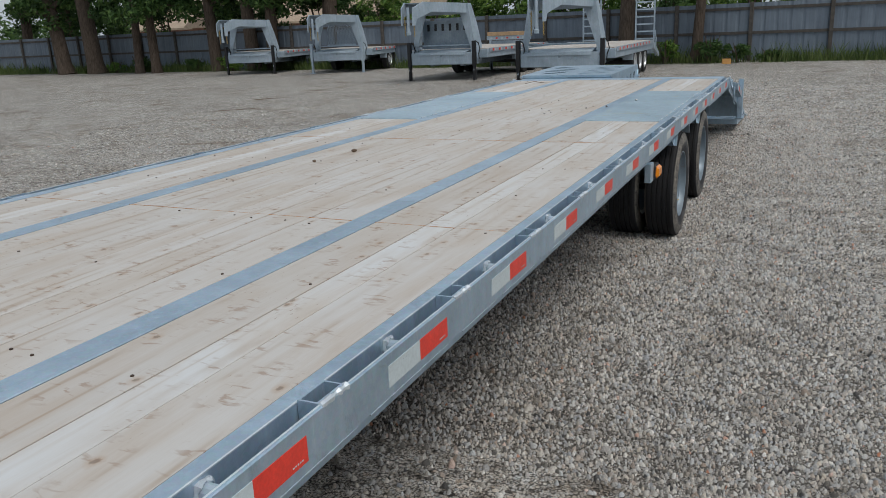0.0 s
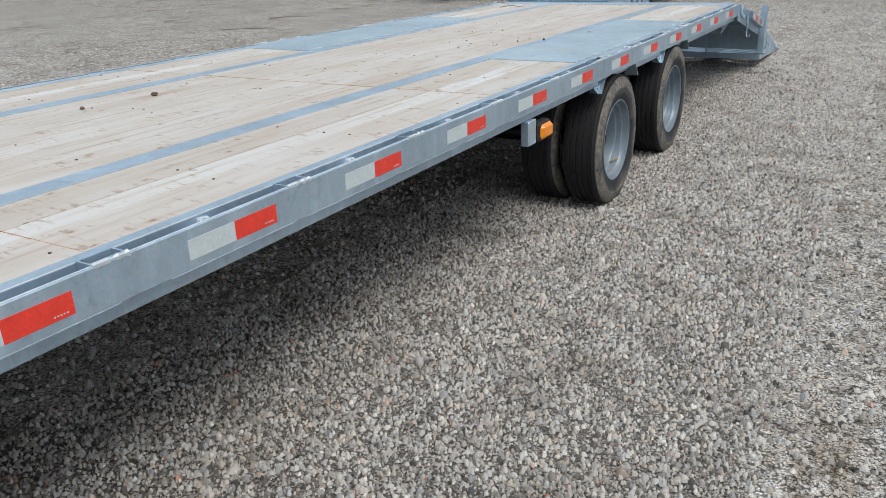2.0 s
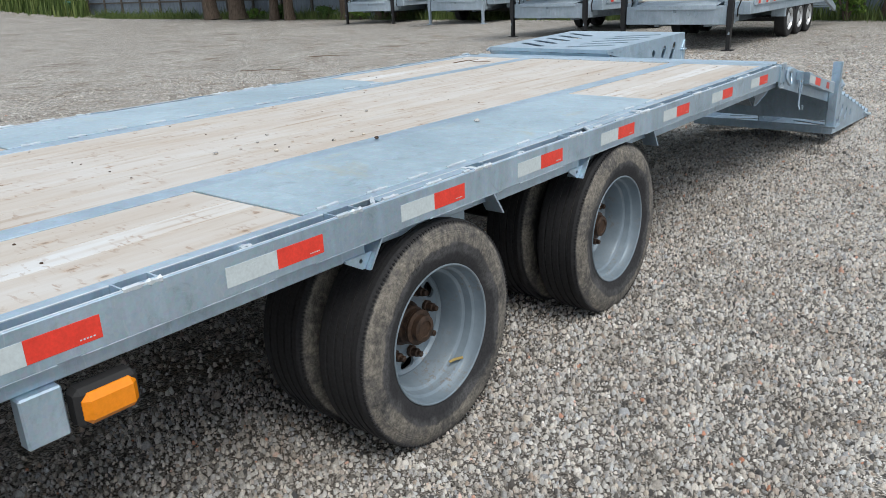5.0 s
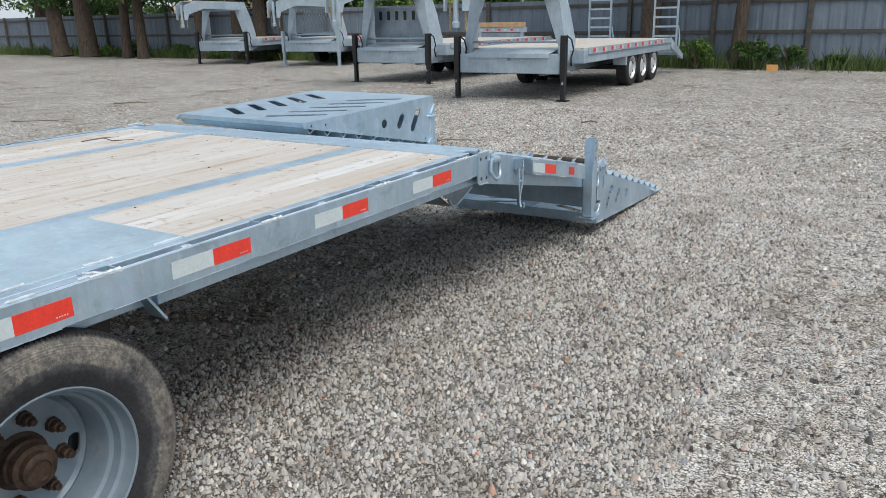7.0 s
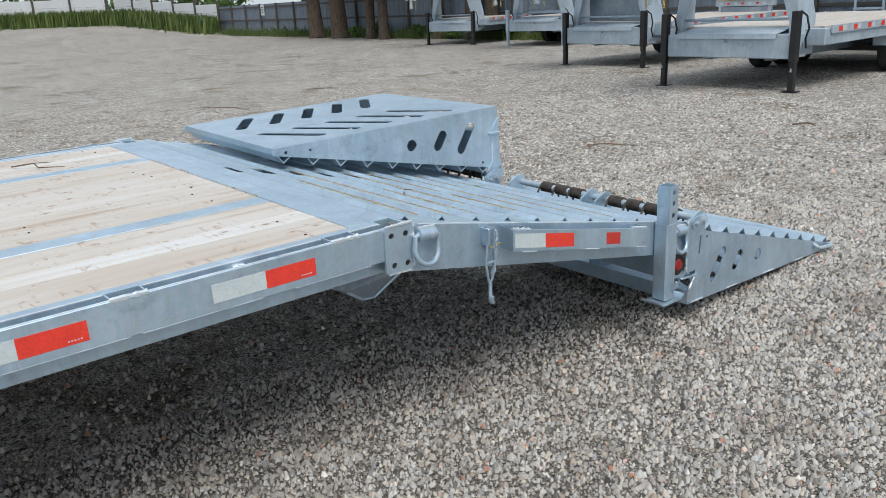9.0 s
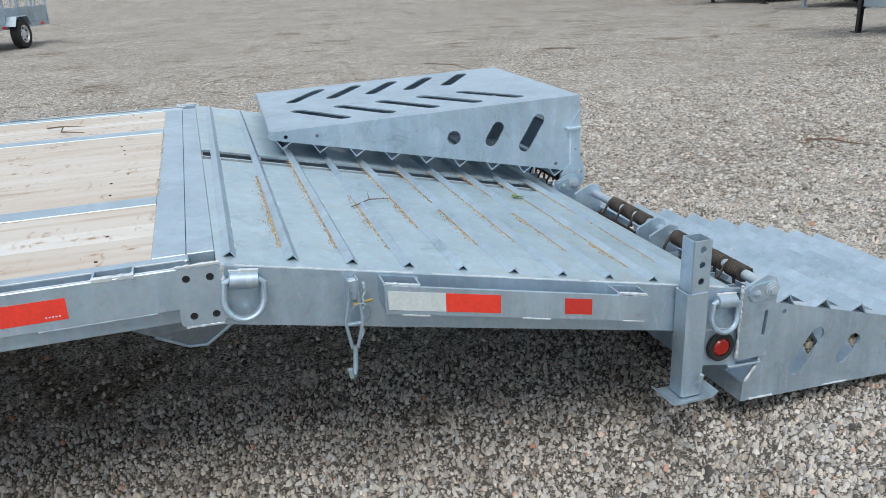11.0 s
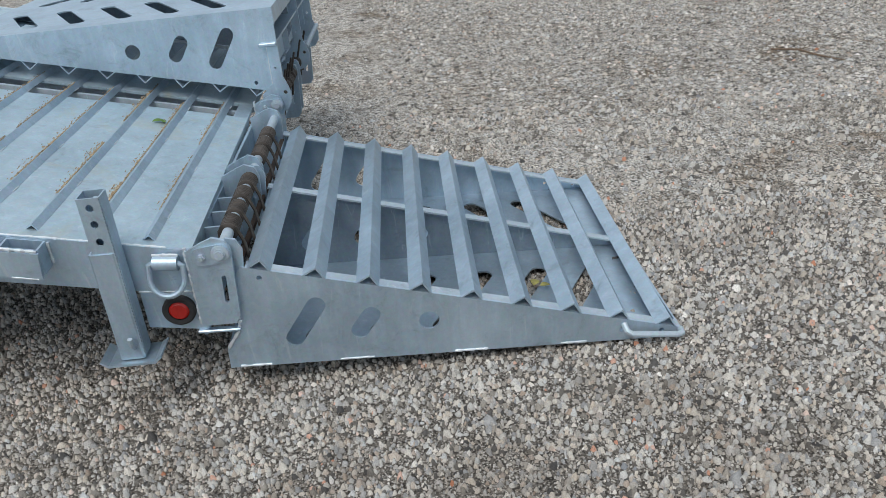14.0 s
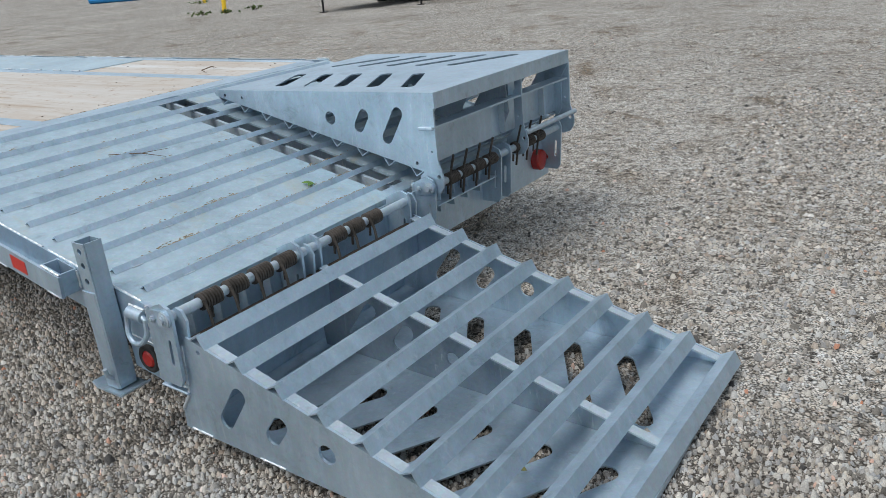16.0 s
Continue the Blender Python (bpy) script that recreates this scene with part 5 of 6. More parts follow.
def gooseneck(m, label, deck_len=7.3, axles=(3.4, 4.15, 4.9), rack="", legs=True, ramps=True, grey_legs=False, tall=0.0):
    t = thing("gooseneck_trailer", label, "trailer", "parked gooseneck trailers", m)
    HW = 1.28
    bm = boxed(-HW, HW, 0.4, deck_len - 1.2, 0.62, 0.86, bevel=0.01)
    part("frame", bm, STEEL_FAR, t)
    n = 13
    for i in range(n):
        x0 = -HW + 0.04 + i * (2 * HW - 0.08) / n
        part("plank", boxed(x0 + 0.003, x0 + (2 * HW - 0.08) / n - 0.003, 0.45, deck_len - 1.25, 0.862, 0.885), WOOD, t)
    for s in (-1, 1):
        part("edge_rail", boxed(s * HW - 0.012 + s * 0.02, s * HW + 0.012 + s * 0.02, 0.55, deck_len - 1.2, 0.78, 0.89), STEEL_FAR, t)
    bm = bmesh.new()
    for s in (-1, 1):
        plate(bm, [(deck_len - 1.2, 0.87), (deck_len, 0.45), (deck_len, 0.33), (deck_len - 1.2, 0.66)], [], in_x(s * HW - 0.03), 0.06)
    for i in range(7):
        y = deck_len - 1.15 + i * 0.18
        box(bm, -HW + 0.04, HW - 0.04, y, y + 0.06, 0.82 - (y - deck_len + 1.2) * 0.35, 0.86 - (y - deck_len + 1.2) * 0.35)
    part("dovetail", bm, STEEL_FAR, t)
    for s in (-1, 1):
        k = int((deck_len - 2) / 0.5)
        for i in range(k):
            y = 0.75 + i * 0.5
            for nm, mat, d in (("red_tape", RED_TAPE, 0.0), ("white_tape", WHITE_TAPE, 0.13)):
                x = s * (HW + 0.032)
                part(nm, boxed(min(x, x + s * 0.002), max(x, x + s * 0.002), y + d, y + d + 0.128, 0.80, 0.87), mat, t)
    for s in (-0.5, 0.5):
        part("main_beam", boxed(s - 0.05, s + 0.05, 0.3, deck_len - 1.0, 0.40, 0.62), STEEL_DARK, t)
    for y in axles:
        road_wheel(t, HW - 0.02, y, 0.375, 0.23, BRIGHT_RIM, 1)
        road_wheel(t, -HW + 0.02, y, 0.375, 0.23, BRIGHT_RIM, -1)
        part("axle", boxed(-HW + 0.2, HW - 0.2, y - 0.04, y + 0.04, 0.33, 0.41), BLACK_PAINT, t)
    for s in (-1, 1):
        x0, x1 = sorted((s * (HW - 0.28), s * (HW + 0.0)))
        part("fender_step", boxed(x0, x1, axles[0] - 0.48, axles[0] - 0.42, 0.45, 0.70), STEEL_FAR, t)
    # neck: an arch across the front and two arms that meet at the coupler
    zt = 2.12 + tall
    bm = bmesh.new()
    arch = [(-1.0, 0.50), (-0.88, 0.50), (-0.87, 0.95), (-0.56, 1.82 + tall), (0.56, 1.82 + tall), (0.87, 0.95), (0.88, 0.50), (1.0, 0.50), (1.0, 1.02), (0.90, 1.62 + tall), (0.82, zt), (-0.82, zt), (-0.90, 1.62 + tall), (-1.0, 1.02)]
    plate(bm, arch, [], lambda u, v, w: (u, 0.14 + w + 0.10 * (v - 0.5) * 0, v), 0.03)
    part("neck_arch", bm, STEEL_FAR, t)
    for s in (-1, 1):
        bm = bmesh.new()
        plate(bm, [(0.171, 0.50), (0.66, 0.50), (0.66, 1.02), (0.56, 1.55 + tall), (0.36, zt), (0.171, zt)], [], lambda u, v, w: (s * (1.0 if v < 1.02 else 1.0 - 0.17 * (v - 1.02) / 1.1) - s * w, u, v), 0.012)
        part("neck_side", bm, STEEL_FAR, t)
        prof = [(0.139, zt), (-1.62, 2.16 + tall), (-2.02, 2.0 + tall), (-2.04, 1.55 + tall), (-1.93, 1.55 + tall), (-1.88, 1.72 + tall), (-1.30, 1.90 + tall), (0.139, 1.85 + tall)]
        part("neck_arm", plate(bmesh.new(), prof, [], lambda u, v, w: (s * (0.78 + 0.60 * (u - 0.139) / 2.18) - s * w, u, v), 0.03), STEEL_FAR, t)
    beam_ = part("neck_beam", boxed(-0.80, 0.80, 0.172, 0.34, 1.90 + tall, 2.11 + tall, bevel=0.01), STEEL_FAR, t)
    part("red_lettering_bar", boxed(-0.26, 0.26, 0.1365, 0.1395, 2.01 + tall, 2.07 + tall), SIGN_RED, beam_, "small red sign bar")
    part("red_lettering_bar", boxed(-0.22, 0.22, 0.1365, 0.1395, 1.965 + tall, 1.99 + tall), SIGN_RED, beam_)
    bm = bmesh.new()
    plate(bm, [(-1.6, -0.30), (-1.6, 0.30), (0.139, 0.78), (0.139, -0.78)], [], lambda u, v, w: (v, u, 2.09 + tall - 0.025 * u + w), 0.012)
    part("neck_top", bm, STEEL_FAR, t)
    bm = bmesh.new()
    lathe(bm, [(1.30 + tall, 0.055), (1.38 + tall, 0.06), (1.40 + tall, 0.042), (2.02 + tall, 0.042)], 14, "z")
    bmesh.ops.translate(bm, verts=bm.verts, vec=(0, -1.96, 0))
    part("coupler", bm, STEEL_FAR, t, smooth=True)
    for s in (-1, 1):
        bm = bmesh.new()
        for j in range(14):
            r = 0.022
            z = 1.75 + tall - j * 0.036
            ang = [2 * math.pi * q / 8 for q in range(8)]
            if j % 2:
                pts = [(s * 0.14 + r * 0.7 * math.cos(a), -1.9, z + r * 1.2 * math.sin(a)) for a in ang]
            else:
                pts = [(s * 0.14, -1.9 + r * 0.7 * math.cos(a), z + r * 1.2 * math.sin(a)) for a in ang]
            tube(bm, pts, 0.006, 4, True)
        part("safety_chain", bm, CHAIN, t, "brass-coloured safety chain")
    # front box, lid and cross bar
    bm = boxed(-1.0, 1.0, -0.06, 0.46, 0.46, 0.80, bevel=0.01)
    tool = part("toolbox", bm, STEEL_FAR, t, "galvanised front toolbox")
    bm = bmesh.new()
    plate(bm, [(-0.09, 0.80), (0.40, 0.87), (0.40, 0.885), (-0.09, 0.815), (-0.10, 0.74), (-0.088, 0.74)], [], in_x(-0.80), 1.60)
    part("lid", bm, STEEL_FAR, tool)
    part("lid_latch", boxed(-0.03, 0.03, -0.075, -0.06, 0.68, 0.73, bevel=0.004), STEEL_DARK, tool)
    bm = bmesh.new()
    tube(bm, [(-0.95, 0.30, 1.0), (0.95, 0.30, 1.0)], 0.022, 8)
    part("cross_bar", bm, STEEL_FAR, t)
    if rack == "mesh":
        bm = bmesh.new()
        box(bm, -0.6, 0.6, 0.46, 0.5, 1.0, 1.06)
        box(bm, -0.6, 0.6, 0.46, 0.5, 1.80, 1.86)
        for i in range(9):
            for j in range(6):
                x, z = -0.52 + i * 0.13 + (0.065 if j % 2 else 0), 1.12 + j * 0.125
                tube(bm, [(x + 0.055 * math.cos(a), 0.48, z + 0.055 * math.sin(a)) for a in [math.pi * q / 3 for q in range(6)]], 0.012, 4, True)
        part("headboard_mesh", bm, STEEL_FAR, t, "hexagonal mesh headboard")
    if rack in ("board", "wood"):
        part("headboard", boxed(-0.85, 0.85, 0.50, 0.53, 0.90, 1.72), STEEL_DARK, t)
        for i in range(6):
            part("tie_slot", boxed(-0.70 + i * 0.24, -0.62 + i * 0.24, 0.49, 0.4995, 1.42, 1.62), BLACK_PAINT, t)
    # landing legs
    leg_mat = STEEL_FAR if grey_legs else BLACK_PAINT
    for s in (-1, 1):
        bm = bmesh.new()
        box(bm, s * 1.06 - 0.05, s * 1.06 + 0.05, -0.10, 0.02, 0.42, 1.12, 0.006)
        box(bm, s * 1.06 - 0.038, s * 1.06 + 0.038, -0.085, 0.005, 0.012, 0.43, 0.004)
        leg = part("landing_leg", bm, leg_mat, t, "grey landing leg" if grey_legs else "black landing leg")
        part("leg_foot", boxed(s * 1.06 - 0.10, s * 1.06 + 0.10, -0.13, 0.05, 0.0, 0.014), leg_mat, leg)
        bm = bmesh.new()
        tube(bm, [(s * 1.06, -0.12, 0.30), (s * 1.06 + 0.04, -0.17, 0.30), (s * 1.06 + 0.04, -0.18, 0.34)], 0.012, 6)
        part("leg_pin", bm, STEEL_FAR, leg)
        bm = bmesh.new()
        tube(bm, [(s * 1.06 + 0.03, 0.0, 1.12), (s * 1.06 + 0.10, 0.05, 1.05), (s * 1.06 + 0.14, 0.06, 0.88), (s * 1.06 + 0.08, 0.10, 0.74), (s * 1.06 + 0.05, 0.2, 0.6)], 0.014, 6)
        part("air_hose", bm, BLACK_RUBBER, t)
        bm = bmesh.new()
        lathe(bm, [(0.56, 0.045), (0.545, 0.045), (0.538, 0.02)], 12, "y")
        bmesh.ops.translate(bm, verts=bm.verts, vec=(s * 1.2, -0.02, 0.70))
        part("front_lamp", bm, AMBER, t)
    if ramps:
        for s in (-1, 1):
            ladder_ramp(t, s * 0.86, deck_len - 0.15, 0.55, 1.75, 0.58)
    return t


gooseneck(pose(-4.76, 9.64, 0, 0, 0, 1.2), "galvanised gooseneck trailer with three axles and upright ladder ramps", 7.4, (3.3, 4.1, 4.9))
gooseneck(pose(-9.03, 11.98, 0, 0, 0, -1.6), "galvanised gooseneck trailer with slotted headboard and black legs", 7.0, (3.6, 4.45), rack="board", ramps=False, tall=0.05)
gooseneck(pose(-15.71, 16.85, 0, 0, 0, 8), "galvanised gooseneck trailer with mesh headboard and grey legs", 6.4, (2.4, 3.25), rack="mesh", ramps=False, grey_legs=True)
gooseneck(pose(-19.96, 16.95, 0, 0, 0, 9), "galvanised gooseneck trailer with open neck and black legs", 6.2, (3.6, 4.45), ramps=False)


def tail_rack():
    """The raised steel tail of another trailer, with a plank laid on it."""
    t = thing("steel_rack", "galvanised steel rack topped with a tan plank", "rack", m=pose(-8.75, 17.0, 0, 0, 0, -8))
    for x in (-0.72, 0.72):
        part("post", boxed(x - 0.04, x + 0.04, -0.04, 0.04, 0.0, 1.16, bevel=0.005), STEEL_FAR, t)
    part("rail", boxed(-0.85, 0.85, -0.05, 0.05, 1.02, 1.16, bevel=0.005), STEEL_FAR, t)
    part("lower_panel", boxed(-0.68, 0.68, -0.02, 0.02, 0.70, 1.0), STEEL_DARK, t)
    part("plank", boxed(-0.80, 0.80, -0.09, 0.05, 1.162, 1.29, bevel=0.006), TAN_PLANK, t, "tan wooden plank")
    for i in range(7):
        part("red_tape", boxed(-0.7 + i * 0.21, -0.62 + i * 0.21, -0.053, -0.0505, 1.06, 1.11), RED_TAPE if i % 2 else WHITE_TAPE, t)


tail_rack()


def utility_trailer(m, label, ln, wd, axles, h=0.62, dark=False, front_h=0.0):
    """A low open trailer, origin at the middle of its axles, tongue towards +x."""
    steel = BLACK_PAINT if dark else STEEL_FAR
    t = thing("utility_trailer", label, "trailer", "parked utility trailers", m)
    part("floor_frame", boxed(-ln / 2, ln / 2, -wd / 2, wd / 2, 0.48, 0.58), steel, t)
    part("trailer_floor", boxed(-ln / 2 + 0.03, ln / 2 - 0.03, -wd / 2 + 0.03, wd / 2 - 0.03, 0.582, 0.60), WOOD if not dark else STEEL_DARK, t)
    if h > 0:
        for s in (-1, 1):
            y = s * (wd / 2 - 0.02)
            part("side_panel", boxed(-ln / 2 + 0.04, ln / 2 - 0.04, y - 0.008, y + 0.008, 0.60, 0.60 + h * 0.62), steel, t)
            bm = bmesh.new()
            tube(bm, [(-ln / 2, y, 0.6 + h), (ln / 2, y, 0.6 + h)], 0.03, 8)
            part("top_rail", bm, steel, t)
            k = max(3, int(ln / 0.75))
            for i in range(k + 1):
                x = -ln / 2 + 0.03 + i * (ln - 0.06) / k
                part("stake", boxed(x - 0.025, x + 0.025, y - 0.03, y + 0.03, 0.56, 0.6 + h), steel, t)
    if not dark:
        # gate standing at the back
        bm = bmesh.new()
        for i in range(8):
            y = -wd / 2 + 0.1 + i * (wd - 0.2) / 7
            box(bm, -ln / 2 - 0.05, -ln / 2 - 0.01, y - 0.02, y + 0.02, 0.5, 1.75)
        for z in (0.55, 1.15, 1.72):
            box(bm, -ln / 2 - 0.06, -ln / 2 - 0.0, -wd / 2 + 0.06, wd / 2 - 0.06, z, z + 0.05)
        part("tail_gate", bm, steel, t)
    for a in axles:
        for s in (-1, 1):
            w = road_wheel(t, 0, 0, 0.35, 0.21, BRIGHT_RIM, s)
            w.matrix_basis = pose(a, s * (wd / 2 + 0.24), 0.35, 0, 0, 90 * s)
    for s in (-1, 1):
        a0, a1 = min(axles) - 0.42, max(axles) + 0.42
        y0, y1 = sorted((s * wd / 2, s * (wd / 2 + 0.25)))
        bm = bmesh.new()
        plate(bm, [(a0, 0.55), (a0 + 0.15, 0.78), (a1 - 0.15, 0.78), (a1, 0.55), (a1 - 0.02, 0.55), (a1 - 0.16, 0.765), (a0 + 0.16, 0.765), (a0 + 0.02, 0.55)], [], lambda u, v, w: (u, y0 + w, v), y1 - y0)
        part("fender", bm, steel, t)
    bm = bmesh.new()
    tube(bm, [(ln / 2, -wd / 2 + 0.1, 0.52), (ln / 2 + 1.2, 0, 0.50)], 0.04, 6)
    tube(bm, [(ln / 2, wd / 2 - 0.1, 0.52), (ln / 2 + 1.2, 0, 0.50)], 0.04, 6)
    box(bm, ln / 2 + 1.15, ln / 2 + 1.5, -0.05, 0.05, 0.46, 0.54)
    part("tongue", bm, steel, t)
    if dark:
        tb = part("tongue_box", boxed(ln / 2 + 0.05, ln / 2 + 0.75, -0.42, 0.42, 0.56, 0.80, bevel=0.015), BLACK_PAINT, t, "black box on the tongue")
        for z in (0.66, 0.71):
            part("red_bar", boxed(ln / 2 + 0.2, ln / 2 + 0.6, 0.4205, 0.4225, z, z + 0.025), SIGN_RED, tb)
        part("winch_frame", boxed(ln / 2 + 1.05, ln / 2 + 1.2, -0.12, 0.12, 0.52, 0.78, bevel=0.01), BLACK_PAINT, t)
    bm = bmesh.new()
    tube(bm, [(ln / 2 + 0.95, 0.0, 0.85), (ln / 2 + 0.95, 0.0, 0.02)], 0.03, 8)
    box(bm, ln / 2 + 0.87, ln / 2 + 1.03, -0.08, 0.08, 0.0, 0.02)
    part("jack", bm, BLACK_PAINT, t)
    for s in (-1, 1):
        y = s * (wd / 2 + 0.002)
        for i in range(4):
            x = -ln / 2 + 0.3 + i * (ln - 0.8) / 3
            part("red_tape", boxed(x, x + 0.18, min(y, y + s * 0.003), max(y, y + s * 0.003), 0.50, 0.56), RED_TAPE, t)
    for s in (-1, 1):
        part("marker_lamp", boxed(ln / 2 - 0.12, ln / 2 - 0.02, s * wd / 2 - 0.02, s * wd / 2 + 0.02, 0.50, 0.56), AMBER, t)
    return t


utility_trailer(pose(-20.95, -4.95, 0, 0, 0, -17), "galvanised single-axle utility trailer with solid sides", 3.8, 1.75, (0,), 0.62)
utility_trailer(pose(-20.1, -8.3, 0, 0, 0, -20), "galvanised tandem-axle utility trailer with panel sides", 4.8, 1.75, (-0.38, 0.38), 0.66)
utility_trailer(pose(-18.6, -11.2, 0, 0, 0, -10), "black open car hauler with tandem axles", 4.4, 1.8, (-0.8, 0.0), 0.0, dark=True)


def bollard(x, y, lean):
    bm = bmesh.new()
    lathe(bm, [(0.0, 0.07), (1.02, 0.07), (1.07, 0.055), (1.09, 0.02)], 16, "z")
    o = link("bollard", bm, YELLOW, None, "", True)
    o.matrix_world = pose(x, y, 0, 0, lean, 0)
    tagged(o, "yellow painted steel bollard in the gravel", "bollard", "yellow bollards")


bollard(-21.7, -24.0, 3)
bollard(-16.4, -16.8, -6)
bm = bmesh.new()
for i in range(3):
    tube(bm, [(0, i * 0.42, 0.2), (4.5, i * 0.42, 0.2)], 0.2, 12)
pipe = link("pipe_stack", bm, BLUE, None, "", True)
pipe.matrix_world = pose(-27.9, -33.6, 0, 0, 0, -58)
tagged(pipe, "row of bright blue plastic pipes on the gravel", "pipes")

# ---- fence ----


def fence_y(x):
    return 19.15 + 0.065 * max(0.0, -x - 2.0)


FH = 1.88
fence = thing("yard_fence", "blue-grey corrugated metal fence on weathered timber posts", "fence")
STEP = 2.4
panel = None
for i in range(-10, 22):
    x0 = 1.4 - STEP * i
    y0, y1 = fence_y(x0), fence_y(x0 - STEP)
    ang = math.degrees(math.atan2(y1 - y0, -STEP))
    m = pose(x0, y0, 0, 0, 0, ang)
    if panel is None:
        vs, fs = [], []
        k = 48
        for j in range(k + 1):
            u = j * 2.404 / k
            ph = j % 8
            d = 0.022 if ph in (0, 1) else 0.0
            for z in (0.04, FH):
                vs.append((u, -d, z))
            for z in (0.04, FH):
                vs.append((u, -d - 0.004, z))
        for j in range(k):
            a = j * 4
            fs += [(a, a + 1, a + 5, a + 4), (a + 2, a + 6, a + 7, a + 3), (a + 1, a + 3, a + 7, a + 5)]
        panel = raw("fence_panel", vs, fs, FENCE, fence)
        panel.matrix_basis = m
        bm = boxed(-0.06, 0.06, 0.005, 0.11, 0.0, FH + 0.02, bevel=0.01)
        fpost = part("fence_post", bm, POST_WOOD, fence)
        fpost.matrix_basis = m
        bm = boxed(0.0, 2.404, 0.005, 0.045, FH * 0.47, FH * 0.47 + 0.09)
        frail = part("fence_rail", bm, POST_WOOD, fence)
        frail.matrix_basis = m
        bm = boxed(0.0, 2.404, 0.005, 0.045, FH - 0.22, FH - 0.13)
        frail2 = part("fence_rail", bm, POST_WOOD, fence)
        frail2.matrix_basis = m
    else:
        for o in (panel, fpost, frail, frail2):
            again(o, m=m, parent=fence)

# low white fence far off at the corner of the yard
low = thing("low_fence", "low pale panel fence at the far side of the yard", "fence")
lp = None
BEND = ((-51.5, 22.35), (-62.7, 19.5), (-66.5, 6.0), (-67.0, -14.0))


def along_bend(d):
    """Place and heading at a distance along the far fence."""
    for (xa, ya), (xb, yb) in zip(BEND, BEND[1:]):
        ln = math.hypot(xb - xa, yb - ya)
        if d < ln or (xb, yb) == BEND[-1]:
            return xa + (xb - xa) * d / ln, ya + (yb - ya) * d / ln, math.degrees(math.atan2(yb - ya, xb - xa))
        d -= ln


for i in range(17):
    x, y, ang = along_bend(i * 2.55)
    m = pose(x, y, rise(x), 0, 0, ang)
    if lp is None:
        bm = bmesh.new()
        for z in (0.15, 0.73, 1.31):
            box(bm, 0.02, 2.5, -0.02, 0.02, z, z + 0.56)
        lp = part("fence_panel", bm, PALE_WALL, low)
        lp.matrix_basis = m
        lq = part("fence_post", boxed(-0.08, 0.08, -0.08, 0.08, -0.3, 2.05), POST_WOOD, low)
        lq.matrix_basis = m
    else:
        again(lp, m=m)
        again(lq, m=m)
shed = thing("metal_shed", "long white metal shed behind the pale fence", "shed", m=pose(-90, 4, 1.1, 0, 0, 5))
part("wall", boxed(-5, 5, -14, 9, 0, 3.2), PALE_WALL, shed)
part("roof", plate(bmesh.new(), [(-5.4, 3.2), (0, 4.6), (5.4, 3.2), (5.4, 3.05), (-5.4, 3.05)], [], lambda u, v, w: (u, -14.3 + w, v), 23.6), PALE_WALL, shed)
part("gutter", boxed(5.0, 5.5, -14.3, 9.3, 2.9, 3.1), BLACK_PAINT, shed)
bm = bmesh.new()
lathe(bm, [(0, 0.22), (0.02, 0.25), (0.75, 0.29), (0.78, 0.31), (0.84, 0.30), (0.9, 0.15)], 16, "z")
binn = link("rubbish_bin", bm, GREEN_BIN, None, "", True)
binn.matrix_world = pose(-52, 21.2, rise(-52))
tagged(binn, "dark green plastic bin by the fence", "bin")

# ---- plants ----


def leaf_cloud(name, clumps, count, size, material, parent=None, seed=1, flat=0.7):
    """Many small leaf cards round clump centres (x, y, z, radius)."""
    rng = np.random.default_rng(seed)
    cl = np.array(clumps)
    pick = rng.choice(len(cl), count, p=cl[:, 3] ** 2 / (cl[:, 3] ** 2).sum())
    d = rng.normal(size=(count, 3))
    d /= np.linalg.norm(d, axis=1)[:, None]
    rad = cl[pick, 3] * rng.uniform(0.25, 1.05, count) ** 0.6
    c = cl[pick, :3] + d * rad[:, None] * (1, 1, flat)
    s = size * rng.uniform(0.55, 1.5, count)[:, None]
    a = rng.normal(size=(count, 3))
    a /= np.linalg.norm(a, axis=1)[:, None]
    b = np.cross(a, rng.normal(size=(count, 3)))
    b /= np.linalg.norm(b, axis=1)[:, None]
    n = np.cross(a, b)
    p = np.stack([c - a * s, c + b * s * 0.45 + n * s * 0.15, c + a * s, c - b * s * 0.45 + n * s * 0.15], 1).reshape(-1, 3)
    idx = np.arange(count * 4).reshape(-1, 4)
    return raw(name, p.tolist(), idx.tolist(), material, parent)


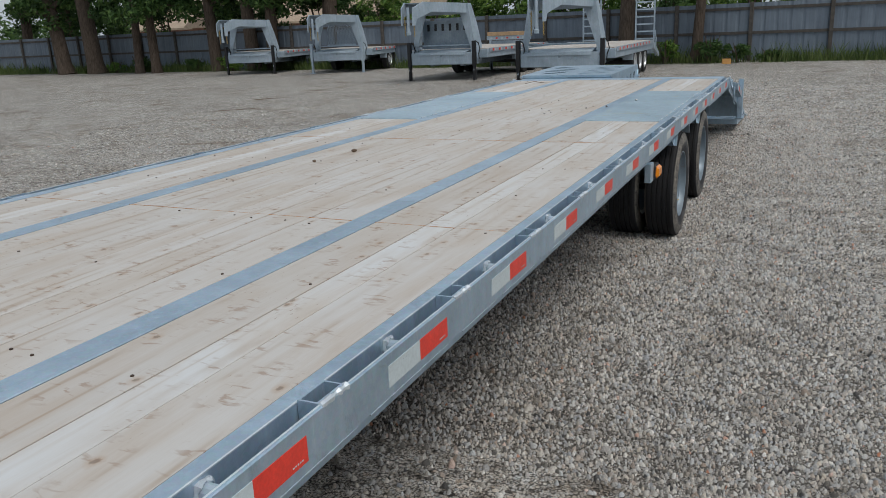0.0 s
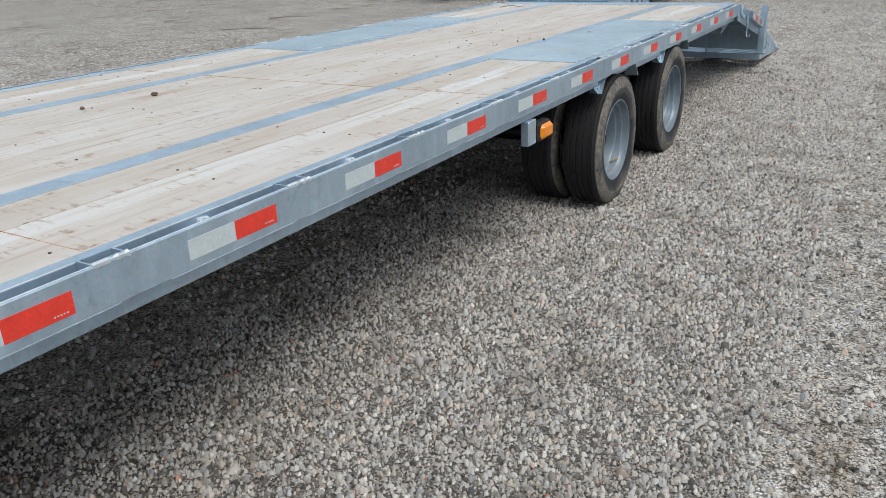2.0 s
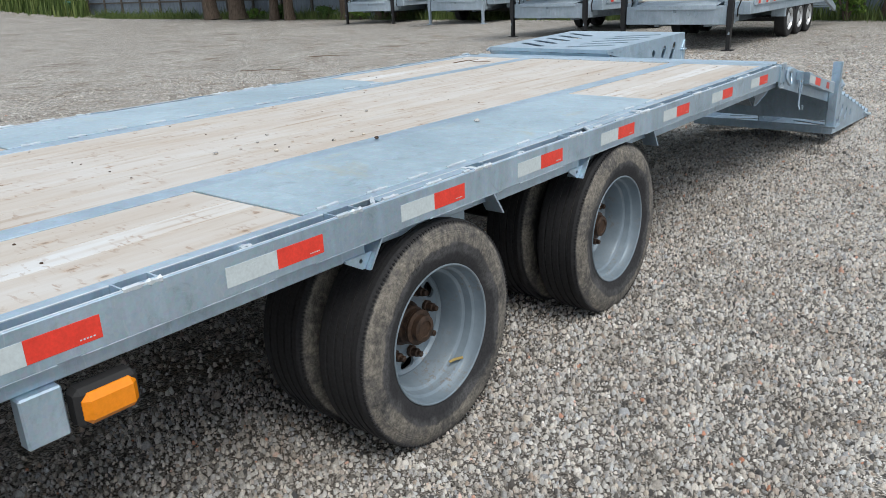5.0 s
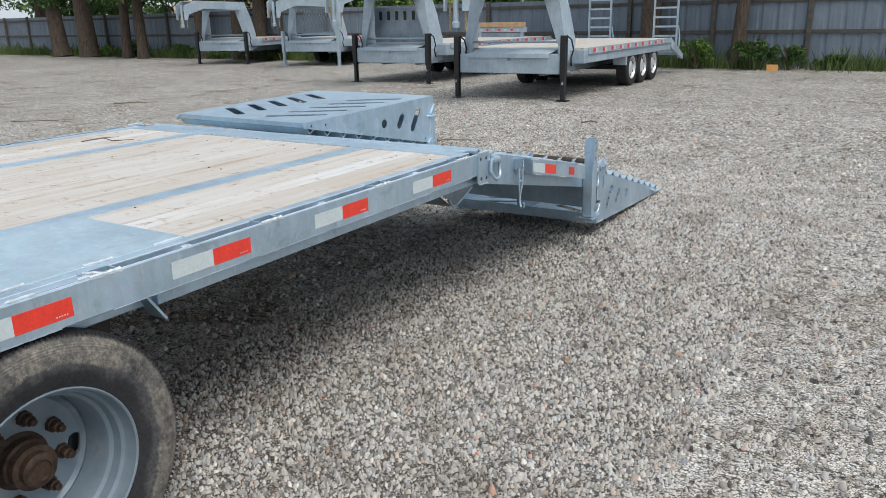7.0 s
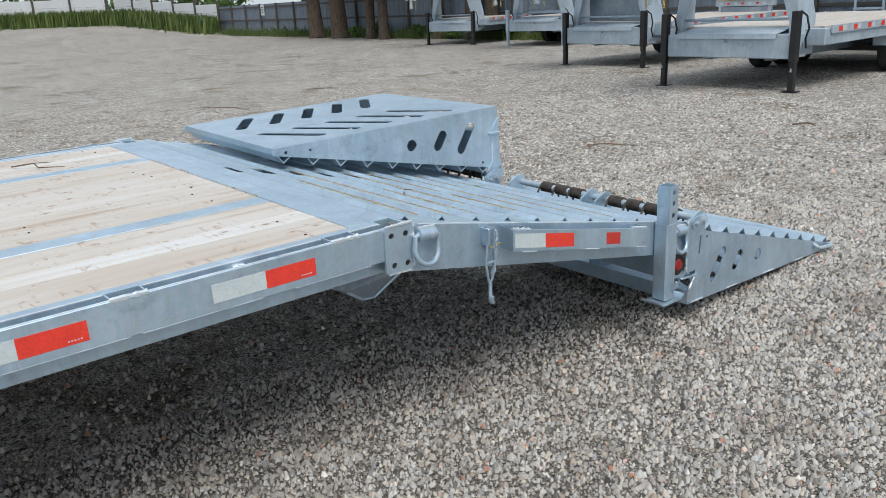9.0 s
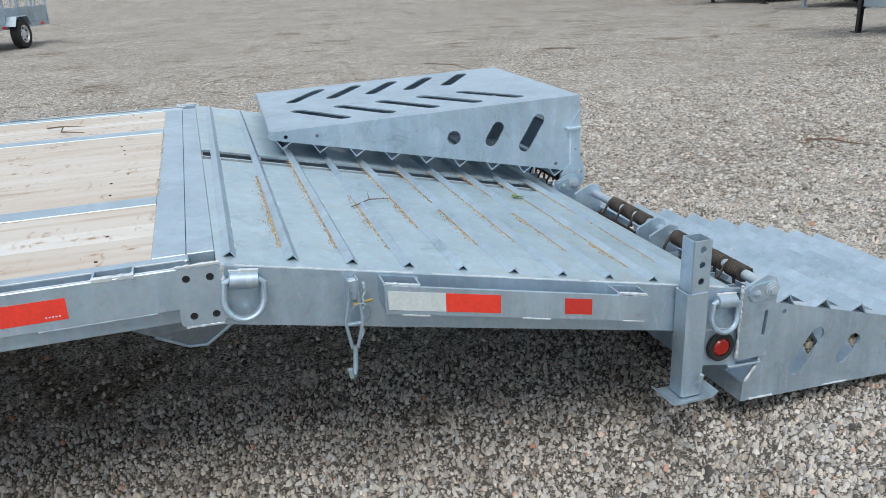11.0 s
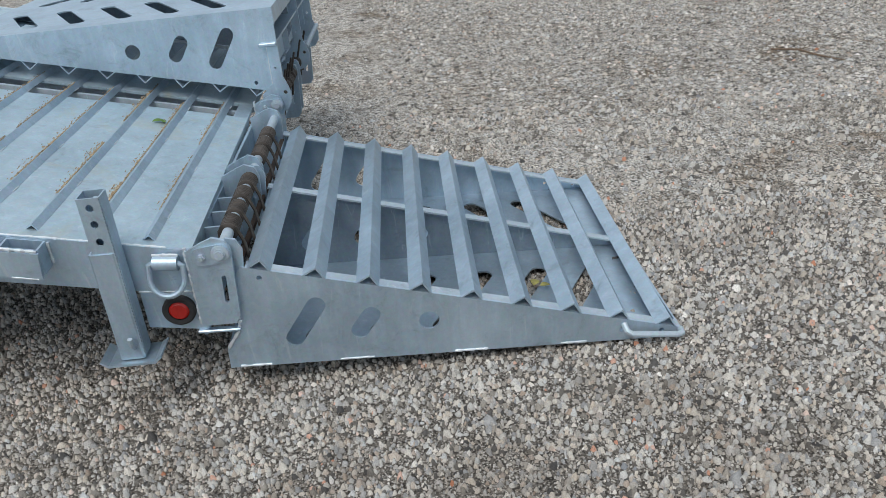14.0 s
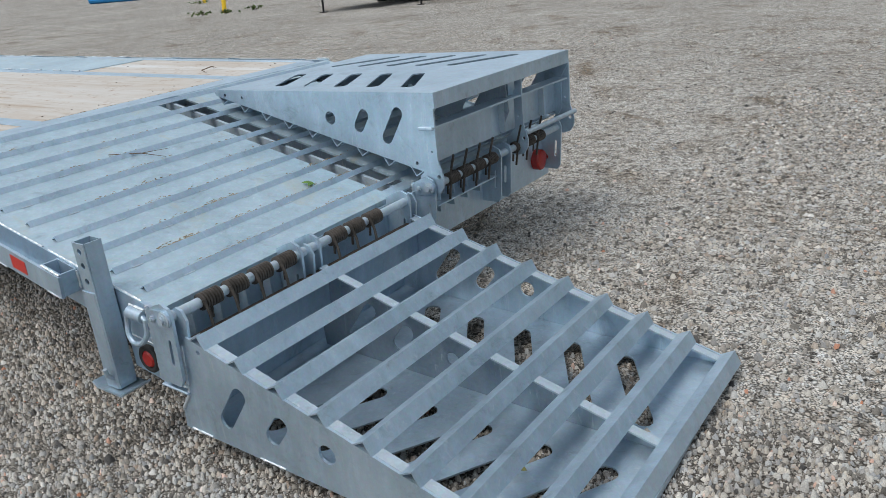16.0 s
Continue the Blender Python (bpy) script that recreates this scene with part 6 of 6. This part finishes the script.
def tree(x, y, r, h, lean, seed, label, crown=True, big=1.0):
    rng = random.Random(seed)
    t = thing("tree", label, "tree", "trees along the fence", pose(x, y, 0))
    bm = bmesh.new()
    pts = [(0, 0, -0.05), (lean * 0.2, 0, 0.5), (lean * 0.6, 0.05, h * 0.35), (lean, 0.0, h * 0.6), (lean * 1.3, 0.1, h * 0.95)]
    tube(bm, pts, [r * 1.35, r * 1.05, r * 0.9, r * 0.7, r * 0.25], 12)
    tips = []
    for i in range(6):
        a = rng.uniform(0, 6.28)
        z0 = h * rng.uniform(0.35, 0.8)
        ln = rng.uniform(1.2, 2.6) * big
        px = lean * min(1.2, z0 / h * 1.4)
        e = (px + ln * math.cos(a), ln * math.sin(a), z0 + ln * rng.uniform(0.1, 0.7))
        mid = (px + ln * 0.5 * math.cos(a), ln * 0.5 * math.sin(a), z0 + ln * 0.3)
        tube(bm, [(px, 0, z0), mid, e], [r * 0.4, r * 0.25, r * 0.08], 7)
        tips += [mid, e]
    part("trunk", bm, BARK, t, smooth=True)
    if crown:
        cl = [(p[0], p[1], p[2] + 0.2, rng.uniform(0.5, 0.95) * big) for p in tips]
        cl += [(lean + rng.gauss(0, 1.3) * big, rng.gauss(0, 1.0) * big, h * rng.uniform(0.62, 1.05), rng.uniform(0.6, 1.1) * big) for _ in range(11)]
        if x < -15:
            cl += [(lean * 0.6 + rng.gauss(0, 1.2), 0.6 + rng.gauss(0, 0.9), rng.uniform(2.5, 4.4), rng.uniform(0.45, 0.85)) for _ in range(9)]
        leaf_cloud("crown", cl, 8500 if x < -15 else 5200, 0.115, LEAF, t, seed)
    return t


for i, (x, y, r, h, lean) in enumerate(((-41.5, 23.5, 0.30, 7.5, 0.3), (-38.0, 23.8, 0.26, 7.2, -0.2), (-34.3, 20.0, 0.36, 7.5, -0.7), (-32.1, 20.0, 0.40, 8.0, -0.5), (-28.6, 19.4, 0.20, 7.0, 0.1), (-27.5, 19.4, 0.22, 7.5, -0.2), (-24.3, 20.0, 0.27, 7.5, -0.3), (-22.1, 20.0, 0.30, 8.0, -0.4), (-21.1, 20.0, 0.27, 7.6, 0.1), (-19.0, 21.4, 0.36, 7.8, 0.3), (-5.1, 18.9, 0.27, 8.0, 0.15), (-2.7, 18.8, 0.17, 7.5, 0.25))):
    tree(x, y, r, h, lean, 40 + i, "tall yard tree with %s bark and dark green leaves" % ("rough brown" if r > 0.25 else "thin greyish"))


def shrub(x, y, h, w, seed, mat, label):
    rng = random.Random(seed)
    t = thing("shrub", label, "shrub", "bushes behind the fence", pose(x, y, 0))
    bm = bmesh.new()
    for i in range(5):
        a = rng.uniform(0, 6.28)
        tube(bm, [(0, 0, 0), (0.3 * w * math.cos(a), 0.3 * w * math.sin(a), h * 0.5), (0.6 * w * math.cos(a), 0.5 * w * math.sin(a), h * 0.9)], [0.05 * min(1, h), 0.035 * min(1, h), 0.01 * min(1, h)], 6)
    part("woody_base", bm, BARK, t)
    cl = [(rng.gauss(0, w * 0.45), rng.gauss(0, 0.5), h * rng.uniform(0.35, 0.95), rng.uniform(0.3, 0.6) * min(1.0, h / 2.4)) for _ in range(16)]
    if h < 1.5:
        cl = [(x_, y_ * 0.35, z_ * 0.8, r_) for x_, y_, z_, r_ in cl]
    leaf_cloud("foliage", cl, 2600 if h > 1.5 else 900 if h > 0.4 else 60, 0.085 if h > 1.5 else 0.05, mat, t, seed)


for i, x in enumerate((-16.0, -14.4, -12.6, -11.3, -9.6, -8.2, -6.8, -4.2, -1.2, 1.4, 4.5, 8.0, 11.0)):
    shrub(x, fence_y(x) + 1.6 + 0.5 * (i % 3), (3.3, 2.8, 3.6, 3.0)[i % 4] + (0.9 if x > -6 else 0), 1.3, 70 + i, SHRUB if x < -7 else (LEAF if i % 2 else SHRUB), "leafy green bush behind the metal fence")
for i, x in enumerate((-38, -34.5, -30, -26, -23.6, -20, -17.5)):
    shrub(x, fence_y(x) + 2.5, 3.0 + 0.4 * (i % 3), 1.5, 90 + i, LEAF, "dark leafy bush behind the metal fence")
for i, (x, y) in enumerate(((-54, 24.5), (-57, 24.8), (-60, 23.5), (-62, 25), (-66, 22), (-69, 16), (-70, 9))):
    shrub(x, y, 3.9 + 0.5 * (i % 3), 1.6, 110 + i, SHRUB if i % 2 else LEAF, "leafy green bush at the far corner of the yard")


for i, (x, y, h) in enumerate(((-3.6, 18.3, 0.9), (-2.2, 18.35, 1.0), (-1.3, 18.5, 0.7), (-6.2, 18.6, 0.8), (-0.3, 18.6, 0.5), (-21.6, 19.6, 1.0), (-23.2, 19.7, 0.8), (-25.6, 20.0, 0.7), (-29.5, 20.3, 0.9), (-31.0, 20.2, 0.6), (-17.6, 19.6, 0.7))):
    shrub(x, y, h, 0.55, 140 + i, SHRUB if i % 3 == 0 else LEAF, "low weedy bush at the foot of the fence")
for i, (x, y) in enumerate(((-16.1, -16.4), (-15.6, -16.9), (-17.2, -16.2), (-21.0, -23.5))):
    shrub(x, y, 0.16, 0.3, 170 + i, GRASS, "small dry weed tuft beside a bollard")
crate = thing("orange_crate", "small faded orange box lying by the fence", "box", m=pose(-1.6, 17.9, 0, 0, 0, 12))
for nm, a in (("front", (-0.13, 0.13, -0.09, -0.08, 0, 0.16)), ("back", (-0.13, 0.13, 0.08, 0.09, 0, 0.16)), ("side", (-0.13, -0.12, -0.08, 0.08, 0, 0.16)), ("side", (0.12, 0.13, -0.08, 0.08, 0, 0.16)), ("base", (-0.12, 0.12, -0.08, 0.08, 0, 0.01))):
    part(nm, boxed(*a), FADED_ORANGE, crate)
sign = thing("fence_sign", "small white sign board on the metal fence", "sign", m=pose(-43.8, fence_y(-43.8) - 0.06, 0, 0, 0, -3.7))
part("board", boxed(-0.22, 0.22, -0.02, 0.02, 1.2, 1.85), PALE_WALL, sign)
for z in (1.35, 1.5, 1.65):
    part("dark_bar", boxed(-0.12, 0.12, -0.024, -0.0205, z, z + 0.06), BLACK_PAINT, sign)


def far_trees():
    rng = random.Random(8)
    cl = []
    for i in range(70):
        x = -130 + i * 2.6
        cl.append((x, 75 + rng.uniform(-4, 4), rng.uniform(2.0, 5.5), rng.uniform(1.8, 3.4)))
        cl.append((x, 75 + rng.uniform(-4, 4), rng.uniform(0.5, 2.5), rng.uniform(1.8, 2.6)))
    for i in range(26):
        cl.append((-128 + rng.uniform(-4, 4), -30 + i * 3.6, rng.uniform(3.0, 6.5), rng.uniform(2.0, 3.4)))
        cl.append((-128 + rng.uniform(-4, 4), -30 + i * 3.6, rng.uniform(1.0, 3.0), rng.uniform(2.0, 2.8)))
    o = leaf_cloud("far_wood", cl, 20000, 0.42, LEAF, None, 5)
    tagged(o, "distant belt of dark green trees", "woods", kind="stuff")


far_trees()


def weeds():
    """Blades of weedy grass along the foot of the fence, thicker in tufts."""
    rng = np.random.default_rng(4)
    n = 42000
    x = rng.uniform(-62, 14, n)
    keep = np.sin(x * 0.9) + np.sin(x * 2.3 + 1) + rng.normal(0, 0.9, n) > -0.9
    x = x[keep]
    n = len(x)
    fy = 19.15 + 0.065 * np.maximum(0, -x - 2)
    y = fy - 0.1 - np.abs(rng.normal(0, 0.42, n))
    h = rng.uniform(0.08, 0.42, n) * np.where(rng.uniform(size=n) < 0.12, 1.7, 1)
    a = rng.uniform(0, 6.28, n)
    w = rng.uniform(0.005, 0.014, n)
    dx, dy = np.cos(a) * w, np.sin(a) * w
    lx, ly = rng.normal(0, 0.12, n) * h * 2, rng.normal(0, 0.12, n) * h * 2
    z = np.zeros(n)
    p = np.stack([np.stack([x - dx, y - dy, z], 1), np.stack([x + dx, y + dy, z], 1), np.stack([x + dx * 0.8 + lx * 0.5, y + dy * 0.8 + ly * 0.5, h * 0.6], 1), np.stack([x + lx, y + ly, h], 1)], 1).reshape(-1, 3)
    o = raw("weeds", p.tolist(), np.arange(n * 4).reshape(-1, 4).tolist(), GRASS)
    tagged(o, "uneven weeds and grass along the fence foot", "grass", kind="stuff")


weeds()


def tall_weeds():
    rng = np.random.default_rng(14)
    n = 12000
    d = rng.uniform(0, 27, n)
    x = np.where(d < 11.6, -51.5 - 0.966 * d, -62.7 - 0.271 * (d - 11.6))
    y = np.where(d < 11.6, 22.35 - 0.246 * d, 19.5 - 0.963 * (d - 11.6))
    near = np.abs(rng.normal(0, 0.9, n)) + 0.15
    x, y = x + near * 0.8, y - near * 0.6
    tt = np.clip((-x - 46) / 20, 0, 1)
    base = 1.15 * tt * tt * (3 - 2 * tt)
    h = rng.uniform(0.35, 1.25, n)
    a = rng.uniform(0, 6.28, n)
    dx, dy = np.cos(a) * 0.06, np.sin(a) * 0.06
    z = base - 0.1
    p = np.stack([np.stack([x - dx, y - dy, z], 1), np.stack([x + dx, y + dy, z], 1), np.stack([x + dx * 0.8, y + dy, base + h * 0.6], 1), np.stack([x + 0.1, y, base + h], 1)], 1).reshape(-1, 3)
    tagged(raw("tall_grass", p.tolist(), np.arange(n * 4).reshape(-1, 4).tolist(), GRASS), "tall green grass at the far corner of the yard", "grass", kind="stuff")


tall_weeds()

# ---- houses behind the fence ----


def house(x, y, w, d, wall_h, roof_h, turn, label):
    t = thing("house", label, "house", "houses behind the fence", pose(x, y, 0, 0, 0, turn))
    part("wall", boxed(-w / 2, w / 2, -d / 2, d / 2, 0, wall_h), HOUSE_WALL, t)
    bm = bmesh.new()
    plate(bm, [(-d / 2 - 0.4, wall_h), (0, wall_h + roof_h), (d / 2 + 0.4, wall_h), (d / 2 + 0.4, wall_h - 0.15), (-d / 2 - 0.4, wall_h - 0.15)], [], in_x(-w / 2 - 0.4), w + 0.8)
    roof = part("roof", bm, ROOF, t)
    part("chimney", boxed(w * 0.2, w * 0.2 + 0.6, -0.3, 0.3, wall_h + roof_h * 0.4, wall_h + roof_h + 0.5), HOUSE_WALL, roof)
    for s in (-0.25, 0.25):
        part("window", boxed(s * w - 0.5, s * w + 0.5, -d / 2 - 0.03, -d / 2 - 0.005, 1.0, 2.1), BLACK_PAINT, t)


house(-45, 46, 12, 9, 2.4, 2.3, 12, "low brick house with a tan shingle roof")
house(-36, 40, 8, 8, 2.4, 2.2, 80, "brick house with a tan gable roof")
house(-29, 44, 9, 8, 2.4, 2.6, 10, "brick house with a steep tan roof")

# ---- loose bits ----


def twig(pts, r, label, forks=()):
    bm = bmesh.new()
    lift = float(swell(pts[0][0], pts[0][1])) if pts[0][2] < 0.1 else 0.0
    pts = [(x, y, z + lift) for x, y, z in pts]
    tube(bm, pts, [r] * (len(pts) - 1) + [r * 0.4], 6)
    for f in forks:
        f = [(x, y, z + lift) for x, y, z in f]
        tube(bm, f, [r * 0.7] * (len(f) - 1) + [r * 0.3], 5)
    tagged(link("twig", bm, TWIG, None, "", True), label, "twig", "fallen twigs")


twig([(-3.32, 4.72, 0.015), (-3.2, 4.85, 0.03), (-3.05, 4.92, 0.02), (-2.9, 5.02, 0.015)], 0.007, "dry brown twig lying on the gravel", ([(-3.2, 4.85, 0.03), (-3.28, 4.98, 0.02)],))
twig([(-11.4, 6.1, 0.015), (-11.1, 6.35, 0.03), (-10.7, 6.6, 0.02)], 0.007, "long dry twig lying on the gravel", ([(-11.1, 6.35, 0.03), (-11.2, 6.6, 0.02)],))
twig([(-2.23, 6.8, 0.02), (-2.1, 6.87, 0.04), (-2.0, 6.85, 0.02)], 0.010, "short dark clump of twigs on the gravel", ([(-2.1, 6.87, 0.04), (-2.05, 6.97, 0.02)],))
twig([(-10.5, 3.6, 0.015), (-9.9, 3.9, 0.03), (-9.3, 3.95, 0.02)], 0.006, "forked dry branch on the gravel", ([(-9.9, 3.9, 0.03), (-9.6, 4.3, 0.02)],))
twig([(-2.16, -0.68, DECK + 0.008), (-2.08, -0.60, DECK + 0.022), (-2.0, -0.60, DECK + 0.012), (-1.95, -0.5, DECK + 0.008)], 0.0032, "small twig lying on the plank deck", ([(-2.08, -0.60, DECK + 0.022), (-2.05, -0.52, DECK + 0.02)],))
twig([(-0.62, 0.42, floor_z(0.42) + 0.006), (-0.72, 0.50, floor_z(0.5) + 0.012), (-0.78, 0.58, floor_z(0.58) + 0.006)], 0.0022, "thin twig lying on the sloped steel floor", ([(-0.72, 0.50, floor_z(0.5) + 0.012), (-0.85, 0.52, floor_z(0.52) + 0.008)],))


def leaf(x, y, z, s, turn, label, mat=GREENLEAF):
    bm = bmesh.new()
    outline = [(0, -1), (0.35, -0.5), (0.5, 0), (0.35, 0.55), (0, 1), (-0.35, 0.55), (-0.5, 0), (-0.35, -0.5)]
    plate(bm, [(u * s, v * s) for u, v in outline], [], lambda u, v, w: (u, v, 0.012 * abs(u) / s + w), 0.0008)
    o = link("leaf", bm, mat)
    o.matrix_world = pose(x, y, z, -12, 8, turn)
    tagged(o, label, "leaf")


leaf(-1.01, 1.155, floor_z(1.155) + 0.004, 0.028, 40, "single green leaf on the steel tail floor")
leaf(-1.00, 1.175, floor_z(1.175) + 0.005, 0.02, 110, "small green leaf on the steel tail floor")
leaf(-0.33, 2.46, 0.118, 0.032, 70, "wilted yellow leaf lying in the ramp", YELLOWLEAF)
leaf(-0.31, 2.49, 0.116, 0.022, 20, "small wilted yellow leaf lying in the ramp", YELLOWLEAF)


def pebble(x, y, z, r, seed, mat, label):
    rng = random.Random(seed)
    bm = bmesh.new()
    bmesh.ops.create_icosphere(bm, subdivisions=2, radius=r)
    for v in bm.verts:
        v.co *= 1 + rng.uniform(-0.12, 0.12)
        v.co.z *= 0.62
    o = link("pebble", bm, mat, None, "", True)
    o.matrix_world = pose(x, y, z + r * 0.5, 0, 0, rng.uniform(0, 360))
    tagged(o, label, "pebble", "pebbles on the deck")


rng = random.Random(77)
for i, (x, y) in enumerate(((-0.85, -3.45), (-1.0, -3.5), (-1.05, -3.38), (-1.02, -3.6), (-0.93, -3.3), (-1.15, -3.25), (-0.78, -3.05), (-0.88, -3.02), (-1.25, -3.4), (-1.2, -2.6), (-0.8, -3.2))):
    pebble(x, y, DECK, rng.uniform(0.005, 0.010), i, STONES, "small grey stone on the plank deck")
pebble(-0.52, -2.62, DECK + 0.005, 0.013, 50, STONES, "pale stone on the steel cover plate")
pebble(-0.66, -3.1, DECK + 0.004, 0.009, 51, RUST, "dark crumb on the steel strip")
for i, (x, y, s) in enumerate(((-1.56, -5.5, 0.016), (-1.60, -5.85, 0.011))):
    pebble(x, y, DECK, s, 60 + i, TWIG, "dark brown bark chip on the planks")


def gravel_stones():
    """Loose crushed stones over the part of the yard beside the trailer."""
    rng = np.random.default_rng(6)
    ring = [(math.cos(1.2566 * i), math.sin(1.2566 * i), -0.30) for i in range(5)]
    crown = [(0.50 * math.cos(2.0944 * i + 0.3), 0.50 * math.sin(2.0944 * i + 0.3), 0.95) for i in range(3)]
    shape = np.array(ring + crown)
    tri = np.array([(0, 1, 5), (1, 6, 5), (1, 2, 6), (2, 3, 6), (3, 7, 6), (3, 4, 7), (4, 0, 7), (0, 5, 7), (5, 6, 7)])
    parts_ = []
    for n, (x0, x1, y0, y1), lo, hi in ((157000, (-0.95, 1.2, -7.0, 3.8), 0.0030, 0.0100), (48000, (-2.6, 2.6, -8.2, 5.2), 0.005, 0.0125), (1500, (-2.0, 2.4, -8.0, 5.0), 0.011, 0.019)):
        parts_.append((rng.uniform(x0, x1, n), rng.uniform(y0, y1, n), lo + (hi - lo) * rng.uniform(0, 1, n) ** 2.2))
    x, y, r = (np.concatenate(a) for a in zip(*parts_))
    n, k = len(x), len(shape)
    z = swell(x, y)
    sc = r[:, None] * rng.uniform(0.7, 1.35, (n, 3)) * (1, 1, 1.15)
    p = (shape[None] + rng.uniform(-0.28, 0.28, (n, k, 3))) * sc[:, None]
    p[..., 2] += p[..., 0] * rng.normal(0, 0.3, n)[:, None]
    a = rng.uniform(0, 6.283, n)
    c, s = np.cos(a)[:, None], np.sin(a)[:, None]
    px, py = p[..., 0] * c - p[..., 1] * s, p[..., 0] * s + p[..., 1] * c
    p = np.stack([px + x[:, None], py + y[:, None], p[..., 2] + (z + r * 0.22)[:, None]], -1).reshape(-1, 3).astype(np.float32)
    f = (tri[None] + k * np.arange(n)[:, None, None]).reshape(-1).astype(np.int32)
    me = bpy.data.meshes.new("gravel")
    me.vertices.add(len(p))
    me.vertices.foreach_set("co", p.ravel())
    me.loops.add(len(f))
    me.loops.foreach_set("vertex_index", f)
    me.polygons.add(len(f) // 3)
    me.polygons.foreach_set("loop_start", np.arange(0, len(f), 3, dtype=np.int32))
    me.polygons.foreach_set("loop_total", np.full(len(f) // 3, 3, dtype=np.int32))
    me.update(calc_edges=True)
    me.validate()
    me.materials.append(STONES)
    n = 60000
    x, y = rng.uniform(-11, 7, n), rng.uniform(-12, 15, n)
    x = np.concatenate([x, rng.uniform(-6.5, 2.4, 46000)])
    y = np.concatenate([y, rng.uniform(2.0, 9.0, 46000)])
    away = (x < -2.2) | (x > 2.4) | (y < -8.0) | (y > 4.8)
    x, y = x[away], y[away]
    n = len(x)
    r = 0.007 + 0.013 * rng.uniform(0, 1, n) ** 2
    octa = np.array([(1, 0, 0), (0, 1, 0), (-1, 0, 0), (0, -1, 0), (0, 0, 0.8)])
    q = octa[None] * (r[:, None] * rng.uniform(0.7, 1.3, (n, 5)))[..., None]
    a = rng.uniform(0, 6.283, n)
    c, sn = np.cos(a)[:, None], np.sin(a)[:, None]
    q = np.stack([q[..., 0] * c - q[..., 1] * sn + x[:, None], q[..., 0] * sn + q[..., 1] * c + y[:, None], q[..., 2] + 0.003 + swell(x, y)[:, None]], -1).reshape(-1, 3)
    f4 = (np.array([(0, 1, 4), (1, 2, 4), (2, 3, 4), (3, 0, 4)])[None] + 5 * np.arange(n)[:, None, None]).reshape(-1, 3)
    tagged(raw("scattered_gravel", q.tolist(), f4.tolist(), STONES), "scattered angular stones across the wider yard", "gravel", kind="stuff")
    tagged(new("gravel", me), "loose crushed grey and beige stones on the yard", "gravel", kind="stuff")


gravel_stones()
